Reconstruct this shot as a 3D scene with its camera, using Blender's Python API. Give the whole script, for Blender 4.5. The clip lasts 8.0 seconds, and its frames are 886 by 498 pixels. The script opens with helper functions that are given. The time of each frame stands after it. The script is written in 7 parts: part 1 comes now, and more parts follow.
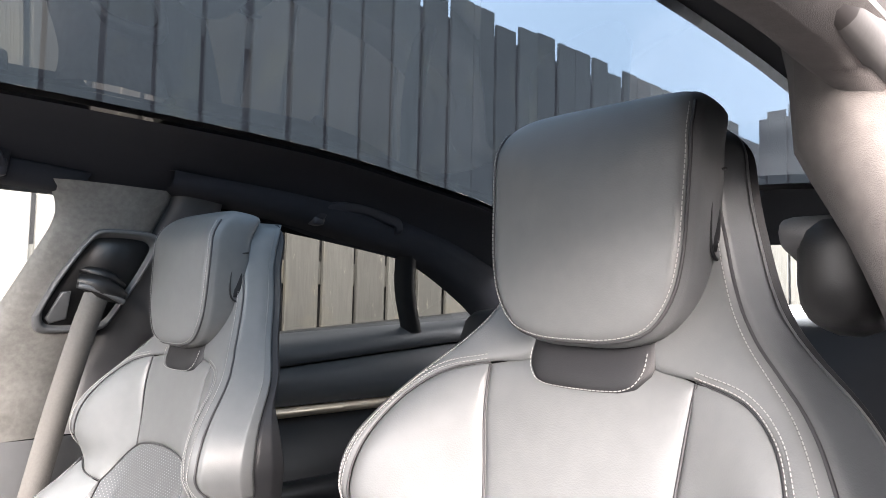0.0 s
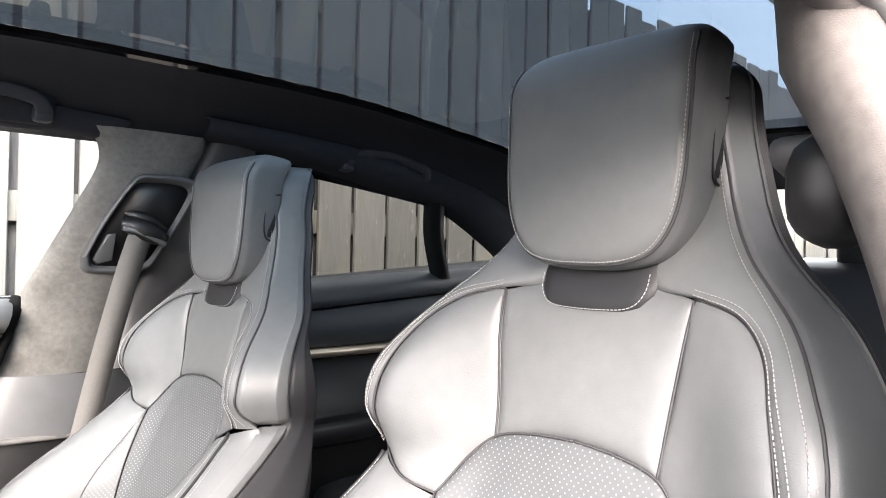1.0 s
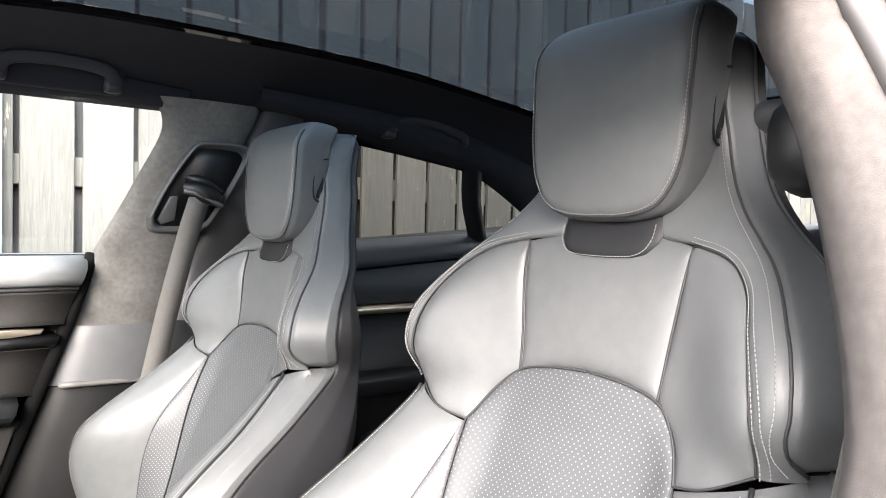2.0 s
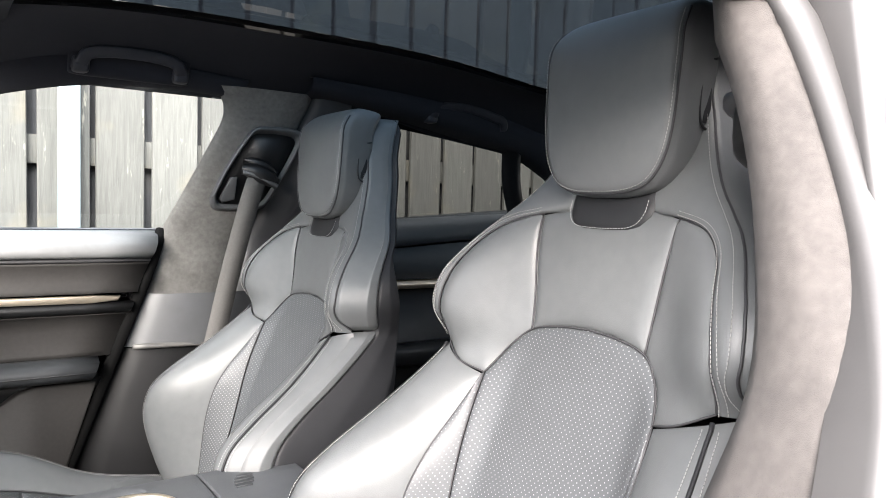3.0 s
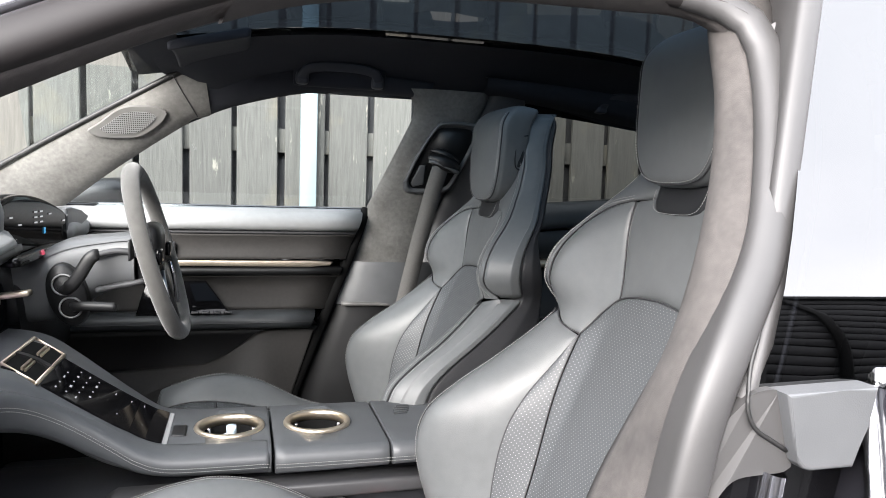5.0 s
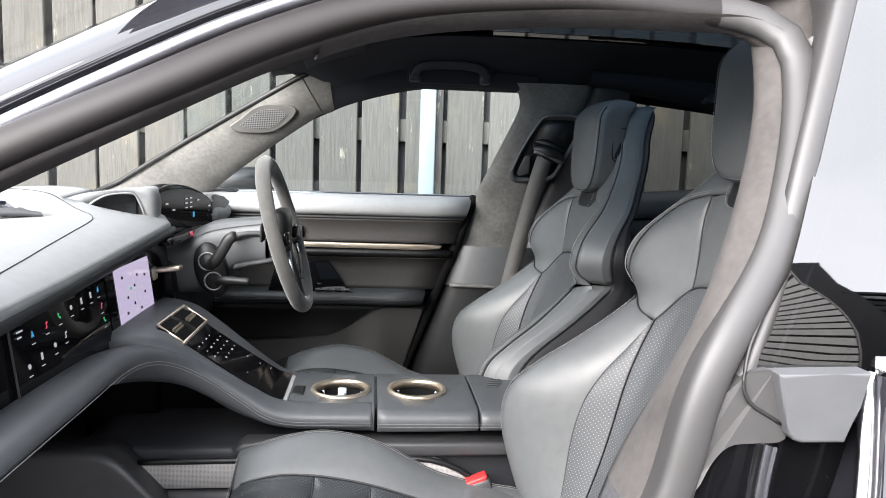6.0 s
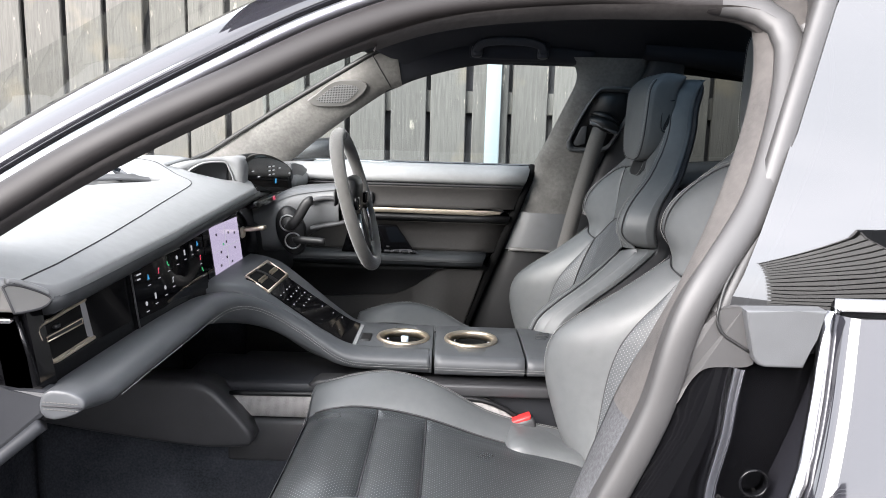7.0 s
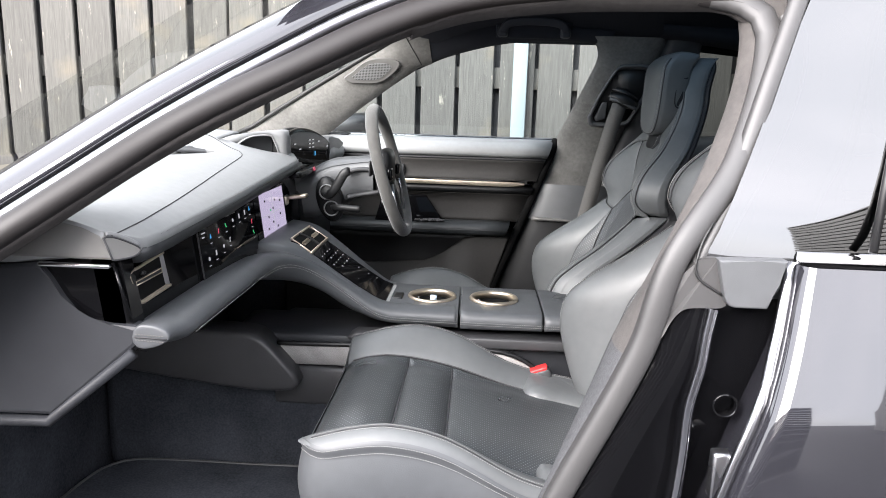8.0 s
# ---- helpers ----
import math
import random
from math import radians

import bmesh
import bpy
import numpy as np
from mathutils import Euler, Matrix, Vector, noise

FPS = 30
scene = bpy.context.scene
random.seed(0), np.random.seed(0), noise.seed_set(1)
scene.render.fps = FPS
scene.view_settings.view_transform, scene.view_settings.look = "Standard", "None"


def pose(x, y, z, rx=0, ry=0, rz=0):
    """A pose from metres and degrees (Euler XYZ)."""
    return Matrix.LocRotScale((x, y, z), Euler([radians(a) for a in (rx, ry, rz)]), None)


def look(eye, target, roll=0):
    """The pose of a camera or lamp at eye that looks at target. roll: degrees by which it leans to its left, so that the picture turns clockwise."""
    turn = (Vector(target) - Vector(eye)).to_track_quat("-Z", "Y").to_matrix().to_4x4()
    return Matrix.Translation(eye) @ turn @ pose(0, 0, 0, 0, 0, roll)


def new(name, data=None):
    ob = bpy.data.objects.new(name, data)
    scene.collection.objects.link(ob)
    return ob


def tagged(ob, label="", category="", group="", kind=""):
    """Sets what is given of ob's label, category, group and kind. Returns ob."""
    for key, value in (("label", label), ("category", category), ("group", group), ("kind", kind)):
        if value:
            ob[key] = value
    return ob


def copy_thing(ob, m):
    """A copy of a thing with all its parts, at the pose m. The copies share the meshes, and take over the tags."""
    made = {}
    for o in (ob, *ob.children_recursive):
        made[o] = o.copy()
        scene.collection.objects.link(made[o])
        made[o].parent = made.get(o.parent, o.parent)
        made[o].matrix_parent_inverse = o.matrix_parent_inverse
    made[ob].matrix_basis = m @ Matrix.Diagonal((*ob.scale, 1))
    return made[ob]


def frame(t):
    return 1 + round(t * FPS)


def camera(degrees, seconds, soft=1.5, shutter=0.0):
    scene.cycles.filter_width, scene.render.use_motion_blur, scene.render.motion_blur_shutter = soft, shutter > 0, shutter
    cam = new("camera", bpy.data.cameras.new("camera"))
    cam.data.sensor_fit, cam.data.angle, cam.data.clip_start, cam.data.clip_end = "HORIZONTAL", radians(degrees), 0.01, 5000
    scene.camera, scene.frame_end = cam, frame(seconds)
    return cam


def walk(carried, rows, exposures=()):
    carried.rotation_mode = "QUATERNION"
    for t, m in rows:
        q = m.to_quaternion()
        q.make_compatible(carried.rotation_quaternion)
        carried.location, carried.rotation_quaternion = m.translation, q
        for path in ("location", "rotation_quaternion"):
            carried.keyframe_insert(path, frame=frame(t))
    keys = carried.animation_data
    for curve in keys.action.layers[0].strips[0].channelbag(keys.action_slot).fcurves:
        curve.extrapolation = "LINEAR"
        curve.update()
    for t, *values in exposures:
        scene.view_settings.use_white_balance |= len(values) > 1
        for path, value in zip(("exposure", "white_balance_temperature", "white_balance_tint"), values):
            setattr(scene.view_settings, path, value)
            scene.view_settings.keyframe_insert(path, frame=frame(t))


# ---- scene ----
cam = camera(63.1, 8.0, 0.9)
PATH = [
    (0, (-0.244, -0.708, 1.109), (1.158, 0.712, 1.248), 1.2),
    (0.5, (-0.252, -0.725, 1.094), (1.122, 0.725, 1.175), 1.2),
    (1, (-0.26, -0.747, 1.082), (1.079, 0.739, 1.1), 1.2),
    (1.5, (-0.283, -0.78, 1.073), (1.015, 0.741, 1.041), 1.3),
    (3, (-0.343, -0.926, 1.057), (0.787, 0.72, 0.94), 1.6),
    (3.5, (-0.345, -0.997, 1.061), (0.694, 0.707, 0.93), 1.7),
    (4, (-0.334, -1.068, 1.067), (0.568, 0.711, 0.92), 1.6),
    (5.5, (-0.254, -1.231, 1.08), (0.102, 0.726, 0.867), 2.0),
    (6, (-0.238, -1.297, 1.093), (-0.045, 0.678, 0.845), 1.9),
    (6.5, (-0.217, -1.369, 1.093), (-0.149, 0.608, 0.8), 1.8),
    (7, (-0.207, -1.443, 1.098), (-0.217, 0.528, 0.763), 1.7),
    (7.5, (-0.204, -1.52, 1.101), (-0.263, 0.444, 0.727), 1.6),
    (8, (-0.2, -1.587, 1.104), (-0.286, 0.369, 0.698), 1.7),
]
EXPOSURES = [(0.0, 4.8, 6900, 18), (1.5, 4.55, 6850, 16), (3.5, 3.8, 6550, 13), (5.5, 3.3, 6400, 12), (8.0, 3.2, 6350, 13)]
walk(cam, [(t, look(eye, target, roll)) for t, eye, target, roll in PATH], exposures=EXPOSURES)

# ---- daylight: bright overcast sky, soft sun from the passenger side ----
world = bpy.data.worlds.new("world")
scene.world = world
world.use_nodes = True
wn = world.node_tree.nodes
wl = world.node_tree.links
sky = wn.new("ShaderNodeTexSky")
sky.sky_type = "NISHITA"
sky.sun_disc = False
sky.sun_elevation = radians(26)
sky.sun_rotation = radians(216)
sky.dust_density = 4.0
sky.air_density = 1.0
cloud = wn.new("ShaderNodeTexNoise")
cloud.inputs["Scale"].default_value = 1.6
cloud.inputs["Detail"].default_value = 5.0
ramp = wn.new("ShaderNodeValToRGB")
ramp.color_ramp.elements[0].position, ramp.color_ramp.elements[0].color = 0.3, (7.7, 8.0, 8.35, 1)
ramp.color_ramp.elements[1].position, ramp.color_ramp.elements[1].color = 0.7, (10.5, 10.4, 10.6, 1)
wmix = wn.new("ShaderNodeMix")
wmix.data_type = "RGBA"
wmix.inputs["Factor"].default_value = 0.85
wl.new(cloud.outputs["Fac"], ramp.inputs["Fac"])
wl.new(sky.outputs["Color"], wmix.inputs["A"])
wl.new(ramp.outputs["Color"], wmix.inputs["B"])
wl.new(wmix.outputs["Result"], wn["Background"].inputs["Color"])
wn["Background"].inputs["Strength"].default_value = 0.08

sun = new("sun", bpy.data.lights.new("sun", "SUN"))
sun.data.energy = 2.2
sun.data.angle = radians(50)
sun.data.color = (1.0, 0.96, 0.92)
sun.matrix_basis = look((0, 0, 5), (0.72, 1.0, 4.4))


# ---- materials ----
def mat(name, color, rough=0.5, metal=0.0, vary=0.15, scale=30.0, bump=0.0, bump_scale=400.0, coat=0.0, sheen=0.0, spec=0.5, rough_vary=0.08, big=4.0):
    m = bpy.data.materials.new(name)
    m.use_nodes = True
    n, l = m.node_tree.nodes, m.node_tree.links
    b = n["Principled BSDF"]
    b.inputs["Metallic"].default_value = metal
    b.inputs["Coat Weight"].default_value = coat
    b.inputs["Sheen Weight"].default_value = sheen
    b.inputs["Specular IOR Level"].default_value = spec
    tc = n.new("ShaderNodeTexCoord")
    n1, n2 = n.new("ShaderNodeTexNoise"), n.new("ShaderNodeTexNoise")
    n1.inputs["Scale"].default_value, n1.inputs["Detail"].default_value = scale, 6.0
    n2.inputs["Scale"].default_value, n2.inputs["Detail"].default_value = big, 3.0
    for k in (n1, n2):
        l.new(tc.outputs["Object"], k.inputs["Vector"])
    add = n.new("ShaderNodeMath")
    add.operation = "ADD"
    l.new(n1.outputs["Fac"], add.inputs[0])
    l.new(n2.outputs["Fac"], add.inputs[1])
    mr = n.new("ShaderNodeMapRange")
    mr.inputs["From Min"].default_value, mr.inputs["From Max"].default_value = 0.6, 1.4
    mr.inputs["To Min"].default_value, mr.inputs["To Max"].default_value = 1 - vary, 1 + vary
    l.new(add.outputs[0], mr.inputs["Value"])
    mul = n.new("ShaderNodeMix")
    mul.data_type, mul.blend_type = "RGBA", "MULTIPLY"
    mul.inputs["Factor"].default_value = 1.0
    mul.inputs["A"].default_value = (*color, 1)
    l.new(mr.outputs["Result"], mul.inputs["B"])
    l.new(mul.outputs["Result"], b.inputs["Base Color"])
    rr = n.new("ShaderNodeMapRange")
    rr.inputs["From Min"].default_value, rr.inputs["From Max"].default_value = 0.3, 0.7
    rr.inputs["To Min"].default_value, rr.inputs["To Max"].default_value = max(0.02, rough - rough_vary), min(1, rough + rough_vary)
    l.new(n2.outputs["Fac"], rr.inputs["Value"])
    l.new(rr.outputs["Result"], b.inputs["Roughness"])
    if bump:
        n3 = n.new("ShaderNodeTexNoise")
        n3.inputs["Scale"].default_value, n3.inputs["Detail"].default_value = bump_scale, 3.0
        l.new(tc.outputs["Object"], n3.inputs["Vector"])
        bp = n.new("ShaderNodeBump")
        bp.inputs["Strength"].default_value, bp.inputs["Distance"].default_value = bump, 0.001
        l.new(n3.outputs["Fac"], bp.inputs["Height"])
        l.new(bp.outputs["Normal"], b.inputs["Normal"])
    return m


def leather(name, color, rough=0.42, perforated=False, spec=0.32):
    """Fine-grained leather: cell grain in the bump; perforated leather has rows of small pale holes."""
    m = mat(name, color, rough, vary=0.1, scale=60, big=6, spec=spec)
    n, l = m.node_tree.nodes, m.node_tree.links
    b = n["Principled BSDF"]
    tc = n["Texture Coordinate"]
    vo = n.new("ShaderNodeTexVoronoi")
    vo.inputs["Scale"].default_value = 700
    l.new(tc.outputs["Object"], vo.inputs["Vector"])
    bp = n.new("ShaderNodeBump")
    bp.inputs["Strength"].default_value, bp.inputs["Distance"].default_value = 0.12, 0.0006
    l.new(vo.outputs["Distance"], bp.inputs["Height"])
    l.new(bp.outputs["Normal"], b.inputs["Normal"])
    if perforated:
        uv = n.new("ShaderNodeUVMap")
        near = []
        for shift in (0.0, 0.5):
            vm, fr, ds = [n.new("ShaderNodeVectorMath") for k in range(3)]
            vm.operation, fr.operation, ds.operation = "MULTIPLY_ADD", "FRACTION", "DISTANCE"
            vm.inputs[1].default_value = (1 / 0.0074, 1 / 0.0074, 0)
            vm.inputs[2].default_value = (shift, shift, 0)
            ds.inputs[1].default_value = (0.5, 0.5, 0)
            l.new(uv.outputs["UV"], vm.inputs[0])
            l.new(vm.outputs[0], fr.inputs[0])
            l.new(fr.outputs[0], ds.inputs[0])
            near.append(ds)
        ds = n.new("ShaderNodeMath")
        ds.operation = "MINIMUM"
        l.new(near[0].outputs["Value"], ds.inputs[0])
        l.new(near[1].outputs["Value"], ds.inputs[1])
        lt = n.new("ShaderNodeMapRange")
        lt.interpolation_type = "SMOOTHSTEP"
        lt.inputs["From Min"].default_value, lt.inputs["From Max"].default_value = 0.125, 0.05
        l.new(ds.outputs["Value"], lt.inputs["Value"])
        mx = n.new("ShaderNodeMix")
        mx.data_type = "RGBA"
        old = b.inputs["Base Color"].links[0].from_socket
        l.new(old, mx.inputs["A"])
        mx.inputs["B"].default_value = (0.2, 0.205, 0.21, 1)
        l.new(lt.outputs[0], mx.inputs["Factor"])
        l.new(mx.outputs["Result"], b.inputs["Base Color"])
    return m


def multiply_color(m, factor_socket, color):
    """Blends the base colour towards a colour by a mask."""
    n, l = m.node_tree.nodes, m.node_tree.links
    b = n["Principled BSDF"]
    mx = n.new("ShaderNodeMix")
    mx.data_type = "RGBA"
    l.new(b.inputs["Base Color"].links[0].from_socket, mx.inputs["A"])
    mx.inputs["B"].default_value = (*color, 1)
    l.new(factor_socket, mx.inputs["Factor"])
    l.new(mx.outputs["Result"], b.inputs["Base Color"])


def suede(name, color, stain):
    """Brushed suede with handled, darker patches."""
    m = mat(name, color, 0.95, vary=0.3, scale=110, big=22, bump=0.4, bump_scale=1500)
    n, l = m.node_tree.nodes, m.node_tree.links
    no, mr = n.new("ShaderNodeTexNoise"), n.new("ShaderNodeMapRange")
    no.inputs["Scale"].default_value, no.inputs["Detail"].default_value, no.inputs["Roughness"].default_value = 11, 7, 0.65
    l.new(n["Texture Coordinate"].outputs["Object"], no.inputs["Vector"])
    mr.inputs["From Min"].default_value, mr.inputs["From Max"].default_value = 0.48, 0.68
    mr.inputs["To Max"].default_value = 0.85
    l.new(no.outputs["Fac"], mr.inputs["Value"])
    multiply_color(m, mr.outputs["Result"], stain)
    return m


def dotted(name, color, hole, pitch, radius):
    """Punched sheet: a grid of dark holes over the surface."""
    m = mat(name, color, 0.45)
    n, l = m.node_tree.nodes, m.node_tree.links
    vm, fr, ds, lt = [n.new("ShaderNodeVectorMath") for k in range(3)] + [n.new("ShaderNodeMath")]
    vm.operation, fr.operation, ds.operation, lt.operation = "MULTIPLY", "FRACTION", "DISTANCE", "LESS_THAN"
    vm.inputs[1].default_value = (1 / pitch, 0, 1 / pitch)
    ds.inputs[1].default_value = (0.5, 0, 0.5)
    lt.inputs[1].default_value = radius
    l.new(n["Texture Coordinate"].outputs["Object"], vm.inputs[0])
    l.new(vm.outputs[0], fr.inputs[0])
    l.new(fr.outputs[0], ds.inputs[0])
    l.new(ds.outputs["Value"], lt.inputs[0])
    multiply_color(m, lt.outputs[0], hole)
    return m


def pane(name, tint, gloss=0.02, base=0.06, top=1.0, veil=0.0):
    """A thin sheet of glass: tinted see-through, mirror sheen by Fresnel."""
    m = bpy.data.materials.new(name)
    m.use_nodes = True
    n, l = m.node_tree.nodes, m.node_tree.links
    n.remove(n["Principled BSDF"])
    tr, gl, lw, mx = n.new("ShaderNodeBsdfTransparent"), n.new("ShaderNodeBsdfGlossy"), n.new("ShaderNodeLayerWeight"), n.new("ShaderNodeMixShader")
    tr.inputs["Color"].default_value = (*tint, 1)
    gl.inputs["Roughness"].default_value = gloss
    lw.inputs["Blend"].default_value = 0.5
    pw, ma = n.new("ShaderNodeMath"), n.new("ShaderNodeMath")
    pw.operation, pw.inputs[1].default_value = "POWER", 5.0
    ma.operation, ma.inputs[1].default_value, ma.inputs[2].default_value = "MULTIPLY_ADD", top - base, base
    l.new(lw.outputs["Facing"], pw.inputs[0])
    l.new(pw.outputs[0], ma.inputs[0])
    l.new(ma.outputs[0], mx.inputs[0])
    l.new(tr.outputs[0], mx.inputs[1])
    l.new(gl.outputs[0], mx.inputs[2])
    if veil:
        # painted veil for reflections that lower contrast: a little milky scatter over the sheet
        df, ms, no, mr = n.new("ShaderNodeBsdfTranslucent"), n.new("ShaderNodeMixShader"), n.new("ShaderNodeTexNoise"), n.new("ShaderNodeMapRange")
        df.inputs["Color"].default_value = (0.2, 0.235, 0.3, 1)
        no.inputs["Scale"].default_value, no.inputs["Detail"].default_value = 5.0, 6.0
        mr.inputs["To Min"].default_value, mr.inputs["To Max"].default_value = 0.5 * veil, 1.5 * veil
        l.new(no.outputs["Fac"], mr.inputs["Value"])
        l.new(mr.outputs["Result"], ms.inputs[0])
        l.new(mx.outputs[0], ms.inputs[1])
        l.new(df.outputs[0], ms.inputs[2])
        mx = ms
    l.new(mx.outputs[0], n["Material Output"].inputs["Surface"])
    return m


def glow(name, color, strength):
    m = bpy.data.materials.new(name)
    m.use_nodes = True
    b = m.node_tree.nodes["Principled BSDF"]
    b.inputs["Base Color"].default_value = (*[c * 0.06 for c in color], 1)
    b.inputs["Roughness"].default_value = 0.15
    b.inputs["Emission Color"].default_value = (*color, 1)
    b.inputs["Emission Strength"].default_value = strength
    return m


def wood(name, color):
    """Weathered grey boards: long vertical grain, knots, peeled patches, each board a little different."""
    m = bpy.data.materials.new(name)
    m.use_nodes = True
    n, l = m.node_tree.nodes, m.node_tree.links
    b = n["Principled BSDF"]
    tc, mp, oi = n.new("ShaderNodeTexCoord"), n.new("ShaderNodeMapping"), n.new("ShaderNodeObjectInfo")
    mp.inputs["Scale"].default_value = (1, 1, 0.07)
    off = n.new("ShaderNodeVectorMath")
    off.operation = "MULTIPLY_ADD"
    off.inputs[1].default_value, off.inputs[2].default_value = (7, 3, 11), (0, 0, 0)
    comb = n.new("ShaderNodeCombineXYZ")
    for k in range(3):
        l.new(oi.outputs["Random"], comb.inputs[k])
    l.new(comb.outputs[0], off.inputs[0])
    ad = n.new("ShaderNodeVectorMath")
    l.new(tc.outputs["Object"], ad.inputs[0])
    l.new(off.outputs[0], ad.inputs[1])
    l.new(ad.outputs[0], mp.inputs["Vector"])
    g = n.new("ShaderNodeTexNoise")
    g.inputs["Scale"].default_value, g.inputs["Detail"].default_value, g.inputs["Distortion"].default_value = 110, 9, 0.9
    l.new(mp.outputs[0], g.inputs["Vector"])
    st = n.new("ShaderNodeTexNoise")
    st.inputs["Scale"].default_value, st.inputs["Detail"].default_value = 5, 5
    l.new(ad.outputs[0], st.inputs["Vector"])
    kn = n.new("ShaderNodeTexVoronoi")
    kn.inputs["Scale"].default_value = 6
    mk = n.new("ShaderNodeMapping")
    mk.inputs["Scale"].default_value = (1, 1, 0.35)
    l.new(ad.outputs[0], mk.inputs["Vector"])
    l.new(mk.outputs[0], kn.inputs["Vector"])
    knr = n.new("ShaderNodeMapRange")
    knr.inputs["From Min"].default_value, knr.inputs["From Max"].default_value = 0.03, 0.1
    knr.inputs["To Min"].default_value, knr.inputs["To Max"].default_value = 0.45, 1.0
    l.new(kn.outputs["Distance"], knr.inputs["Value"])
    r = n.new("ShaderNodeValToRGB")
    e = r.color_ramp.elements
    e[0].position, e[0].color = 0.34, (*[c * 0.82 for c in color], 1)
    e[1].position, e[1].color = 0.64, (*[c * 1.14 for c in color], 1)
    l.new(g.outputs["Fac"], r.inputs["Fac"])
    pt = n.new("ShaderNodeMapRange")
    pt.inputs["From Min"].default_value, pt.inputs["From Max"].default_value = 0.56, 0.7
    l.new(st.outputs["Fac"], pt.inputs["Value"])
    mx = n.new("ShaderNodeMix")
    mx.data_type = "RGBA"
    mx.inputs["B"].default_value = (color[0] * 1.75, color[1] * 1.55, color[2] * 1.2, 1)
    sc = n.new("ShaderNodeMath")
    sc.operation, sc.inputs[1].default_value = "MULTIPLY", 0.55
    l.new(pt.outputs["Result"], sc.inputs[0])
    l.new(sc.outputs[0], mx.inputs["Factor"])
    l.new(r.outputs["Color"], mx.inputs["A"])
    tone = n.new("ShaderNodeMapRange")
    tone.inputs["To Min"].default_value, tone.inputs["To Max"].default_value = 0.8, 1.2
    l.new(oi.outputs["Random"], tone.inputs["Value"])
    m1, m2 = n.new("ShaderNodeMix"), n.new("ShaderNodeMix")
    for k in (m1, m2):
        k.data_type, k.blend_type = "RGBA", "MULTIPLY"
        k.inputs["Factor"].default_value = 1
    l.new(mx.outputs["Result"], m1.inputs["A"])
    l.new(tone.outputs["Result"], m1.inputs["B"])
    l.new(m1.outputs["Result"], m2.inputs["A"])
    l.new(knr.outputs["Result"], m2.inputs["B"])
    # pale flecks where old paint still clings to the grain
    fk, fm, fr = n.new("ShaderNodeTexNoise"), n.new("ShaderNodeMapping"), n.new("ShaderNodeMapRange")
    fm.inputs["Scale"].default_value = (1, 1, 0.22)
    fk.inputs["Scale"].default_value, fk.inputs["Detail"].default_value, fk.inputs["Roughness"].default_value = 34, 7, 0.7
    fr.inputs["From Min"].default_value, fr.inputs["From Max"].default_value = 0.63, 0.68
    l.new(ad.outputs[0], fm.inputs["Vector"])
    l.new(fm.outputs[0], fk.inputs["Vector"])
    l.new(fk.outputs["Fac"], fr.inputs["Value"])
    fx, fs = n.new("ShaderNodeMix"), n.new("ShaderNodeMath")
    fx.data_type = "RGBA"
    fx.inputs["B"].default_value = (0.26, 0.245, 0.2, 1)
    fs.operation, fs.inputs[1].default_value = "MULTIPLY", 0.5
    l.new(fr.outputs["Result"], fs.inputs[0])
    l.new(fs.outputs[0], fx.inputs["Factor"])
    l.new(m2.outputs["Result"], fx.inputs["A"])
    l.new(fx.outputs["Result"], b.inputs["Base Color"])
    b.inputs["Roughness"].default_value = 0.85
    bp = n.new("ShaderNodeBump")
    bp.inputs["Strength"].default_value, bp.inputs["Distance"].default_value = 0.5, 0.003
    l.new(g.outputs["Fac"], bp.inputs["Height"])
    l.new(bp.outputs["Normal"], b.inputs["Normal"])
    return m


LEATHER = leather("seat_leather", (0.080, 0.084, 0.086), 0.46, spec=0.42)
LEATHER_SIDE = leather("seat_side_leather", (0.014, 0.0145, 0.016), 0.5, spec=0.2)
PERF = leather("perforated_leather", (0.054, 0.0575, 0.061), 0.46, True)
# darker copy of the perforated leather: roof shade on the cushion put into colour
PERF_CUSHION = leather("cushion_perforated_leather", (0.030, 0.033, 0.035), 0.34, True, 0.5)
# lighter than the other trim leather: windscreen sky sheen put into the colour
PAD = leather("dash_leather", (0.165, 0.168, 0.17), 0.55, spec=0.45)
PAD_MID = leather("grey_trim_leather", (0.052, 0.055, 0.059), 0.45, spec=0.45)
# near-black colour paints in the shade of cup holders, vents and slat gaps
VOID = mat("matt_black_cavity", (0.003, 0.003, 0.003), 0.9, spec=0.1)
PLASTIC_MID = mat("mid_grey_plastic", (0.108, 0.105, 0.1), 0.5, bump=0.15, bump_scale=900)
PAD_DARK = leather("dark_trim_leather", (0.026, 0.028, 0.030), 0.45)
STITCH = mat("stitch_thread", (0.21, 0.21, 0.205), 0.7, scale=300)
# near-black for dark piping, and for shade painted into seams and creases
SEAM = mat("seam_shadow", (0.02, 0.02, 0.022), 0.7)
PLASTIC = mat("dark_grey_plastic", (0.036, 0.036, 0.038), 0.5, bump=0.15, bump_scale=900)
PLASTIC_BLACK = mat("black_plastic", (0.0075, 0.0075, 0.008), 0.42, spec=0.35, bump=0.1, bump_scale=900)
GLOSS_BLACK = mat("gloss_black", (0.003, 0.003, 0.0035), 0.05, vary=0.05, rough_vary=0.02, spec=0.2)
PAINT = mat("black_metallic_paint", (0.014, 0.014, 0.017), 0.05, vary=0.05, rough_vary=0.02, spec=0.95)
RUBBER = mat("door_seal_rubber", (0.036, 0.035, 0.035), 0.5, vary=0.1, bump=0.05)
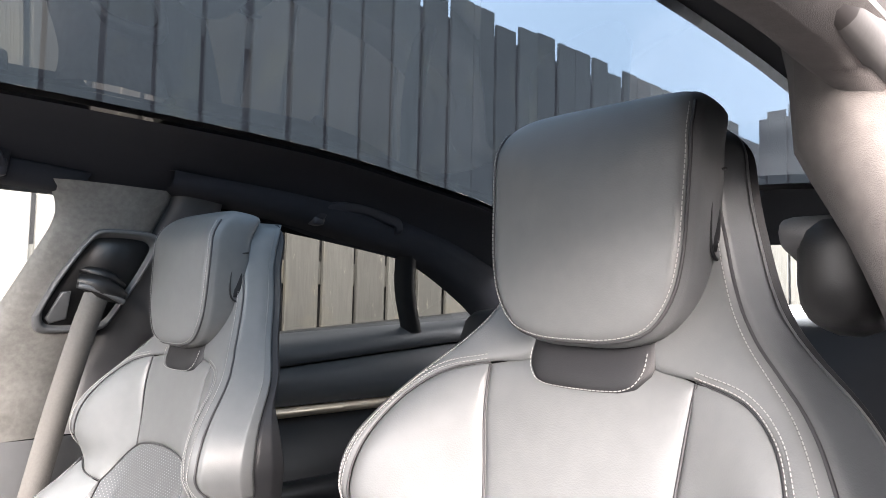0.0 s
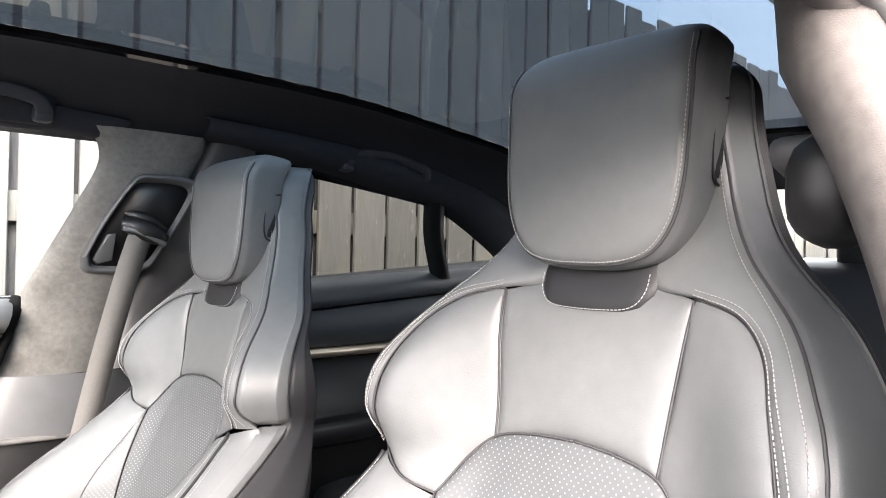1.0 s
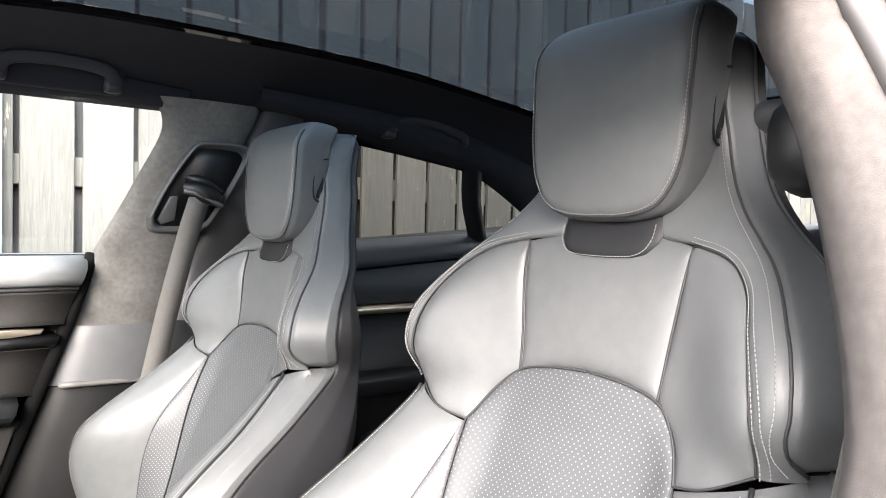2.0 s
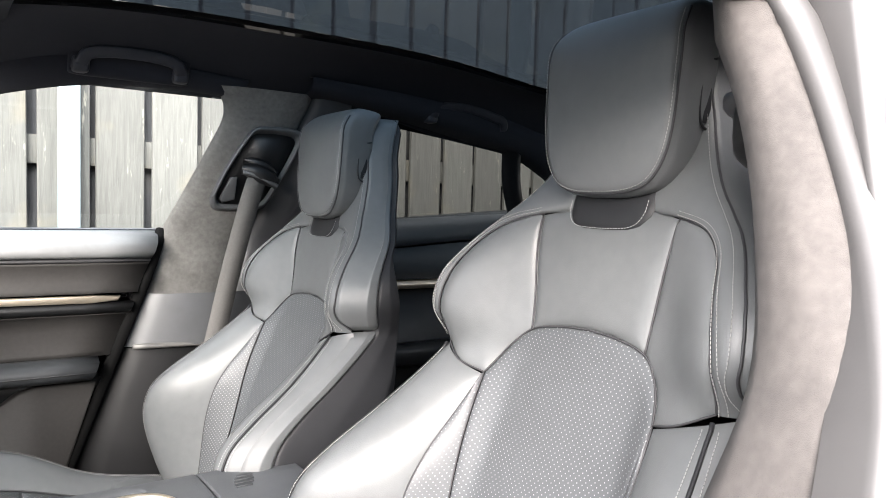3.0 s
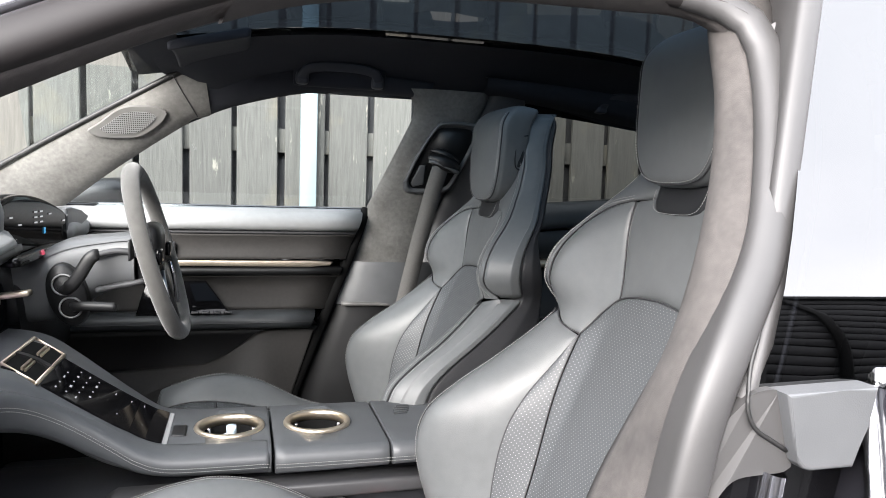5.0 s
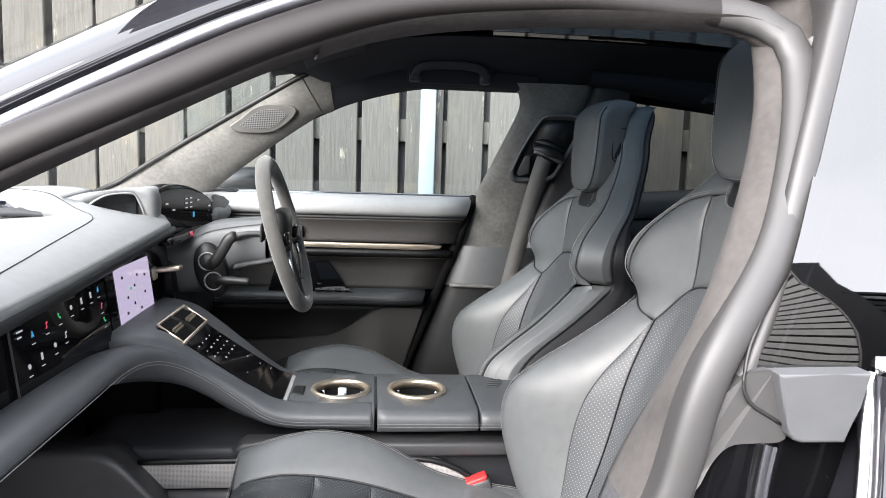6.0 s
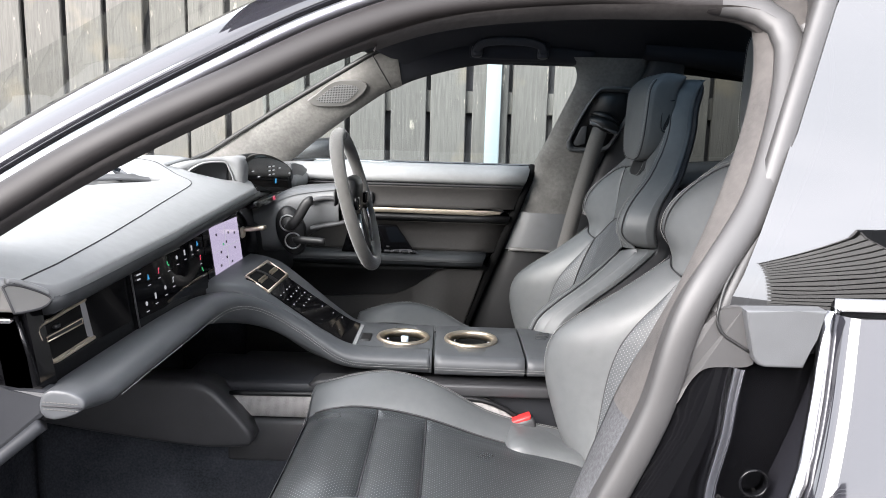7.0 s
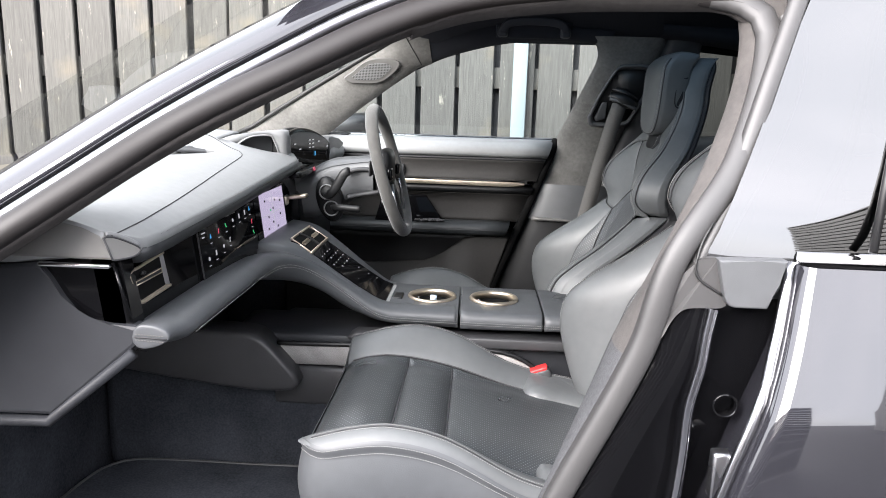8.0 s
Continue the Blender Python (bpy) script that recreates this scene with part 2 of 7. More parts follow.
# same door seal; its unlit stretch below the roof painted darker
RUBBER_SHADED = mat("dark_brown_seal", (0.013, 0.0115, 0.0115), 0.5, spec=0.25, vary=0.15)
TRIM = mat("satin_dark_trim", (0.3, 0.3, 0.33), 0.3, metal=0.9)
# bright metal where the edge is paint: its sky reflection built in
EDGE_GLINT = mat("polished_edge", (0.42, 0.42, 0.44), 0.22, metal=1.0)
# bright metal in place of black paint, for the flange's sky highlight
FLANGE_GLINT = mat("polished_dark_steel", (0.5, 0.5, 0.53), 0.1, metal=1.0, vary=0.1)
FELT = mat("speckled_grey_felt", (0.06, 0.061, 0.064), 0.95, vary=0.45, scale=260, bump=0.6, bump_scale=900, spec=0.1)
RUBBER_DARK = mat("dark_seal", (0.01, 0.01, 0.01), 0.5)
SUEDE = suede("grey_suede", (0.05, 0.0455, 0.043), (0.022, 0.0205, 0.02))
# same suede as the pillars; shade along the roof rail put into the colour
SUEDE_SHADED = suede("brown_grey_suede", (0.045, 0.040, 0.0385), (0.026, 0.023, 0.0225))
# same suede again; light on the far linings put into a paler colour
SUEDE_LIT = suede("pale_pillar_suede", (0.125, 0.121, 0.114), (0.06, 0.057, 0.053))
HEADLINER = mat("black_headliner", (0.0085, 0.0095, 0.0145), 0.95, vary=0.12, scale=60, bump=0.3, bump_scale=1200)
CARPET = mat("black_carpet", (0.036, 0.039, 0.046), 1.0, spec=0.05, vary=0.5, scale=220, big=9, bump=0.8, bump_scale=1200)
GOLD = mat("champagne_metal", (0.56, 0.48, 0.38), 0.36, metal=0.9, vary=0.06, bump=0.05)
CHROME = mat("chrome", (0.75, 0.75, 0.76), 0.1, metal=1.0, vary=0.04)
ALU = mat("satin_aluminium", (0.55, 0.55, 0.57), 0.3, metal=1.0, vary=0.05)
WEBBING = mat("seat_belt_webbing", (0.078, 0.074, 0.07), 0.75, vary=0.15, scale=220, bump=0.4, bump_scale=900)
RED = mat("red_release_button", (0.55, 0.03, 0.03), 0.45)
DISPLAY_GLASS = mat("coated_display_glass", (0.003, 0.003, 0.0035), 0.05, vary=0.05, rough_vary=0.015, spec=0.06)
SCREEN = mat("black_screen_glass", (0.004, 0.004, 0.005), 0.04, vary=0.05, rough_vary=0.015, spec=0.2)
MAP_GLOW = glow("map_screen", (0.66, 0.58, 0.78), 0.085)
ICON_WHITE = glow("icon_white", (0.9, 0.92, 0.95), 0.05)
ICON_RED = glow("icon_red", (0.9, 0.12, 0.2), 0.07)
ICON_GREEN = glow("icon_green", (0.1, 0.75, 0.3), 0.06)
ICON_BLUE = glow("icon_blue", (0.1, 0.5, 0.9), 0.07)
CARBON = dotted("silver_weave_trim", (0.34, 0.325, 0.315), (0.11, 0.11, 0.11), 0.0022, 0.3)
GRILLE = dotted("speaker_mesh", (0.16, 0.16, 0.16), (0.01, 0.01, 0.01), 0.0045, 0.33)
FRAME_GREY = mat("satin_grey_frame", (0.23, 0.23, 0.232), 0.45)
SIDE_PLASTIC = mat("black_dash_end_plastic", (0.021, 0.022, 0.025), 0.46, bump=0.12, bump_scale=900, spec=0.25)
FRAME_DARK = mat("dark_grey_cap", (0.065, 0.067, 0.07), 0.45, bump=0.12, bump_scale=900)
HANDLE = mat("navy_black_handle", (0.013, 0.014, 0.02), 0.55)
DOOR_FABRIC = mat("dark_brown_door_panel", (0.023, 0.0215, 0.0205), 0.6, spec=0.25, vary=0.2, scale=120, bump=0.2, bump_scale=900)
CREAM = mat("cream_lever", (0.5, 0.44, 0.36), 0.4)
WOOD = wood("weathered_boards", (0.062, 0.0605, 0.054))
# the same boards for the back row, with their shade put into the colour
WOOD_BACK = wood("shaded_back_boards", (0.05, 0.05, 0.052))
POST = mat("pale_painted_post", (0.15, 0.185, 0.19), 0.6, vary=0.08)
SLAT = mat("black_stained_slats", (0.02, 0.02, 0.022), 0.6, vary=0.25, scale=8, bump=0.3)
# paler slats: light on the outbuilding's long side put into the colour
SLAT_LIT = mat("weathered_grey_slats", (0.115, 0.115, 0.112), 0.7, vary=0.25, scale=8, bump=0.3)
ASPHALT = mat("asphalt", (0.05, 0.05, 0.052), 0.9, vary=0.3, scale=60, bump=0.8, bump_scale=200)
PALE_WALL = mat("pale_render", (0.62, 0.62, 0.6), 0.85, vary=0.1, scale=40, bump=0.4, bump_scale=120)
GLASS = pane("clear_glass", (0.82, 0.89, 0.91))
GLASS_SCREEN = pane("windscreen_glass", (0.88, 0.9, 0.89), base=0.03, top=0.3)
GLASS_ROOF = pane("tinted_roof_glass", (0.026, 0.040, 0.054), base=0.03, veil=0.006)
GLASS_REAR = pane("privacy_glass", (0.05, 0.052, 0.055), base=0.17, top=0.75)
GLASS_REAR_R = pane("tinted_side_glass", (0.165, 0.178, 0.178))
SUEDE_WHEEL = mat("dark_suede_rim", (0.042, 0.0405, 0.038), 0.9, vary=0.25, scale=60, bump=0.3, bump_scale=1500, sheen=0.25)


# ---- building helpers ----
def thing(name, at, label, category, group="", kind=""):
    ob = new(name)
    ob.location = at
    ob.empty_display_size = 0.05
    return tagged(ob, label, category, group, kind)


def origin(ob):
    v = Vector(ob.location)
    while ob.parent:
        ob = ob.parent
        v += ob.location
    return v


def part(name, bm, material, parent=None, label="", smooth=True, sub=0):
    """Links a bmesh, drawn in world places, as ONE mesh under a thing or part."""
    me = bpy.data.meshes.new(name)
    if parent:
        bmesh.ops.translate(bm, verts=bm.verts, vec=-origin(parent))
    bmesh.ops.recalc_face_normals(bm, faces=bm.faces)
    if smooth:
        for f in bm.faces:
            f.smooth = True
    bm.to_mesh(me)
    bm.free()
    me.materials.append(material)
    ob = new(name, me)
    ob.parent = parent
    if sub:
        md = ob.modifiers.new("sub", "SUBSURF")
        md.levels = md.render_levels = sub
    if label:
        ob["label"] = label
    return ob


def lerp(a, b, t):
    return a + (b - a) * t


def table(pairs):
    xs, ys = zip(*pairs)
    return lambda v: float(np.interp(v, xs, ys))


def smooth_table(pairs):
    """A smooth (Catmull-Rom) curve through the pairs."""
    xs, ys = [p[0] for p in pairs], [p[1] for p in pairs]

    def f(v):
        v = min(max(v, xs[0]), xs[-1])
        i = max(0, min(len(xs) - 2, int(np.searchsorted(xs, v)) - 1))
        h = xs[i + 1] - xs[i]
        s = (v - xs[i]) / h
        m0 = (ys[i + 1] - ys[i - 1]) / (xs[i + 1] - xs[i - 1]) if i else (ys[1] - ys[0]) / h
        m1 = (ys[i + 2] - ys[i]) / (xs[i + 2] - xs[i]) if i + 2 < len(xs) else (ys[i + 1] - ys[i]) / h
        return (2 * s**3 - 3 * s**2 + 1) * ys[i] + (s**3 - 2 * s**2 + s) * h * m0 + (3 * s**2 - 2 * s**3) * ys[i + 1] + (s**3 - s**2) * h * m1

    return f


def spline(pts, n):
    """n + 1 points along a smooth curve through pts, evenly in length."""
    pts = [Vector(p) for p in pts]
    d = [0.0]
    for a, b in zip(pts, pts[1:]):
        d.append(d[-1] + (b - a).length)
    fs = [smooth_table([(s, p[k]) for s, p in zip(d, pts)]) for k in range(len(pts[0]))]
    return [Vector([f(d[-1] * i / n) for f in fs]) for i in range(n + 1)]


def grid(fn, nu, nv, closed_u=False, uv=None):
    """A surface from fn(u, v), with u and v from 0 to 1."""
    bm = bmesh.new()
    cols = nu if closed_u else nu + 1
    vs = [[bm.verts.new(fn(i / nu, j / nv)) for i in range(cols)] for j in range(nv + 1)]
    layer = bm.loops.layers.uv.new("UVMap") if uv else None
    for j in range(nv):
        for i in range(nu):
            k = (i + 1) % cols
            ids = [(i, j), (k, j), (k, j + 1), (i, j + 1)]
            f = bm.faces.new([vs[b][a] for a, b in ids])
            if uv:
                for lp, (a, b) in zip(f.loops, ids):
                    lp[layer].uv = uv(a / nu, b / nv)
    return bm


def loft(sections, closed=True, caps=True):
    bm = bmesh.new()
    rows = [[bm.verts.new(p) for p in s] for s in sections]
    n = len(rows[0])
    for a, b in zip(rows, rows[1:]):
        for i in range(n if closed else n - 1):
            k = (i + 1) % n
            bm.faces.new((a[i], a[k], b[k], b[i]))
    if caps and closed:
        bm.faces.new(rows[0][::-1])
        bm.faces.new(rows[-1])
    return bm


def tube(path, r, n=8, caps=True):
    path = [Vector(p) for p in path]
    secs = []
    up = Vector((0.13, 0.31, 0.94))
    for i, p in enumerate(path):
        d = (path[min(i + 1, len(path) - 1)] - path[max(i - 1, 0)]).normalized()
        a = d.cross(up).normalized()
        b = d.cross(a)
        rad = r(i / (len(path) - 1)) if callable(r) else r
        secs.append([p + rad * (math.cos(2 * math.pi * k / n) * a + math.sin(2 * math.pi * k / n) * b) for k in range(n)])
    return loft(secs, True, caps)


def soft_box(c, size, r, n=6, fn=None):
    """A box with evenly rounded edges; fn may bend its points (as offsets from the middle)."""
    bm = bmesh.new()
    bmesh.ops.create_cube(bm, size=2.0)
    bmesh.ops.subdivide_edges(bm, edges=bm.edges, cuts=n, use_grid_fill=True)
    h = Vector(size) / 2
    r = min(r, *h)
    for v in bm.verts:
        s = Vector([math.copysign(1 - (1 - abs(t)) ** 2 if abs(t) > 0 else 0, t) for t in v.co])
        p = Vector([s[k] * h[k] for k in range(3)])
        q = Vector([max(-(h[k] - r), min(h[k] - r, p[k])) for k in range(3)])
        d = p - q
        if d.length > 1e-9:
            p = q + d.normalized() * r
        v.co = (Vector(fn(p)) if fn else p) + Vector(c)
    return bm


def box(c, size, bevel=0.003, seg=2):
    bm = bmesh.new()
    bmesh.ops.create_cube(bm, size=1.0)
    for v in bm.verts:
        v.co = Vector([v.co[k] * size[k] for k in range(3)]) + Vector(c)
    if bevel:
        bmesh.ops.bevel(bm, geom=bm.edges, offset=bevel, segments=seg, affect="EDGES", profile=0.5)
    return bm


def plate(outline, depth, bevel=0.0, seg=2):
    """A flat shape (3D outline) given thickness along the vector depth."""
    bm = bmesh.new()
    a = [bm.verts.new(p) for p in outline]
    b = [bm.verts.new(Vector(p) + Vector(depth)) for p in outline]
    n = len(a)
    top = bm.faces.new(a)
    bot = bm.faces.new(b[::-1])
    for i in range(n):
        bm.faces.new((a[i], b[i], b[(i + 1) % n], a[(i + 1) % n]))
    if bevel:
        bmesh.ops.bevel(bm, geom=list(top.edges) + list(bot.edges), offset=bevel, segments=seg, affect="EDGES", profile=0.5)
    return bm


def puff(outline, depth, r=0.012, n=6, crown=0.0):
    """A flat shape given thickness along depth, its front edge rounded and its face gently crowned."""
    pts, depth = [Vector(p) for p in outline], Vector(depth)
    d = depth.normalized()
    area = sum((d.dot(a.cross(b)) for a, b in zip(pts, pts[1:] + pts[:1])), 0.0)
    inward = []
    for i, p in enumerate(pts):
        t = (pts[(i + 1) % len(pts)] - pts[i - 1]).normalized()
        inward.append(d.cross(t).normalized() * math.copysign(1, area))
    mid = sum(pts, Vector()) / len(pts)
    rows = [pts, [p + depth - d * r for p in pts]]
    for k in range(1, n + 1):
        a = math.pi / 2 * k / n
        rows.append([p + q * (r * (1 - math.cos(a))) + depth - d * r * (1 - math.sin(a)) for p, q in zip(pts, inward)])
    last = rows[-1]
    for k in (0.92, 0.7, 0.45, 0.2):
        rows.append([mid + depth + (p - mid - depth) * k + d * crown * (1 - k * k) for p in last])
    return loft(rows)


def sweep_rows(path, sections, normal_out):
    """Sweeps a section along a path. sections(i, t): offsets (across, out) in metres; across points away from the opening."""
    rows = []
    path = [Vector(p) for p in path]
    for i, p in enumerate(path):
        d = (path[min(i + 1, len(path) - 1)] - path[max(i - 1, 0)]).normalized()
        out = Vector(normal_out(p)).normalized()
        out = (out - out.dot(d) * d).normalized()
        acr = out.cross(d)
        rows.append([p + a * acr + o * out for a, o in sections(i / (len(path) - 1))])
    return rows


def sweep(path, sections, normal_out):
    return loft(sweep_rows(path, sections, normal_out), False, False)


def merged(bms):
    out = bmesh.new()
    for b in bms:
        me = bpy.data.meshes.new("tmp")
        b.to_mesh(me)
        b.free()
        out.from_mesh(me)
        bpy.data.meshes.remove(me)
    return out


def stitches(path, r=0.00048, long=0.0026, gap=0.0013):
    """A row of stitches along a path, joined into one mesh."""
    path = [Vector(p) for p in path]
    d = [0.0]
    for a, b in zip(path, path[1:]):
        d.append(d[-1] + (b - a).length)
    fs = [table([(s, p[k]) for s, p in zip(d, path)]) for k in range(3)]
    vs, faces = [], []
    s = 0.0
    while s + long < d[-1]:
        a, b = Vector([f(s) for f in fs]), Vector([f(s + long) for f in fs])
        t = (b - a).normalized()
        u = t.cross(Vector((0.3, 0.5, 0.8))).normalized()
        w = t.cross(u)
        k = len(vs)
        for e in (a, b):
            vs += [e + r * u, e + r * w, e - r * u, e - r * w]
        faces += [(k, k + 1, k + 5, k + 4), (k + 1, k + 2, k + 6, k + 5), (k + 2, k + 3, k + 7, k + 6), (k + 3, k, k + 4, k + 7), (k, k + 3, k + 2, k + 1), (k + 4, k + 5, k + 6, k + 7)]
        s += long + gap
    me = bpy.data.meshes.new("tmp")
    me.from_pydata([tuple(v) for v in vs], [], faces)
    bm = bmesh.new()
    bm.from_mesh(me)
    bpy.data.meshes.remove(me)
    return bm



def cut(ob, cutter):
    """Cuts a closed shape out of a part for good."""
    me = bpy.data.meshes.new("tmp")
    bmesh.ops.recalc_face_normals(cutter, faces=cutter.faces)
    cutter.to_mesh(me)
    cutter.free()
    tool = new("tool", me)
    md = ob.modifiers.new("cut", "BOOLEAN")
    md.object, md.operation, md.solver = tool, "DIFFERENCE", "EXACT"
    bpy.context.view_layer.update()
    res = bpy.data.meshes.new_from_object(ob.evaluated_get(bpy.context.evaluated_depsgraph_get()))
    ob.modifiers.remove(md)
    old = ob.data
    ob.data = res
    res.name = old.name
    bpy.data.objects.remove(tool)
    bpy.data.meshes.remove(me)


def disc(c, r, h, n=32, axis=(0, 0, 1)):
    """A short round rod at c along axis."""
    ax = Vector(axis).normalized()
    u = ax.orthogonal().normalized()
    w = ax.cross(u)
    return loft([[Vector(c) + k * h * ax + r * (math.cos(2 * math.pi * i / n) * u + math.sin(2 * math.pi * i / n) * w) for i in range(n)] for k in (-0.5, 0.5)])


def ring_shape(c, prof, n=40, axis=(0, 0, 1)):
    """A turned ring: prof holds (radius, height) pairs of its closed section."""
    ax = Vector(axis).normalized()
    u = ax.orthogonal().normalized()
    w = ax.cross(u)
    secs = [[Vector(c) + r * (math.cos(2 * math.pi * i / n) * u + math.sin(2 * math.pi * i / n) * w) + h * ax for r, h in prof] for i in range(n)]
    return loft(secs + [secs[0]], True, False)


def pillow(outline, c, depth, bulge, round_r, fn=None):
    """A stuffed pad: a closed outline (y, z) with a bulging front, rounded edges and a flatter back."""
    c = Vector(c)
    rows = []

    def ring_at(k, x):
        row = []
        for y, z in outline:
            p = Vector((x, y * k, z * k))
            row.append((Vector(fn(p)) if fn else p) + c)
        return row

    k1 = 1 - round_r / 0.09
    for k in (0.02, 0.25 * k1, 0.5 * k1, 0.75 * k1, 0.92 * k1):
        rows.append(ring_at(k, -depth / 2 - bulge * (1 - k * k)))
    for a in np.linspace(0.0, math.pi / 2, 5):
        rows.append(ring_at(1 - round_r * (1 - math.sin(a)) / 0.09 * 1.0, -depth / 2 + round_r * (1 - math.cos(a)) - bulge * (1 - k1 * k1) * math.cos(a)))
    for x in (0.0, 0.6):
        rows.append(ring_at(1.0 + 0.015 * (1 - x), lerp(-depth / 2 + round_r, depth / 2, x)))
    rows.append(ring_at(0.97, depth / 2 * 0.9))
    rows.append(ring_at(0.8, depth / 2))
    rows.append(ring_at(0.02, depth / 2))
    return loft(rows, True, True)


def offset2(pts, k, n=40):
    """A curve (y, z) shifted sideways by k."""
    p = spline([(a, b, 0) for a, b in pts], n)
    out = []
    for i, q in enumerate(p):
        d = (p[min(i + 1, n)] - p[max(i - 1, 0)]).normalized()
        out.append((q.x + d.y * k, q.y - d.x * k))
    return out

# ---- ground ----
tagged(part("ground", grid(lambda u, v: ((u - 0.5) * 600, (v - 0.5) * 600, 0), 4, 4), ASPHALT), "dark grey asphalt yard under the car", "ground", kind="structure")

# ---- car shell ----
car = thing("car_body", (0, 0, 0.2), "black saloon car body with its passenger door open", "car")


def side_y(z, sgn):
    """Half width of the cabin's side at a height: upright below the belt, leaning in above it."""
    return sgn * (0.772 - 0.275 * ((z - 0.95) + math.sqrt((z - 0.95) ** 2 + 0.0008)))


ROOF_Z = smooth_table([(-0.5, 1.33), (-0.14, 1.385), (0.23, 1.392), (0.55, 1.384), (0.79, 1.359), (1.0, 1.332), (1.25, 1.27), (1.9, 1.02)])
# door opening, passenger side, from the dash foot over the roof and down the middle pillar
APERTURE = [(-0.97, 0.735), (-0.80, 0.852), (-0.655, 0.955), (-0.547, 1.031), (-0.421, 1.108), (-0.323, 1.162), (-0.221, 1.2), (-0.082, 1.218), (0.05, 1.222), (0.105, 1.222), (0.132, 1.212), (0.139, 1.19), (0.124, 1.126), (0.089, 1.042), (0.031, 0.922), (0.004, 0.818), (-0.078, 0.632), (-0.16, 0.44)]


def aper(pts, n):
    return [Vector((p[0], -0.769 + 0.55 * (p[1] - 0.95) if i < 0.6 * n else side_y(p[1], -1), p[1])) for i, p in enumerate(spline(pts, n))]


def out_left(p):
    return (0, -1, 0.55 if p.x < -0.3 or p.x > 0.2 else lerp(0.1, 0.55, min(1, max(0, (p.z - 0.85) / 0.2))))


ring = aper(APERTURE, 120)
corner = next(i for i, p in enumerate(ring) if p.x > 0.03)
back_line = [(0.10, 1.226), (0.15, 1.246), (0.22, 1.272), (0.35, 1.29), (0.55, 1.288), (0.8, 1.25), (1.0, 1.19), (1.25, 1.09)]
front_ring = [p for p in ring[: corner + 3]] + [Vector((p[0], -0.769 + 0.55 * (p[1] - 0.95), p[1])) for p in spline([tuple(ring[corner + 2].xz)] + back_line, 40)[1:]]
b_ring = ring[corner + 6 :]


def arc_section(w, h, n=8, a0=0.0, o0=0.0):
    return [(a0 + w * (0.5 - 0.5 * math.cos(math.pi * k / n)), o0 + h * math.sin(math.pi * k / n)) for k in range(n + 1)]


def build_shell():
    t_of = table([(p.z, i / (len(ring) - 1)) for i, p in reversed(list(enumerate(ring))) if i > corner + 14])

    def seal(t):
        lip = 0.02 * (1 - ss((t - 0.50) / 0.12)) + 0.011 * (1 - ss((t - 0.24) / 0.12)) - 0.018 * ss((t - t_of(1.19)) / (t_of(0.93) - t_of(1.19)))
        return [(lip + 0.004, lerp(-0.03, -0.009, ss((t - 0.40) / 0.1) * ss((0.74 - t) / 0.08))), (lip, -0.004)] + arc_section(0.034 if lip >= 0 else 0.034 + 0.25 * lip, 0.0115 if lip >= 0 else 0.0115 + 0.17 * lip, 10, lip) + [(lip + (0.036 if lip >= 0 else 0.036 + 0.25 * lip), -0.02)]

    k0 = corner + 3
    seal_rows = sweep_rows(ring, seal, out_left)
    part("door_seal", loft(seal_rows[: k0 + 1], False, False), RUBBER_SHADED, car, "rubber door seal under the roof, shade put into its colour")
    part("door_seal", loft(seal_rows[k0:], False, False), RUBBER, car, "soft grey rubber door seal")
    fr = front_ring
    part("seal_lip", sweep([p for p in ring[:corner] if p.x < -0.27], lambda t: [(a + 0.010 * (1 - ss((t - 0.5) / 0.4)), o) for a, o in ((0.026, -0.002), (0.021, -0.005), (0.020, -0.012), (0.024, -0.03), (0.034, -0.044), (0.08, -0.06))], out_left), SUEDE_SHADED, car, "suede inner roof rail cover, shade put into its colour")
    part("roof_channel", sweep(fr, lambda t: [(0.052, -0.02), (0.053, -0.006), (0.06, -0.006), (0.062, -0.02)], out_left), RUBBER_DARK, car)
    part("roof_trim", sweep(fr, lambda t: [(0.058, -0.01)] + arc_section(0.014, 0.007, 6, 0.058, 0.0) + [(0.072, -0.01)], out_left), TRIM, car, "satin roof trim strip")
    part("roof_gap", sweep(fr, lambda t: [(0.071, -0.006), (0.079, -0.006)], out_left), RUBBER_DARK, car)
    part("a_pillar_skin", sweep(fr, lambda t: [(0.078, -0.02), (0.0785, -0.001)] + [(0.079 + 0.062 * k / 6, 0.004 - 0.03 * (k / 6) ** 2) for k in range(7)] + [(0.146, -0.06)], out_left), PAINT, car, "black painted front roof pillar")
    # middle pillar: outer seal, pale inner suede, plastic foot
    def beside(z):
        """How far the strips of the middle pillar lie towards the opening at a height."""
        return -0.0225 * ss((1.19 - z) / 0.26)

    pil = [p for p in b_ring if p.z > 0.925]
    pz = table([(i / (len(pil) - 1), p.z) for i, p in enumerate(pil)])
    shifted = lambda t, sec: [(a + beside(pz(t)), o) for a, o in sec]
    part("outer_seal", sweep(pil, lambda t: shifted(t, [(0.034, -0.02), (0.0365, -0.004), (0.041, 0.003), (0.046, 0.003), (0.052, -0.001), (0.058, -0.001), (0.0605, -0.003), (0.062, -0.015)]), out_left), RUBBER, car, "grey outer seal strip")
    # metal strip stands in for the highlight line along the glass
    part("outer_groove", sweep(pil, lambda t: shifted(t, [(0.0605, -0.006), (0.0612, 0.001), (0.063, 0.001), (0.064, -0.006)]), out_left), TRIM, car, "thin metal edge painting a highlight beside the glass")
    bend = [p + Vector((beside(p.z) + 0.037, -0.004, 0.0)) for p in pil if p.z > 0.945]
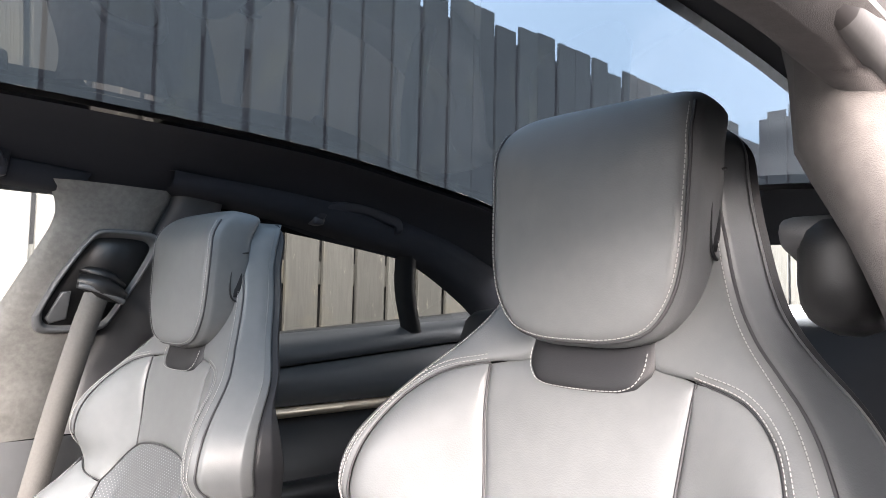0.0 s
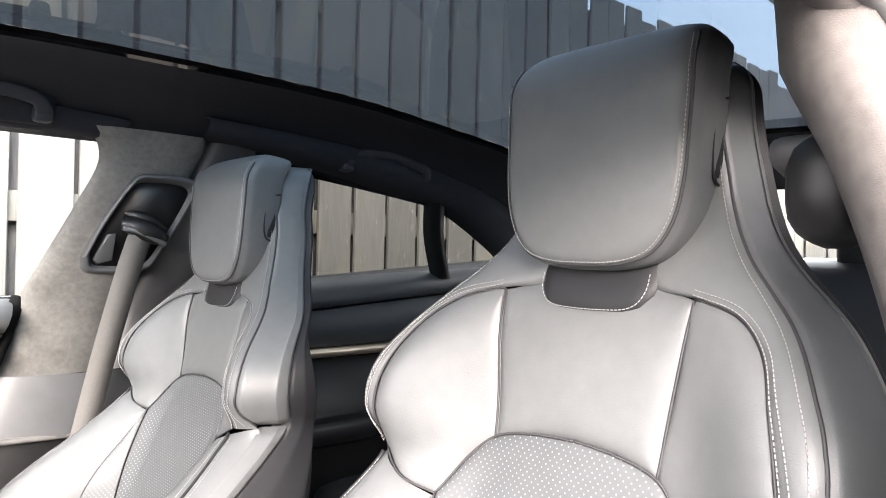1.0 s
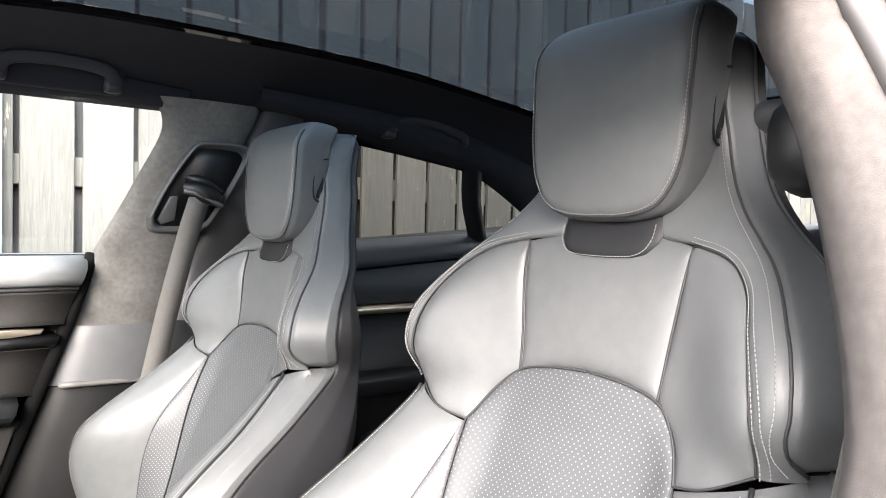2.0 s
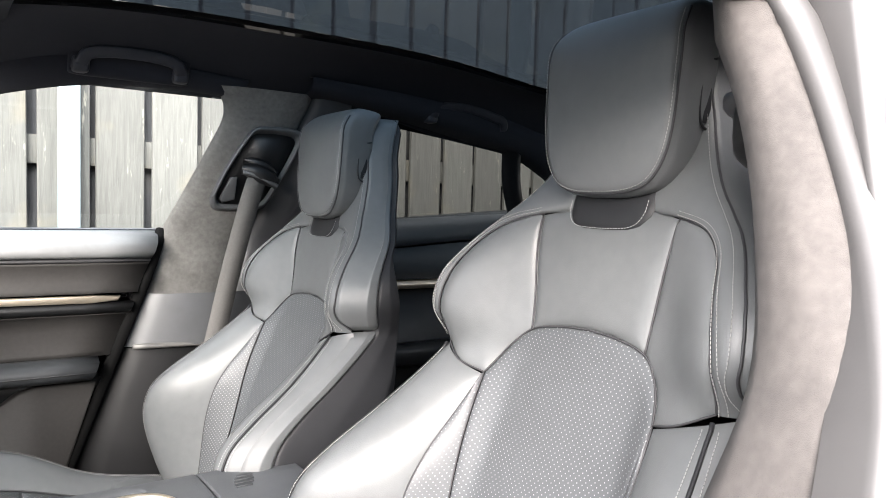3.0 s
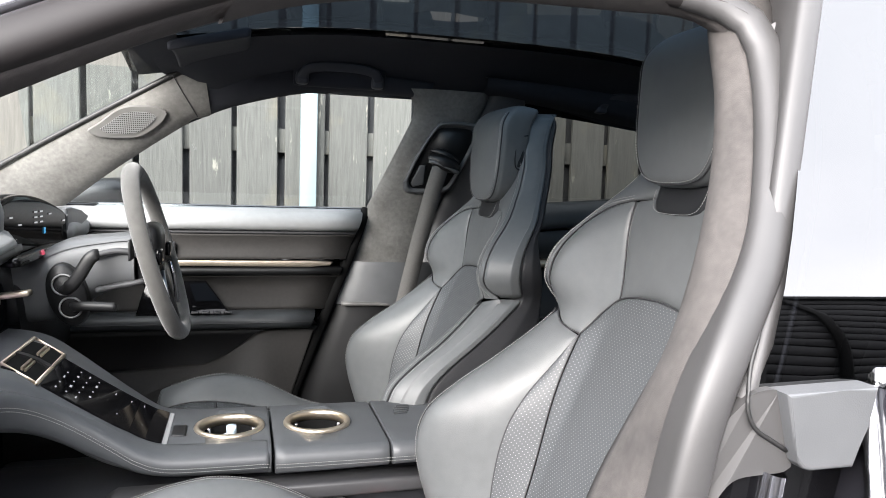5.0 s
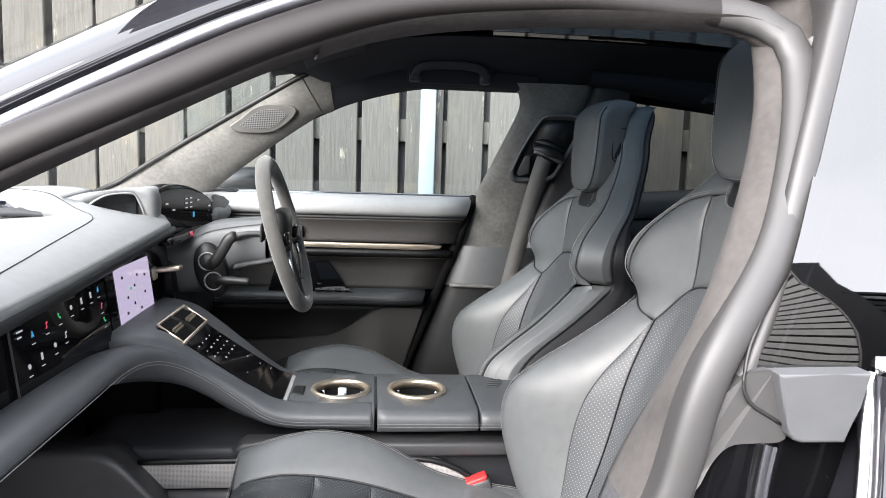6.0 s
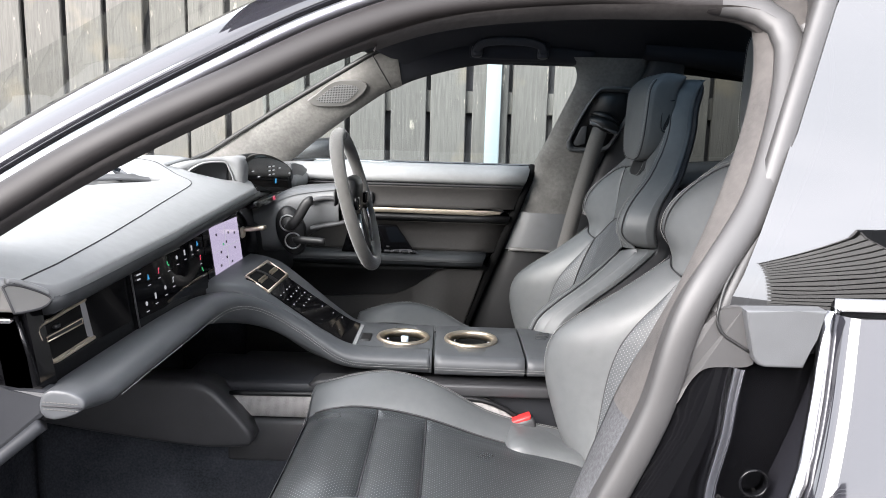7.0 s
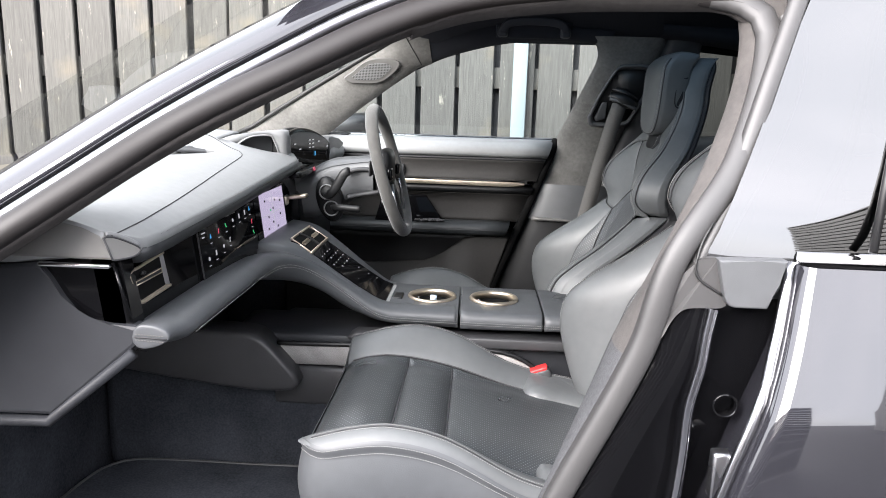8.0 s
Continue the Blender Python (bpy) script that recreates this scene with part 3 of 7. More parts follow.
    bend = bend + [Vector(q) for q in ((0.0515, -0.7765, 0.930), (0.0525, -0.778, 0.920), (0.058, -0.7788, 0.911), (0.069, -0.7788, 0.904), (0.084, -0.7788, 0.895))]
    part("seal_groove", tube(spline([tuple(p) for p in bend], 60), 0.0016, 6), RUBBER_DARK, car, "dark groove curving round the foot of the outer seal")
    web = spline([(0.052, -0.774, 0.930), (0.058, -0.776, 0.936), (0.076, -0.778, 0.937), (0.080, -0.778, 0.924), (0.085, -0.778, 0.905), (0.090, -0.778, 0.884), (0.084, -0.778, 0.8795), (0.060, -0.778, 0.8785), (0.046, -0.778, 0.877), (0.038, -0.778, 0.872), (0.030, -0.777, 0.860), (0.020, -0.775, 0.838), (0.006, -0.766, 0.826), (0.008, -0.764, 0.860), (0.028, -0.768, 0.900), (0.052, -0.774, 0.930)], 60)
    part("seal_web", plate([p + Vector((0, 0.02, 0)) for p in web[:-1]], (0, -0.02, 0)), RUBBER, car, "flared rubber corner of the seal", smooth=False)
    top = max(range(len(b_ring)), key=lambda k: b_ring[k].x)
    edge_y = smooth_table([(0.40, -0.69), (0.6, -0.68), (0.84, -0.667), (0.878, -0.668), (0.957, -0.672), (1.05, -0.638), (1.132, -0.6), (1.19, -0.566), (1.23, -0.55)])
    edge_x = smooth_table([(0.40, -0.14), (0.6, -0.085), (0.80, -0.016), (0.84, 0.002), (0.878, 0.022), (0.957, 0.062), (1.05, 0.112), (1.132, 0.147), (1.19, 0.165), (1.23, 0.166)])

    RAIL = Vector((0.012, 0.062, 0.05))
    rail_from = next(i for i, p in enumerate(ring) if p.x > -0.30)

    def rail_row(p, off):
        e = p + off
        a, b = p + Vector((-0.002, 0.012, 0)), p + Vector((-0.005, 0.026, 0.002))
        return [p + Vector((0.006, -0.004, 0.014)), a, b, b.lerp(e, 0.12) + Vector((-0.002, 0.002, -0.003)), b.lerp(e, 0.4) + Vector((-0.003, 0.003, -0.006)), b.lerp(e, 0.75) + Vector((-0.002, 0.002, -0.004)), e, e + Vector((0.006, 0.008, 0.012)), e + Vector((0.01, 0.012, 0.03)), e + Vector((0.03, 0.0, 0.06))]

    def inner_row(p, k):
        e = Vector((edge_x(p.z), edge_y(p.z), p.z))
        if k < top:
            e = p + RAIL.lerp(Vector((edge_x(b_ring[top].z), edge_y(b_ring[top].z), b_ring[top].z)) - b_ring[top], ss(k / top))
            return rail_row(p, e - p)
        a = p + Vector((-0.002, 0.012, 0))
        b = p + Vector((-0.008, 0.028, 0))
        return [p + Vector((0.012, 0.0, 0)), a, b, b.lerp(e, 0.12) + Vector((-0.004, 0.003, 0)), b.lerp(e, 0.4) + Vector((-0.006, 0.006, 0)), b.lerp(e, 0.75) + Vector((-0.004, 0.005, 0)), e, e + Vector((0.012, -0.002, 0)), e + Vector((0.03, -0.02, 0)), e + Vector((0.12, -0.05, 0))]

    rows = [(p, inner_row(p, k)) for k, p in enumerate(b_ring)]
    rail = [(p, rail_row(p, RAIL)) for p in ring[rail_from : corner + 6]]
    part("rail_suede", loft([r for p, r in rail + rows[: top // 2 + 1]], False, False), SUEDE_SHADED, car, "suede roof rail cover, shade put into its colour")
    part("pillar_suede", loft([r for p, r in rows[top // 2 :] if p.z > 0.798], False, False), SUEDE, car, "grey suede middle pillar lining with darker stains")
    part("pillar_foot", loft([r for p, r in rows if p.z < 0.81], False, False), FELT, car, "speckled grey felt pillar foot")
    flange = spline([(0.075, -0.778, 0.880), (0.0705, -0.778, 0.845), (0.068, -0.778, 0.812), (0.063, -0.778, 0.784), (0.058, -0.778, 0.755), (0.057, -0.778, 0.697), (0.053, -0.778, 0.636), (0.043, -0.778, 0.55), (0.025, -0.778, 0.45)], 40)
    part("pillar_flange", sweep(flange, lambda t: [(-0.009, -0.008), (-0.008, 0.001)] + arc_section(0.014, 0.009, 8, -0.007, 0.002) + [(0.008, 0.001), (0.010, -0.008)], out_left), FLANGE_GLINT, car, "black weld flange, its sky highlight made as bright metal")


def ss(t):
    t = min(1, max(0, t))
    return t * t * (3 - 2 * t)


build_shell()


def pillar_face():
    """Gloss black face of the middle pillar under the belt line."""
    low = [p for p in b_ring if p.z < 0.898]
    rows = []
    for p in low:
        rows.append([p + Vector(q) for q in ((0.004, 0.012, 0), (0.02, 0.001, 0), (0.036, -0.004, 0), (0.05, -0.004, 0), (0.066, 0.004, 0), (0.10, 0.01, 0), (0.13, 0.012, 0), (0.15, 0.02, 0), (0.22, 0.04, 0))])
    return loft(rows, False, False)


part("pillar_face", pillar_face(), GLOSS_BLACK, car, "gloss black middle pillar face")

# roof skin with the long glass panel in it
GLASS_Y = 0.405


def roof_point(x, y, drop=0.0):
    z = ROOF_Z(x) - 0.055 * (abs(y) / 0.62) ** 2.2 + 0.055 * (0.4 / 0.62) ** 2.2
    return Vector((x, y, z - drop))


part("roof_glass", grid(lambda u, v: roof_point(lerp(-0.42, 1.1, u), lerp(-GLASS_Y, GLASS_Y, v)), 24, 14), GLASS_ROOF, car, "dark tinted panoramic glass roof")


def headliner_side(sgn):
    def f(u, v):
        x = lerp(-0.46, 1.25, u)
        y = lerp(GLASS_Y, 0.625 if sgn > 0 else 0.565, v)
        p = roof_point(x, y, 0.012)
        top = 1.272 if x < 0.2 else lerp(1.272, 1.2, min(1, (x - 0.2) / 0.75) ** 1.5)
        if x < -0.15:
            top = lerp(1.272, 1.222, min(1, (-0.15 - x) / 0.2) ** 1.3)
        if x < -0.35:
            top = lerp(1.222, 1.30, min(1, (-0.35 - x) / 0.09))
        p.z = lerp(p.z, top, v**2.2)
        p.y = sgn * y
        return p

    return grid(f, 40, 12)


for sgn in (1, -1):
    part("headliner_side", headliner_side(sgn), HEADLINER, car, "black fabric headliner")
    part("roof_side_skin", grid(lambda u, v: roof_point(lerp(-0.5, 1.25, u), sgn * lerp(GLASS_Y, 0.64, v)), 24, 6), PAINT, car)
    part("glass_border", grid(lambda u, v: roof_point(lerp(-0.42, 1.1, u), sgn * lerp(GLASS_Y - 0.012, GLASS_Y + 0.004, v), 0.014), 24, 2), GLOSS_BLACK, car)
part("headliner_rear", grid(lambda u, v: roof_point(lerp(1.08, 1.28, u), lerp(-0.62, 0.62, v), 0.014 + 0.03 * u), 6, 16), HEADLINER, car)
part("headliner_front", grid(lambda u, v: roof_point(lerp(-0.5, -0.40, u), lerp(-0.6, 0.6, v), 0.014), 4, 16), HEADLINER, car)
part("roof_front_skin", grid(lambda u, v: roof_point(lerp(-0.52, -0.41, u), lerp(-0.62, 0.62, v), 0.0), 4, 16), PAINT, car)
part("roof_rear_skin", grid(lambda u, v: roof_point(lerp(1.09, 1.28, u), lerp(-0.62, 0.62, v), 0.0), 4, 16), PAINT, car)
part("windscreen", grid(lambda u, v: (lerp(lerp(-1.22, -0.52, v), lerp(-1.0, -0.44, v), (2 * u - 1) ** 2), lerp(-1, 1, u) * lerp(0.74, 0.60, v), lerp(0.96, 1.335, v) - 0.03 * (2 * u - 1) ** 2), 24, 16), GLASS_SCREEN, car, "clear curved windscreen")
part("rear_window", grid(lambda u, v: (lerp(1.28, 1.95, v), lerp(-0.52, 0.52, u), lerp(1.26, 1.0, v)), 8, 8), GLASS, car, "sloping clear rear window")
part("rear_deck", grid(lambda u, v: (lerp(1.9, 2.5, v), lerp(-0.7, 0.7, u), 1.0 - 0.08 * v), 8, 4), PAINT, car)
part("parcel_shelf", box((1.65, 0, 0.93), (0.6, 1.3, 0.03)), PAD_DARK, car)

# driver's side wall of the cabin


def on_side(x, z, inn):
    return Vector((x, side_y(z, 1) - inn, z))


def band(inner, outer, sgn, thick=0.05):
    """A strip of pillar lining between two edges (x, z), with the reveal to the glass."""
    n = 40
    a, b = spline(inner, n), spline(outer, n)
    rows = []
    for p, q in zip(a, b):
        P = Vector((p[0], side_y(p[1], sgn), p[1]))
        Q = Vector((q[0], side_y(q[1], sgn), q[1]))
        i = Vector((0, -sgn, -0.3 * 0))
        rows.append([P + 0.0 * i, P + thick * 0.6 * i + (Q - P) * 0.06, P + thick * i + (Q - P) * 0.2, (P + Q) / 2 + thick * 1.15 * i, Q + thick * i - (Q - P) * 0.12, Q])
    return loft(rows, False, False)


part("a_pillar_lining", band([(-0.74, 0.945), (-0.682, 0.985), (-0.581, 1.062), (-0.398, 1.185), (-0.345, 1.207)], [(-1.02, 0.965), (-0.926, 1.005), (-0.714, 1.13), (-0.44, 1.283), (-0.36, 1.32)], 1, 0.02), SUEDE_LIT, car, "suede windscreen pillar lining, light put into its paler colour")
part("screen_edge", tube([Vector((x, side_y(z, 1) - 0.012, z - 0.004)) for x, z in [(-1.02, 0.965), (-0.926, 1.005), (-0.83, 1.063), (-0.714, 1.13), (-0.57, 1.211), (-0.44, 1.283), (-0.38, 1.312)]], 0.0065, 6), RUBBER_DARK, car, "black windscreen edge")
part("lining_seam", tube([on_side(x, z, 0.0235) for x, z in [(-0.375, 1.200), (-0.39, 1.225), (-0.405, 1.25), (-0.425, 1.285)]], 0.0012, 5), SEAM, car)
part("roof_rail_lining", band([(-0.398, 1.185), (-0.295, 1.228), (-0.131, 1.267), (0.031, 1.276), (0.16, 1.272)], [(-0.44, 1.29), (-0.30, 1.31), (-0.13, 1.32), (0.03, 1.32), (0.18, 1.31)], 1, 0.015), HEADLINER, car)
part("b_pillar_lining", band([(0.108, 1.292), (0.131, 1.268), (0.139, 1.235), (0.123, 1.183), (0.046, 0.99), (-0.021, 0.842)], [(0.33, 1.292), (0.325, 1.265), (0.315, 1.235), (0.30, 1.183), (0.245, 0.99), (0.20, 0.845)], 1, 0.03), SUEDE_LIT, car, "grey suede middle pillar lining")
part("b_pillar_rear", band([(0.325, 1.292), (0.32, 1.265), (0.31, 1.235), (0.295, 1.183), (0.24, 0.99), (0.195, 0.845)], [(0.43, 1.292), (0.43, 1.265), (0.43, 1.235), (0.42, 1.183), (0.365, 0.99), (0.31, 0.845)], 1, 0.026), PLASTIC, car, "dark plastic rear edge of the middle pillar")
part("b_pillar_lower", band([(-0.018, 0.850), (-0.037, 0.79), (-0.056, 0.735)], [(0.30, 0.850), (0.29, 0.79), (0.28, 0.735)], 1, 0.062), FRAME_DARK, car, "grey plastic lower pillar cover")
part("pillar_shelf", tube([(x, side_y(0.735, 1) - 0.062 - 0.003, 0.739 - 0.02 * (x + 0.03)) for x in np.linspace(-0.02, 0.25, 10)], 0.006, 8), PLASTIC_MID, car)
part("b_pillar_foot", band([(-0.056, 0.732), (-0.10, 0.6), (-0.16, 0.38)], [(0.28, 0.732), (0.24, 0.6), (0.16, 0.38)], 1, 0.048), PLASTIC_BLACK, car, "dark plastic pillar foot")
part("front_side_glass", grid(lambda u, v: (lerp(-0.75, 0.16, u), side_y(lerp(0.96, 1.3, v), 1) + 0.01, lerp(0.96, 1.3, v)), 6, 4), GLASS, car, "clear driver's side window")
part("rear_side_glass", grid(lambda u, v: (lerp(0.3, 1.35, u), side_y(lerp(0.96, 1.3, v), 1) + 0.01, lerp(0.96, 1.3, v)), 6, 4), GLASS_REAR_R, car, "tinted rear side window")
part("rear_roof_rail", band([(0.3, 1.29), (0.56, 1.262), (0.8, 1.225), (0.95, 1.2), (1.2, 1.1), (1.35, 1.02)], [(0.3, 1.33), (0.56, 1.32), (0.8, 1.30), (0.95, 1.28), (1.25, 1.2), (1.5, 1.1)], 1), HEADLINER, car)
part("quarter_pillar", band([(0.90, 1.235), (0.95, 1.13), (1.03, 1.02)], [(0.95, 1.235), (1.0, 1.13), (1.08, 1.02)], 1, 0.03), PLASTIC_BLACK, car)
part("floor_pan", box((0.2, 0, 0.22), (2.6, 1.5, 0.04)), CARPET, car, "black carpeted floor")
part("sill", box((-0.2, -0.72, 0.30), (1.4, 0.14, 0.18), 0.02), PLASTIC, car)
part("firewall", box((-1.05, 0, 0.55), (0.05, 1.5, 0.75)), CARPET, car)
part("rear_side_wall", box((0.75, 0.80, 0.6), (1.3, 0.04, 0.75)), PAINT, car)
part("kick_panel", box((-0.95, 0.74, 0.55), (0.34, 0.03, 0.8)), CARPET, car)
part("bonnet", grid(lambda u, v: (lerp(-1.15, -2.4, u), lerp(-0.85, 0.85, v), 0.95 - 0.2 * u**1.5), 8, 8), PAINT, car)

# ---- rear passenger door, closed ----
rdoor = thing("rear_door", (0.6, -0.8, 0.3), "closed glossy black rear car door reflecting the sky", "car door")
EDGE = [(0.165, 0.934), (0.14, 0.83), (0.10, 0.7), (0.05, 0.5), (0.03, 0.35)]


SKIN_Y = table([(0.35, -0.845), (0.5, -0.860), (0.62, -0.862), (0.70, -0.8605), (0.76, -0.858), (0.778, -0.8565), (0.790, -0.8535), (0.802, -0.849), (0.87, -0.8225), (0.94, -0.793)])


def rear_skin():
    e = spline(EDGE, 72)
    rows = []
    for p in e:
        z = p[1]
        y = SKIN_Y(z)
        rows.append([Vector((p[0] + 0.012, -0.74, z)), Vector((p[0] - 0.002, y + 0.03, z)), Vector((p[0] + 0.0, y + 0.012, z)), Vector((p[0] + 0.006, y + 0.004, z)), Vector((p[0] + 0.014, y, z))] + [Vector((p[0] + 0.014 + (1.2 - p[0]) * k / 10, y - 0.004 * math.sin(math.pi * k / 10), z)) for k in range(1, 11)])
    return loft(rows, False, False)


part("skin", rear_skin(), PAINT, rdoor, "glossy black door skin")
part("belt_trim", loft([[Vector((x, -0.765 - 0.012 * math.cos(a), 0.936 + 0.012 * math.sin(a))) for a in [2 * math.pi * k / 10 for k in range(10)]] for x in (0.165, 0.17, 0.6, 1.2)]), CHROME, rdoor, "bright belt line trim")
part("front_edge_trim", tube([(p[0] - 0.006, SKIN_Y(p[1]) + 0.026, p[1]) for p in spline(EDGE, 24)], 0.0065), EDGE_GLINT, rdoor, "painted door edge, its sky reflection made as bright metal")
part("side_glass", grid(lambda u, v: (lerp(lerp(0.06, 0.225, v), lerp(1.25, 1.0, v), u), side_y(lerp(0.93, 1.3, v), -1) - 0.022 + (0.02 * (2 * v - 1) ** 2 if v < 0.5 else -0.1 * (v - 0.5) ** 2), lerp(0.93, 1.3, v)), 10, 10), GLASS_REAR, rdoor, "dark privacy glass reflecting the sky")

def flank_plate(outline, inn, depth):
    """A flat piece in the plane of the near flank, outlined in (x, z)."""
    return plate([Vector((x, side_y(z, -1) + inn, z)) for x, z in outline], (0, depth, 0))


FRAME_IN = smooth_table([(0.93, 0.07), (0.945, 0.075), (1.06, 0.12), (1.16, 0.162), (1.205, 0.178), (1.30, 0.19)])


def door_frame():
    """Window frame of the rear door: a straight grey edge that stands proud of the seals."""
    rows = []
    for z in np.linspace(0.935, 1.30, 24):
        x, y = 0.0873 + 0.349 * (z - 0.95), -0.761 + 0.3205 * (z - 0.95)
        rows.append([Vector((min(FRAME_IN(z), x - 0.004), side_y(z, -1) + 0.004, z)), Vector((x - 0.022, y + 0.008, z)), Vector((x - 0.018, y + 0.002, z)), Vector((x - 0.003, y, z)), Vector((x, y + 0.003, z)), Vector((x + 0.004, y + 0.03, z)), Vector((x + 0.02, side_y(z, -1) + 0.002, z))])
    return loft(rows, False, False)


part("door_frame", door_frame(), RUBBER, rdoor, "grey edge of the rear window frame")
part("roof_rail_skin", flank_plate([(-0.05, 1.262), (0.10, 1.266), (0.2, 1.277), (0.35, 1.29), (0.6, 1.285), (0.9, 1.24), (0.95, 1.30), (0.5, 1.335), (-0.05, 1.335)], 0.012, 0.012), PAINT, car, "black painted roof rail")
part("window_divider", tube([(0.237, -0.79, 0.953), (0.285, -0.712, 1.104), (0.34, -0.63, 1.26)], 0.005, 6), PLASTIC_BLACK, rdoor, "thin black window divider")
part("latch", ring_shape((0.099, -0.785, 0.764), [(0.011, -0.01), (0.012, 0.001), (0.014, 0.003), (0.0155, 0)], 24, (0, -1, 0)), GLOSS_BLACK, rdoor, "round black latch eye")
part("striker", box((0.102, -0.79, 0.68), (0.028, 0.02, 0.06), 0.004), ALU, rdoor, "bright metal door striker")
sail = [(0.073, 0.9375), (0.120, 0.9385), (0.149, 0.939), (0.142, 0.912), (0.132, 0.883), (0.096, 0.883), (0.090, 0.885), (0.086, 0.889), (0.0835, 0.896)]
part("sail_panel", plate([(x, -0.789, z) for x, z in sail], (0, 0.03, 0), 0.0025, 3), FRAME_DARK, rdoor, "grey plastic corner cover", smooth=False)


def body_end(x0, x1, z0, z1):
    """Painted flank of the car's nose or tail down to the sills, with the wheel arch behind the wheel."""
    return loft([[Vector((x, s * w, z)) for s, w, z in ((-1, 0.80, 0.24), (-1, 0.90, 0.36), (-1, 0.92, 0.55), (-1, 0.89, lerp(z0, z1, f) - 0.10), (-1, 0.84, lerp(z0, z1, f) - 0.012), (1, 0.84, lerp(z0, z1, f) - 0.012), (1, 0.89, lerp(z0, z1, f) - 0.10), (1, 0.92, 0.55), (1, 0.90, 0.36), (1, 0.80, 0.24))] for f, x in ((f, lerp(x0, x1, f)) for f in np.linspace(0, 1, 8))])


part("nose", body_end(-1.16, -2.35, 0.94, 0.76), PAINT, car, "black painted front of the car")
part("tail", body_end(1.95, 2.45, 1.0, 0.93), PAINT, car, "black painted tail of the car")
for x in (-1.55, 1.35):
    for s in (-1, 1):
        tyre = part("wheel", ring_shape((x, s * 0.80, 0.345), [(0.24, -0.11), (0.325, -0.115), (0.345, -0.09), (0.345, 0.09), (0.325, 0.115), (0.24, 0.11)], 40, (0, 1, 0)), RUBBER_DARK, car, "black tyre")
        part("rim", ring_shape((x, s * 0.80, 0.345), [(0.03, 0.06 * s), (0.20, 0.08 * s), (0.245, 0.10 * s), (0.245, -0.10 * s)], 40, (0, 1, 0)), ALU, tyre, "grey alloy rim")

# ---- front seats ----
SEAT_Y = -0.363
XC = smooth_table([(0.44, 0.05), (0.5, 0.075), (0.6, 0.115), (0.7, 0.153), (0.8, 0.193), (0.9, 0.231), (1.0, 0.25), (1.08, 0.275), (1.14, 0.298), (1.2, 0.305), (1.25, 0.31), (1.29, 0.33)])
XB = smooth_table([(0.44, 0.07), (0.5, 0.032), (0.57, 0.004), (0.66, -0.016), (0.72, -0.002), (0.76, 0.04), (0.806, 0.105), (0.86, 0.172), (0.885, 0.192), (0.93, 0.178), (0.98, 0.193), (1.05, 0.252), (1.1, 0.285), (1.15, 0.302), (1.2, 0.308), (1.29, 0.335)])
WD = smooth_table([(0.44, 0.215), (0.5, 0.24), (0.6, 0.262), (0.7, 0.263), (0.8, 0.243), (0.87, 0.226), (0.885, 0.225), (0.93, 0.242), (0.97, 0.238), (1.0, 0.222), (1.03, 0.2), (1.05, 0.18), (1.07, 0.157), (1.1, 0.131), (1.14, 0.113), (1.2, 0.098), (1.25, 0.088), (1.29, 0.078)])


def face_x(y, z):
    a = abs(y) / WD(z)
    g = ss((a - 0.36) / 0.5)
    r = max(0.0, (a - 0.86) / 0.14)
    return XC(z) + (XB(z) - XC(z)) * g + 0.03 * r * r


def curve2(pts):
    s = spline([(p[0], p[1], 0) for p in pts], 40)
    return lambda t: s[min(40, max(0, int(round(t * 40))))] if abs(t * 40 - round(t * 40)) < 1e-6 else s[int(t * 40)].lerp(s[min(40, int(t * 40) + 1)], t * 40 - int(t * 40))


def panel(bottom, top, left, right, nu=28, nv=28, puff=0.007, rim=0.007, surf=None, us=1.0):
    """A stuffed leather panel between four edges in (y, z), drawn on the seat's face with sunk seams."""
    B, T, L, R = curve2(bottom), curve2(top), curve2(left), curve2(right)
    c00, c10, c01, c11 = B(0), B(1), T(0), T(1)
    wide = max((c10 - c00).length, (c11 - c01).length)
    high = max((c01 - c00).length, (c11 - c10).length)
    back = surf or (lambda y, z, h: Vector((face_x(y, z) - h, SEAT_Y + y, z)))

    def at(u, v):
        u, v = 0.5 - 0.5 * math.cos(math.pi * u), 0.5 - 0.5 * math.cos(math.pi * v)
        p = (1 - v) * B(u) + v * T(u) + (1 - u) * L(v) + u * R(v) - ((1 - u) * (1 - v) * c00 + u * (1 - v) * c10 + (1 - u) * v * c01 + u * v * c11)
        e = min(u * wide, (1 - u) * wide, v * high, (1 - v) * high)
        return p, e

    def fn(u, v):
        p, e = at(u, v)
        return back(p.x, p.y, -puff * math.exp(-e / rim))

    def uv(u, v):
        p, e = at(u, v)
        return (p.x * us, p.y * 1.05)

    return grid(fn, nu, nv, uv=uv)


def squeeze(y):
    """Narrows the seams of the outboard half to fit the camera's view."""
    return y * (1 - 0.075 * (1 - ss((abs(y) - 0.195) / 0.04)))


def mirror(pts):
    return [(-squeeze(y), z) for y, z in pts]


def seam_line(pts, lift=0.001, n=60):
    return [Vector((face_x(p[0], p[1]) - lift, SEAT_Y + p[0], p[1])) for p in spline(pts, n)]


ARC = [(0.132, 0.855), (0.114, 0.888), (0.089, 0.912), (0.045, 0.922), (0.0, 0.925)]
ARC_FULL = mirror(ARC) + ARC[-2::-1]
TOP_ARC = mirror([(0.089, 0.912), (0.045, 0.922)]) + [(0.0, 0.925), (0.045, 0.922), (0.089, 0.912)]
V_SEAM = [(0.089, 0.912), (0.094, 0.96), (0.099, 1.0), (0.104, 1.05)]
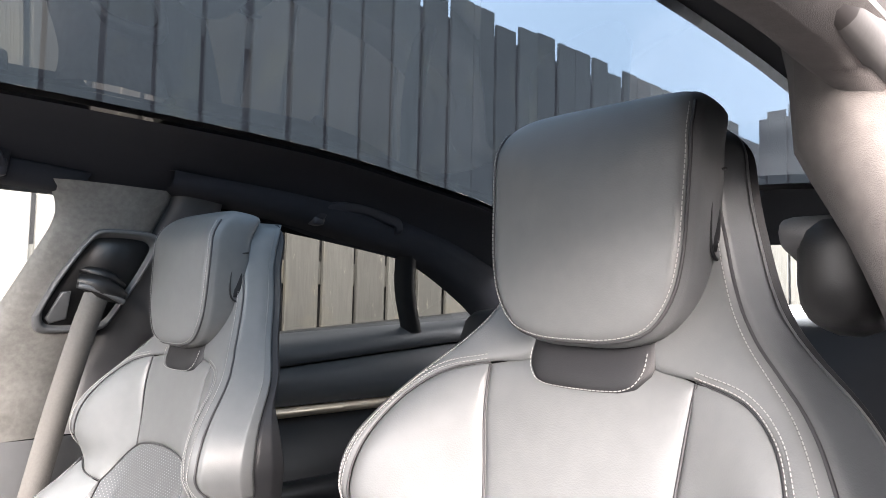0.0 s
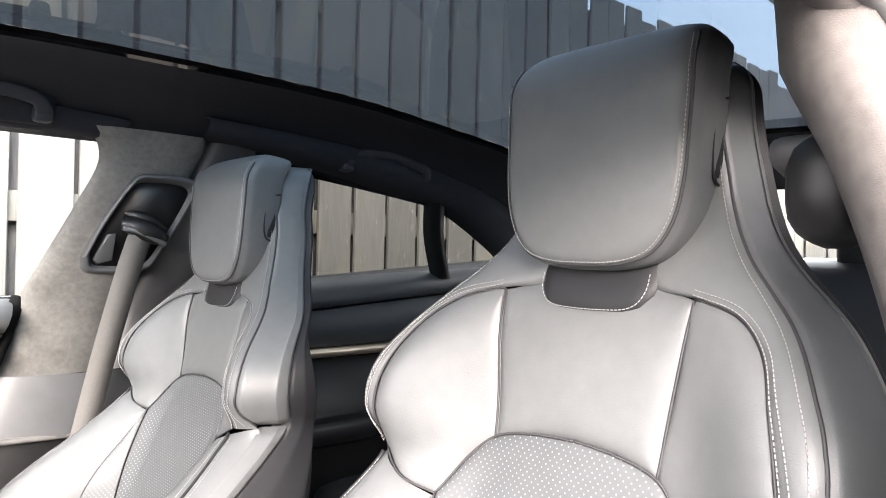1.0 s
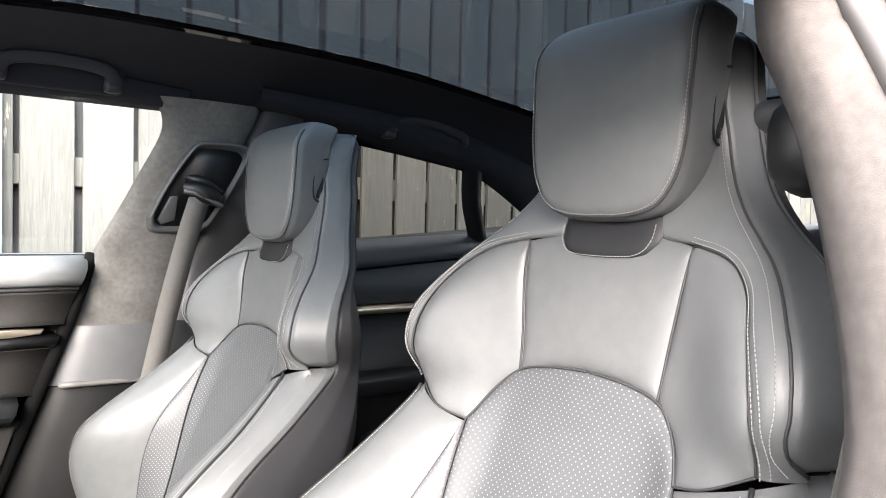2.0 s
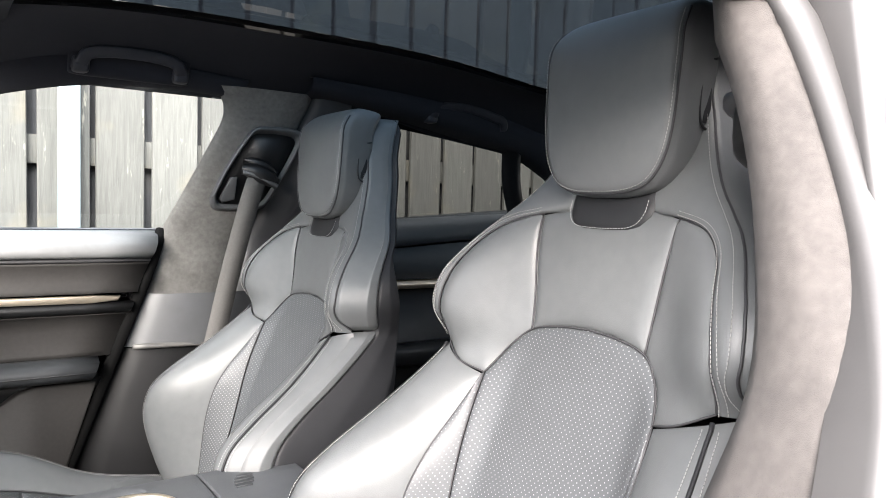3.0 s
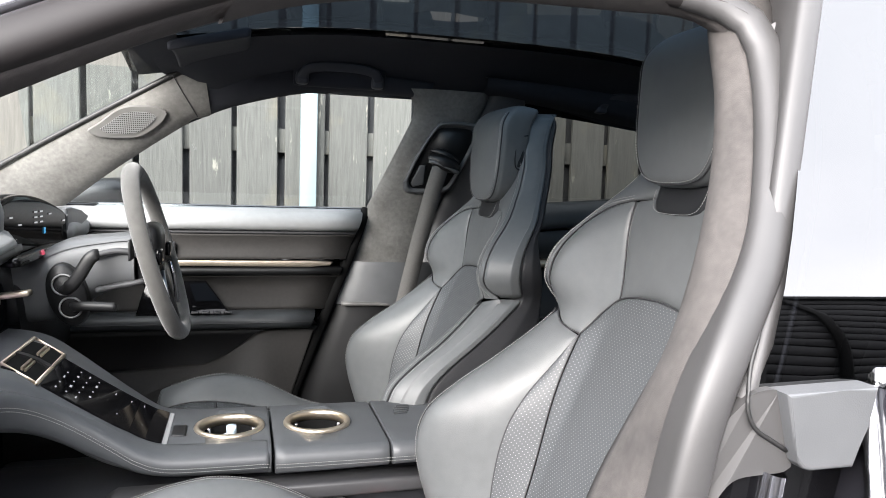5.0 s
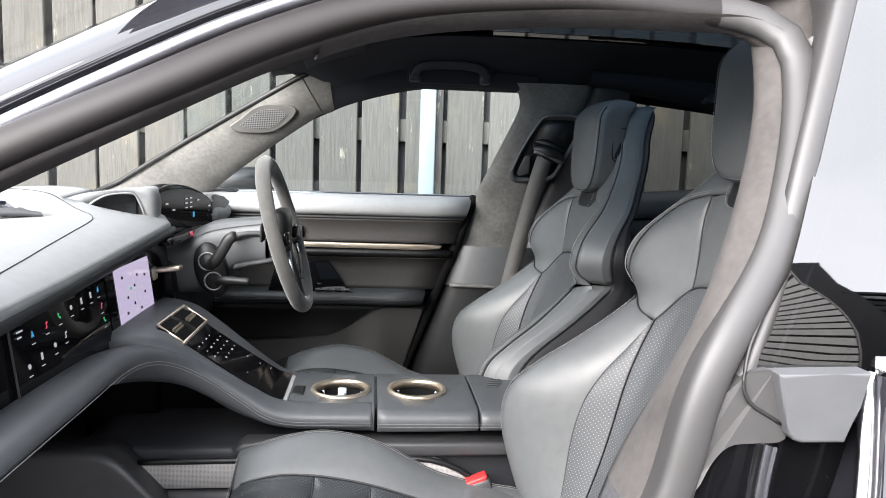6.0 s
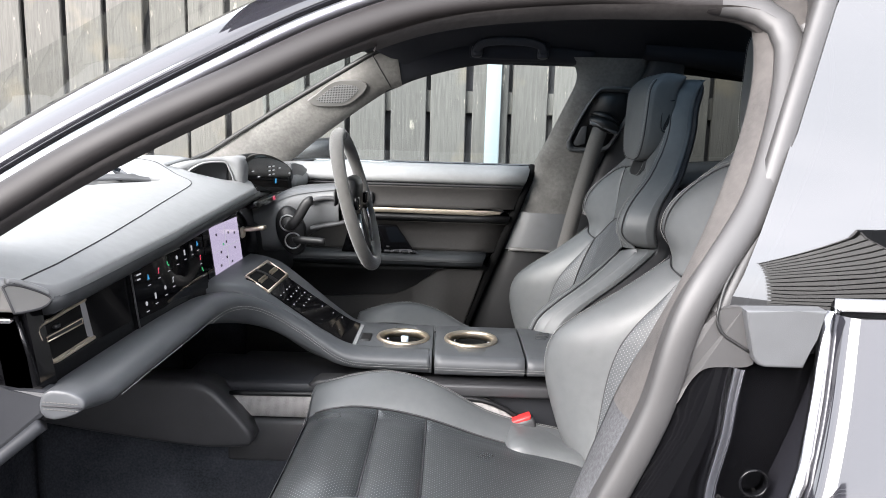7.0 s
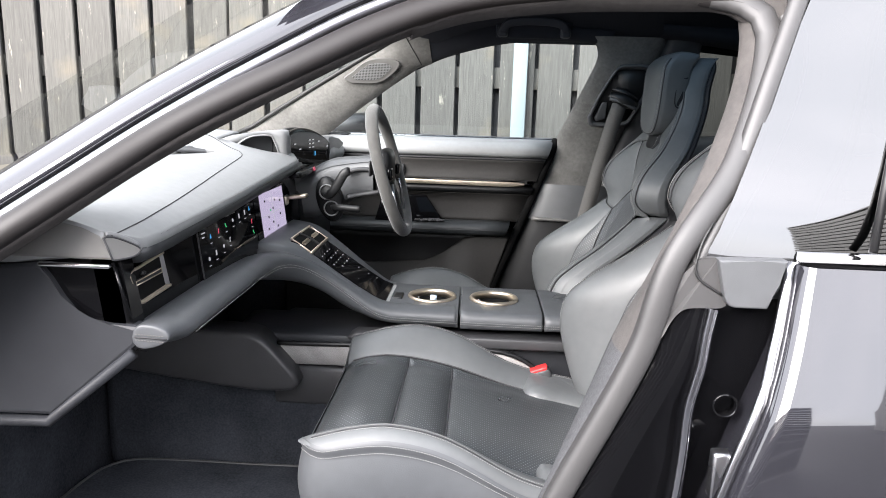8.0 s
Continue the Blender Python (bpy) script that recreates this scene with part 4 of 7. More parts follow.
SH_SEAM = [(0.104, 1.052), (0.15, 1.041), (0.18, 1.018), (0.197, 0.985), (0.206, 0.95), (0.209, 0.915), (0.208, 0.886)]
NOTCH = [(0.132, 0.855), (0.17, 0.866), (0.208, 0.886)]
BOL_IN = [(0.128, 0.462), (0.142, 0.55), (0.150, 0.66), (0.146, 0.76), (0.133, 0.852)]
LOW_IN = [(0.105, 0.47), (0.112, 0.55), (0.118, 0.66), (0.124, 0.76), (0.132, 0.855)]


def rim_at(z):
    """Share of the half width at which the face leather is sewn to the shell."""
    return lerp(0.995, 0.925, ss((z - 0.885) / 0.03))


WRAP = smooth_table([(0.44, 0.05), (0.7, 0.052), (0.86, 0.045), (0.93, 0.05), (1.0, 0.042), (1.1, 0.03), (1.29, 0.026)])


def build_seat():
    s = thing("front_seat", (-0.15, SEAT_Y, 0.26), "dark grey leather sports seat with pale stitching and perforated middle", "car seat", "front seats")
    stitch = []
    seams = []
    part("backrest_insert", panel(mirror([(0.105, 0.47)]) + [(0.105, 0.47)], ARC_FULL, mirror(LOW_IN), LOW_IN, 36, 40), PERF, s, "perforated dark leather backrest middle")
    part("backrest_upper", panel(TOP_ARC, mirror([(0.104, 1.05)]) + [(-0.06, 1.058), (0.06, 1.058), (0.104, 1.05)], mirror(V_SEAM), V_SEAM), LEATHER, s)
    for sg in (1, -1):
        m = (lambda p: p) if sg > 0 else mirror
        inner = ARC[:3] + V_SEAM[1:]
        outer = SH_SEAM[::-1]
        part("shoulder_panel", panel(m(NOTCH), m([(0.104, 1.05), (0.106, 1.0515), (0.108, 1.051)]), m(inner), m(outer[:-1] + [(0.108, 1.051)])), LEATHER, s)
        edge = [(WD(z) * 0.995, z) for z in np.linspace(0.455, 0.886, 14)]
        part("side_strip", panel(m([(0.105, 0.47), (0.128, 0.462)]), m([(0.132, 0.8545), (0.133, 0.8545)]), m(LOW_IN), m(BOL_IN), 14, 40, 0.004, 0.005, None, 1.7), PERF, s, "perforated leather strip beside the middle")
        part("side_bolster", panel(m([(0.128, 0.462), (0.16, 0.46), (edge[0][0], 0.455)]), m([(0.133, 0.855), (0.17, 0.866), (0.2245, 0.886)]), m(BOL_IN), m(edge), 32, 40), LEATHER, s)
        for line in (LOW_IN, BOL_IN, NOTCH, SH_SEAM, V_SEAM, ARC):
            seams.append(tube(seam_line(m(line), -0.0046, 40), 0.0012, 5))
        up = [(0.208, 0.886), (0.209, 0.915), (0.206, 0.95), (0.197, 0.985), (0.18, 1.018), (0.15, 1.041), (0.104, 1.052), (0.062, 1.058), (0.05, 1.075), (0.03, 1.12), (0.0, 1.2), (0.0, 1.265)]
        ed = [(WD(z) * rim_at(z), z) for z in np.linspace(0.886, 1.268, 24)]
        A, B = spline([(p[0] if sg > 0 else squeeze(p[0]), p[1], 0) for p in up], 48), spline([(p[0], p[1], 0) for p in ed], 48)

        def yoke(u, v, A=A, B=B, sg=sg):
            i = min(48, int(round(v * 48)))
            p = A[i].lerp(B[i], u)
            e = min(u, 1.0) * (B[i] - A[i]).length
            return (face_x(p.x, p.y) + 0.006 * math.exp(-e / 0.006), SEAT_Y + sg * p.x, p.y)

        part("yoke", grid(yoke, 16, 48), LEATHER, s, "one-piece leather shoulder wrap")
        for k in (0.0035, 0.0075):
            stitch.append(stitches(seam_line(m(offset2(SH_SEAM, -k)))))
        stitch.append(stitches(seam_line(m([(WD(z) * 0.95, z) for z in np.linspace(0.50, 0.875, 20)]), 0.002)))
        stitch.append(stitches(seam_line(m([(WD(z) * 0.91, z) for z in np.linspace(0.50, 0.875, 20)]), 0.002)))
        rim = [(sg * WD(z) * rim_at(z), z) for z in np.linspace(0.89, 1.24, 24)]
        stitch.append(stitches(seam_line([(y * 0.965, z) for y, z in rim], 0.0015)))
        seams.append(tube(seam_line(rim, -0.0005, 60), 0.0016, 6))
        part("piping", tube(seam_line(m([(WD(z) * 0.93, z) for z in np.linspace(0.49, 0.88, 30)]), 0.0005), 0.0022, 6), LEATHER_SIDE, s)

    # leather wrapped round the sides, tucked into a groove along the shell
    def side_wrap(z0, z1, sg):
        def f(u, v):
            v = 0.5 - 0.5 * math.cos(math.pi * v)
            z = lerp(z0, z1, v)
            w, e = WD(z), rim_at(z)
            xf = face_x(w * 0.995, z)
            dep = WRAP(z)
            end = max(0.0, 1 - min(v, 1 - v) * (z1 - z0) / 0.012) ** 2
            b = 0.0035 + 0.007 * ss((1.12 - z) / 0.12)
            pts = [(face_x(w * e, z) + 0.002, w * e), (face_x(w * (0.4 + 0.6 * e), z) - 0.002, w * (0.4 + 0.6 * e)), (xf + 0.006, w + 0.001), (xf + 0.02, w + 0.75 * b), (xf + 0.5 * dep, w + b), (xf + 0.85 * dep, w + 0.75 * b), (xf + dep, w), (xf + dep + 0.001, w - 0.012)]
            k = u * (len(pts) - 1)
            i = min(len(pts) - 2, int(k))
            x, y = lerp(pts[i][0], pts[i + 1][0], k - i), lerp(pts[i][1], pts[i + 1][1], k - i)
            top = max(0.0, (z - 1.235) / 0.035) ** 2
            return (x + 0.008 * end + 0.012 * top, SEAT_Y + sg * (y - 0.012 * end - 0.02 * top), z)

        return grid(f, 21, 40)

    for sg in (1, -1):
        part("upper_side", side_wrap(0.888, 1.27, sg), LEATHER, s, "leather side of the shoulder wing", sub=1)
        part("lower_side", side_wrap(0.45, 0.885, sg), LEATHER, s, "leather side of the lower bolster", sub=1)

    # outer shell round the sides and the back
    def shell(u, v):
        z = lerp(0.40, 1.268, v)
        zc = max(z, 0.44)
        w = WD(zc)
        xf = face_x(w * 0.995, zc) + 0.6 * WRAP(zc)
        x1 = face_x(w * 0.995, zc) + WRAP(zc)
        xb = XC(zc) + lerp(0.13, 0.048, ss((z - 0.75) / 0.3))
        xb = max(xb, x1 + 0.018)
        prof = [(xf, w - 0.012), (x1 - 0.004, w - 0.006), (x1 + 0.004, w + 0.002), (lerp(x1, xb, 0.4), w + 0.005), (lerp(x1, xb, 0.8), w - 0.002), (xb - 0.004, w * 0.88), (xb + 0.006, w * 0.45)]
        full = prof + [(xb + 0.01, 0.0)] + [(x, -y) for x, y in prof[::-1]]
        k = u * (len(full) - 1)
        i = min(len(full) - 2, int(k))
        x = lerp(full[i][0], full[i + 1][0], k - i)
        y = lerp(full[i][1], full[i + 1][1], k - i)
        top = max(0.0, (v - 0.96) / 0.04)
        x = lerp(x, lerp(xf, xb, 0.5), 0.75 * top * top)
        return (x, SEAT_Y + y * (1 - 0.25 * top * top), z)

    part("seat_shell", grid(shell, 70, 70), LEATHER_SIDE, s, "darker leather back shell of the seat", sub=1)

    # headrest: pad, piping, side slots, collar flap
    half = [(0.0, 0.106), (0.05, 0.1055), (0.082, 0.102), (0.095, 0.09), (0.0985, 0.06), (0.097, 0.01), (0.094, -0.035), (0.086, -0.068), (0.068, -0.093), (0.04, -0.103), (0.0, -0.105)]
    line = half + [(-y, z) for y, z in half[-2:0:-1]]
    line = [(p[0], p[1]) for p in spline([(y, z, 0) for y, z in line + line[:1]], 72)[:-1]]

    def bend(p):
        k = p.z + 0.105
        return (p.x + 0.05 * k + 2.6 * max(0, p.z - 0.055) ** 2 * 5.0, p.y, p.z - 0.25 * max(0, p.z - 0.06) * (p.x + 0.03) / 0.06 * 0.4)

    c = Vector((0.284, SEAT_Y, 1.178))
    part("headrest", pillow(line, c, 0.074, 0.009, 0.013, bend), LEATHER, s, "padded leather headrest", sub=1)
    u_line = [(p[0] * 0.975, p[1] * 0.965) for p in line if p[1] < 0.098]
    k0 = max(range(len(u_line)), key=lambda i: (Vector(u_line[i]) - Vector(u_line[i - 1])).length)
    u_line = u_line[k0:] + u_line[:k0]
    pipe = [Vector(bend(Vector((-0.0332, y, z)))) + c for y, z in u_line]
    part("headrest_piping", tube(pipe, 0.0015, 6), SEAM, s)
    stitch.append(stitches([Vector(bend(Vector((-0.0366, y * 0.98, z * 0.98)))) + c + Vector((-0.001, 0, 0)) for y, z in u_line]))
    for sg in (1, -1):
        part("headrest_slot", soft_box((0.303, SEAT_Y + sg * 0.0945, 1.178), (0.014, 0.003, 0.056), 0.0014, 3), LEATHER_SIDE, s, "dark pull loop on the headrest side")
        part("slot_rim", tube(spline([(0.318, SEAT_Y + sg * 0.0962, 1.218), (0.297, SEAT_Y + sg * 0.0962, 1.213), (0.292, SEAT_Y + sg * 0.0962, 1.195), (0.290, SEAT_Y + sg * 0.0962, 1.162), (0.295, SEAT_Y + sg * 0.0962, 1.147), (0.312, SEAT_Y + sg * 0.0962, 1.142)], 20), 0.0016, 6), LEATHER_SIDE, s)
    part("collar", panel([(-0.05, 1.04), (-0.03, 1.034), (0.03, 1.034), (0.05, 1.04)], [(-0.06, 1.09), (0.06, 1.09)], [(-0.05, 1.04), (-0.06, 1.056), (-0.06, 1.09)], [(0.05, 1.04), (0.06, 1.056), (0.06, 1.09)], 14, 14, surf=lambda y, z, h: Vector((face_x(y, z) - 0.004 - h, SEAT_Y + y, z))), LEATHER_SIDE, s, "dark leather flap under the headrest")
    stitch.append(stitches(seam_line([(-0.056, 1.07), (-0.055, 1.056), (-0.047, 1.044), (-0.03, 1.039), (0.03, 1.039), (0.047, 1.044), (0.055, 1.056), (0.056, 1.07)], 0.005)))

    # cushion
    def cz(x, y):
        a = abs(y) / 0.27
        mid = smooth_table([(-0.455, 0.552), (-0.44, 0.566), (-0.41, 0.576), (-0.36, 0.580), (-0.25, 0.562), (-0.1, 0.525), (0.05, 0.5)])(x)
        crest = smooth_table([(-0.47, 0.590), (-0.44, 0.604), (-0.41, 0.614), (-0.37, 0.625), (-0.31, 0.632), (-0.23, 0.615), (-0.11, 0.555), (0.05, 0.52)])(x)
        g = ss((a - 0.55) / 0.34)
        r = max(0, (a - 0.9) / 0.1)
        return mid + (crest - mid) * g - 0.016 * r * r

    def fwd(y):
        return -0.453 + 0.066 * max(0.0, (abs(y) - 0.205) / 0.063) ** 6

    def cushion_panel(x0, x1, y0, y1, puff=0.007, n=24, crown=0.0):
        def fn(u, v):
            u, v = 0.5 - 0.5 * math.cos(math.pi * u), 0.5 - 0.5 * math.cos(math.pi * v)
            y = lerp(y0, y1, v)
            x = lerp(max(x0, fwd(y)), x1, u)
            e = min(1.0 if x0 < -0.45 else u * abs(x1 - x0), (1 - u) * abs(x1 - x0), v * abs(y1 - y0), (1 - v) * abs(y1 - y0))
            return (x, SEAT_Y + y, cz(x, y) - puff * math.exp(-e / 0.007) + crown * (4 * u * (1 - u)) * min(1, 6 * v * (1 - v)))

        return grid(fn, n, n, uv=lambda u, v: (lerp(x0, x1, 0.5 - 0.5 * math.cos(math.pi * u)), lerp(y0, y1, 0.5 - 0.5 * math.cos(math.pi * v))))

    for a, b in ((-0.455, -0.325), (-0.325, -0.235), (-0.235, 0.06)):
        part("cushion_middle", cushion_panel(a, b, -0.178, 0.178, crown=0.011), PERF_CUSHION, s, "perforated leather cushion section")
    for sg in (1, -1):
        part("cushion_bolster", cushion_panel(-0.455, 0.06, sg * 0.178, sg * 0.268), LEATHER, s)
        stitch.append(stitches([(x, SEAT_Y + sg * 0.240, cz(x, 0.240) + 0.001) for x in np.linspace(-0.43, 0.03, 60)]))

    for x in (-0.325, -0.235):
        seams.append(tube([(x, SEAT_Y + y, cz(x, y) - 0.0055) for y in np.linspace(-0.176, 0.176, 24)], 0.0018, 5))
    for sg in (1, -1):
        seams.append(tube([(x, SEAT_Y + sg * 0.178, cz(x, 0.178) - 0.0052) for x in np.linspace(-0.44, 0.05, 30)], 0.0018, 5))
        stitch.append(stitches([(x, SEAT_Y + sg * 0.249, cz(x, 0.249) + 0.001) for x in np.linspace(-0.43, 0.03, 60)]))
        seams.append(tube([(x, SEAT_Y + sg * 0.2445, cz(x, 0.2445) + 0.0004) for x in np.linspace(-0.43, 0.03, 60)], 0.0009, 5))

    rim_path = spline([(0.06, -0.27, 0), (-0.2, -0.27, 0), (-0.385, -0.27, 0), (-0.43, -0.258, 0), (-0.452, -0.22, 0), (-0.455, 0.0, 0), (-0.452, 0.22, 0), (-0.43, 0.258, 0), (-0.385, 0.27, 0), (-0.2, 0.27, 0), (0.06, 0.27, 0)], 120)

    def skirt(u, v):
        i = int(round(u * 120))
        q = rim_path[i]
        t = (rim_path[min(120, i + 1)] - rim_path[max(0, i - 1)]).normalized()
        out = Vector((t.y, -t.x, 0))
        top = cz(max(q.x, -0.45), min(0.268, abs(q.y))) + 0.002
        z = lerp(top, 0.40, v)
        o = -0.003 + 0.004 * math.sin(math.pi * min(1, v / 0.075)) + 0.011 * math.sin(math.pi * min(1, max(0, v - 0.075) * 1.5)) - 0.022 * v * v
        return (q.x - out.x * o, SEAT_Y + q.y - out.y * o, z)

    # darker leather than the bolsters: shade on the cushion's side put into colour
    part("cushion_skirt", grid(skirt, 120, 44), PAD_MID, s, "leather front and side of the cushion")
    for v in (0.03, 0.09):
        stitch += [stitches([Vector(skirt(u, v)) + Vector((-0.0012, -0.0012 if u < 0.5 else 0.0012, 0.0006)) for u in np.linspace(*span, 50)]) for span in ((0.0, 0.40), (0.60, 1.0))]
    for sg in (1, -1):
        part("bolster_tail", soft_box((-0.005, SEAT_Y + sg * 0.2, 0.485), (0.17, 0.13, 0.085), 0.03, 9, lambda p: (p.x, p.y, p.z - 0.22 * p.x + 0.0022 * math.sin(170 * p.x + 40 * p.y))), LEATHER, s, "creased leather tail of the cushion bolster")
    part("seat_base", soft_box((-0.17, SEAT_Y, 0.34), (0.46, 0.42, 0.16), 0.03, 4), PLASTIC_BLACK, s)
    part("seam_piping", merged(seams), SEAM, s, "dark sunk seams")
    part("stitching", merged(stitch), STITCH, s, "pale grey stitching", smooth=False)
    return s


seat = build_seat()
driver_seat = copy_thing(seat, Matrix.Translation((-0.155, 0.372, 0.215)))
driver_seat["label"] = "dark grey leather driver's seat set lower, with pale stitching"

# ---- fence along the driver's side ----
FENCE_Y = 1.607
fence = thing("fence", (0, FENCE_Y, 0), "tall fence of weathered grey vertical boards", "fence", kind="structure")
PITCH = 0.167
board_meshes = []
for k in range(4):
    random.seed(50 + k)
    bm = box((0, 0, 1.25), (0.146, 0.02, 2.5), 0.003, 1)
    part_me = bpy.data.meshes.new("plank")
    for v in bm.verts:
        v.co.x += 0.004 * noise.noise((v.co.z * 2, k, 0))
    bm.to_mesh(part_me)
    bm.free()
    part_me.materials.append(WOOD)
    board_meshes.append(part_me)
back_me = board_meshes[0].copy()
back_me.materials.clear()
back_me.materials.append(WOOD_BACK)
random.seed(4)
for i in range(-28, 48):
    ob = new("plank", board_meshes[i % 4])
    ob.parent = fence
    ob.location = (0.037 + PITCH * i + 0.0835 + random.uniform(-0.004, 0.004), random.uniform(0, 0.006), random.uniform(-0.03, 0.03) - (0.35 if i > 30 else 0))
    ob.rotation_euler = (0, random.uniform(-0.004, 0.004), 0)
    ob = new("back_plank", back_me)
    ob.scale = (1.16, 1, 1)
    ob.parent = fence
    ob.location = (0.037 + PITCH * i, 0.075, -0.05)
for z, h in ((0.35, 0.1), (1.2, 0.09), (2.05, 0.1)):
    part("rail", box((1.6, FENCE_Y + 0.04, z), (13.5, 0.045, h), 0.004), WOOD, fence)
tagged(part("fence_post", box((-0.034, FENCE_Y - 0.02, 1.25), (0.06, 0.06, 2.5), 0.004), POST), "pale blue-grey painted square fence post", "post", kind="structure")

end_fence = thing("end_fence", (5.7, 0, 0), "weathered grey board fence closing the yard behind the car", "fence", kind="structure")
for i in range(44):
    ob = new("plank", board_meshes[(i * 3) % 4])
    ob.parent = end_fence
    ob.rotation_euler = (0, 0, radians(90))
    ob.location = (0, 1.5 - PITCH * i, 0.2 + random.uniform(-0.03, 0.03))
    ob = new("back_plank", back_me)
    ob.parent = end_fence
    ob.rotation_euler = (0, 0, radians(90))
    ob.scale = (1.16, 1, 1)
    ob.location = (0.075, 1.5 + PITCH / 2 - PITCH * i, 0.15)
# added wall, standing in for an unidentified bright band in the rear window
tagged(part("low_wall", box((5.35, -1.6, 0.56), (0.2, 6.2, 1.12), 0.012), PALE_WALL), "low pale wall added for a bright band behind the car", "wall", kind="structure")

# ---- slatted outbuilding and screens across the yard, behind the walk ----
def slats(parent, first, n, pitch):
    """Copies of a first slat upwards, all on its mesh."""
    for i in range(1, n):
        ob = new("slat", first.data)
        ob.parent = parent
        ob.location = (0, 0, pitch * i)


shed = thing("outbuilding", (2.2, -3.6, 0), "flat-roofed outbuilding clad in horizontal slats, coloured grey as lit", "building", kind="structure")
run = Vector((0.27, -0.963, 0)).normalized()
face = Vector((-run.y, run.x, 0)) * -1
corner_at = Vector((2.17, -3.57, 0))


def shed_box(along0, along1, out0, out1, z0, z1):
    """A block on the outbuilding's long side: a stretch along it, a depth, a height."""
    return plate([corner_at + run * along0 + face * out0 + Vector((0, 0, z0)), corner_at + run * along1 + face * out0 + Vector((0, 0, z0)), corner_at + run * along1 + face * out1 + Vector((0, 0, z0)), corner_at + run * along0 + face * out1 + Vector((0, 0, z0))], (0, 0, z1 - z0))


part("wall", shed_box(0.02, 5.0, -0.14, -0.012, 0, 2.91), VOID, shed, "wall behind the slats, painted black as shade in the gaps", smooth=False)
slats(shed, part("slat", shed_box(0.0, 5.0, 0.0, 0.03, 0.03, 0.145), SLAT_LIT, shed, smooth=False), 19, 0.155)
part("corner_board", shed_box(-0.03, 0.0, -0.16, 0.025, 0, 2.97), SLAT, shed, "black corner board", smooth=False)
part("capping", shed_box(-0.03, 5.0, -0.17, 0.04, 2.97, 3.0), SLAT, shed, smooth=False)
screen_f = thing("slatted_screen", (4.9, -3.6, 0), "black screen of horizontal slats with a gutter", "fence", kind="structure")
slats(screen_f, part("slat", box((4.9, -3.6, 0.08), (5.1, 0.03, 0.13), 0.006, 1), SLAT, screen_f), 16, 0.145)
part("gutter", box((4.85, -3.56, 2.36), (5.2, 0.11, 0.09), 0.02, 3), PLASTIC_BLACK, screen_f, "black rain gutter")
part("downpipe", tube([(2.75, -3.56, 2.34), (2.78, -3.55, 2.2), (2.86, -3.54, 1.9), (2.86, -3.54, 0.05)], 0.035, 12), PLASTIC_BLACK, screen_f, "black downpipe")
part("bracket", box((2.42, -3.55, 2.24), (0.16, 0.06, 0.08), 0.01), FRAME_GREY, screen_f, "pale metal bracket")
part("back_board", box((4.9, -3.64, 1.15), (5.1, 0.02, 2.3), 0.0), VOID, screen_f, "sheet behind the slats, painted black as shade in the gaps")
# unseen screen, added to keep low light off the headrests
baffle_screen = thing("slatted_screen", (-4.3, -3.6, 0), "unseen low slatted screen added to block low light", "fence", kind="structure")
slats(baffle_screen, part("slat", box((-4.3, -3.6, 0.08), (9.4, 0.03, 0.13), 0.006, 1), SLAT, baffle_screen), 13, 0.145)

# ---- dashboard ----
dash = thing("dashboard", (-0.75, 0, 0.5), "dark grey leather dashboard with black glass band and padded ledges", "dashboard")
LIP = table([(-0.72, 0.894), (-0.6, 0.893), (-0.3, 0.905), (0.2, 0.935), (0.72, 0.935)])


def pad_z(x, y):
    """Height of the dashboard's top."""
    z0 = LIP(y)
    d = -0.642 - x
    rise = 0.02 * ss((d - 0.06) / 0.13) * ss((y + 0.02) / 0.10)
    return z0 + 0.012 + 0.05 * (1 - math.exp(-max(0, d) / 0.07)) + rise - 0.02 * ss((d - 0.2) / 0.3)


def upper_pad():
    secs = []
    for i in range(48):
        y = lerp(-0.703, 0.215, (i / 47) ** 1.4)
        e = min(1, (y + 0.703) / 0.045) * (1 - 0.5 * ss((y - 0.19) / 0.025))
        xl = lerp(-0.674, -0.642, e)
        z0 = pad_z(xl, y) - 0.012
        pts = [(xl - 0.006, z0 - 0.006), (xl, z0), (xl + 0.001, z0 + 0.008), (xl - 0.004, z0 + 0.015)]
        pts += [(xl - d, pad_z(xl - d, y)) for d in (0.006, 0.012, 0.02, 0.03, 0.04, 0.05, 0.06, 0.07, 0.08, 0.09, 0.1, 0.115, 0.13, 0.15, 0.17, 0.2, 0.23, 0.27, 0.31, 0.36, 0.41, 0.45)]
        pts += [(xl - 0.47, z0 - 0.04), (-0.80, z0 - 0.03), (xl - 0.02, z0 - 0.016)]
        secs.append([Vector((x, y, z)) for x, z in pts])
    return loft(secs)


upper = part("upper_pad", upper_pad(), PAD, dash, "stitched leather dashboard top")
cut(upper, plate([(-0.80, 0.075, 0.935), (-0.750, 0.088, 0.935), (-0.712, 0.115, 0.935), (-0.690, 0.134, 0.935), (-0.674, 0.170, 0.935), (-0.668, 0.192, 0.935), (-0.668, 0.25, 0.935), (-0.80, 0.25, 0.935)], (0, 0, 0.2)))
part("pad_stitching", stitches([(-0.644, y, LIP(y) + 0.013) for y in np.linspace(-0.6, 0.2, 90)]), STITCH, dash, "pale stitching along the dashboard lip", smooth=False)
seam_pts = spline([(-0.665, -0.70), (-0.672, -0.6), (-0.682, -0.45), (-0.70, -0.25), (-0.712, -0.10), (-0.718, -0.03), (-0.724, 0.005), (-0.736, 0.026), (-0.760, 0.035), (-0.80, 0.060), (-0.85, 0.10), (-1.0, 0.20)], 80)
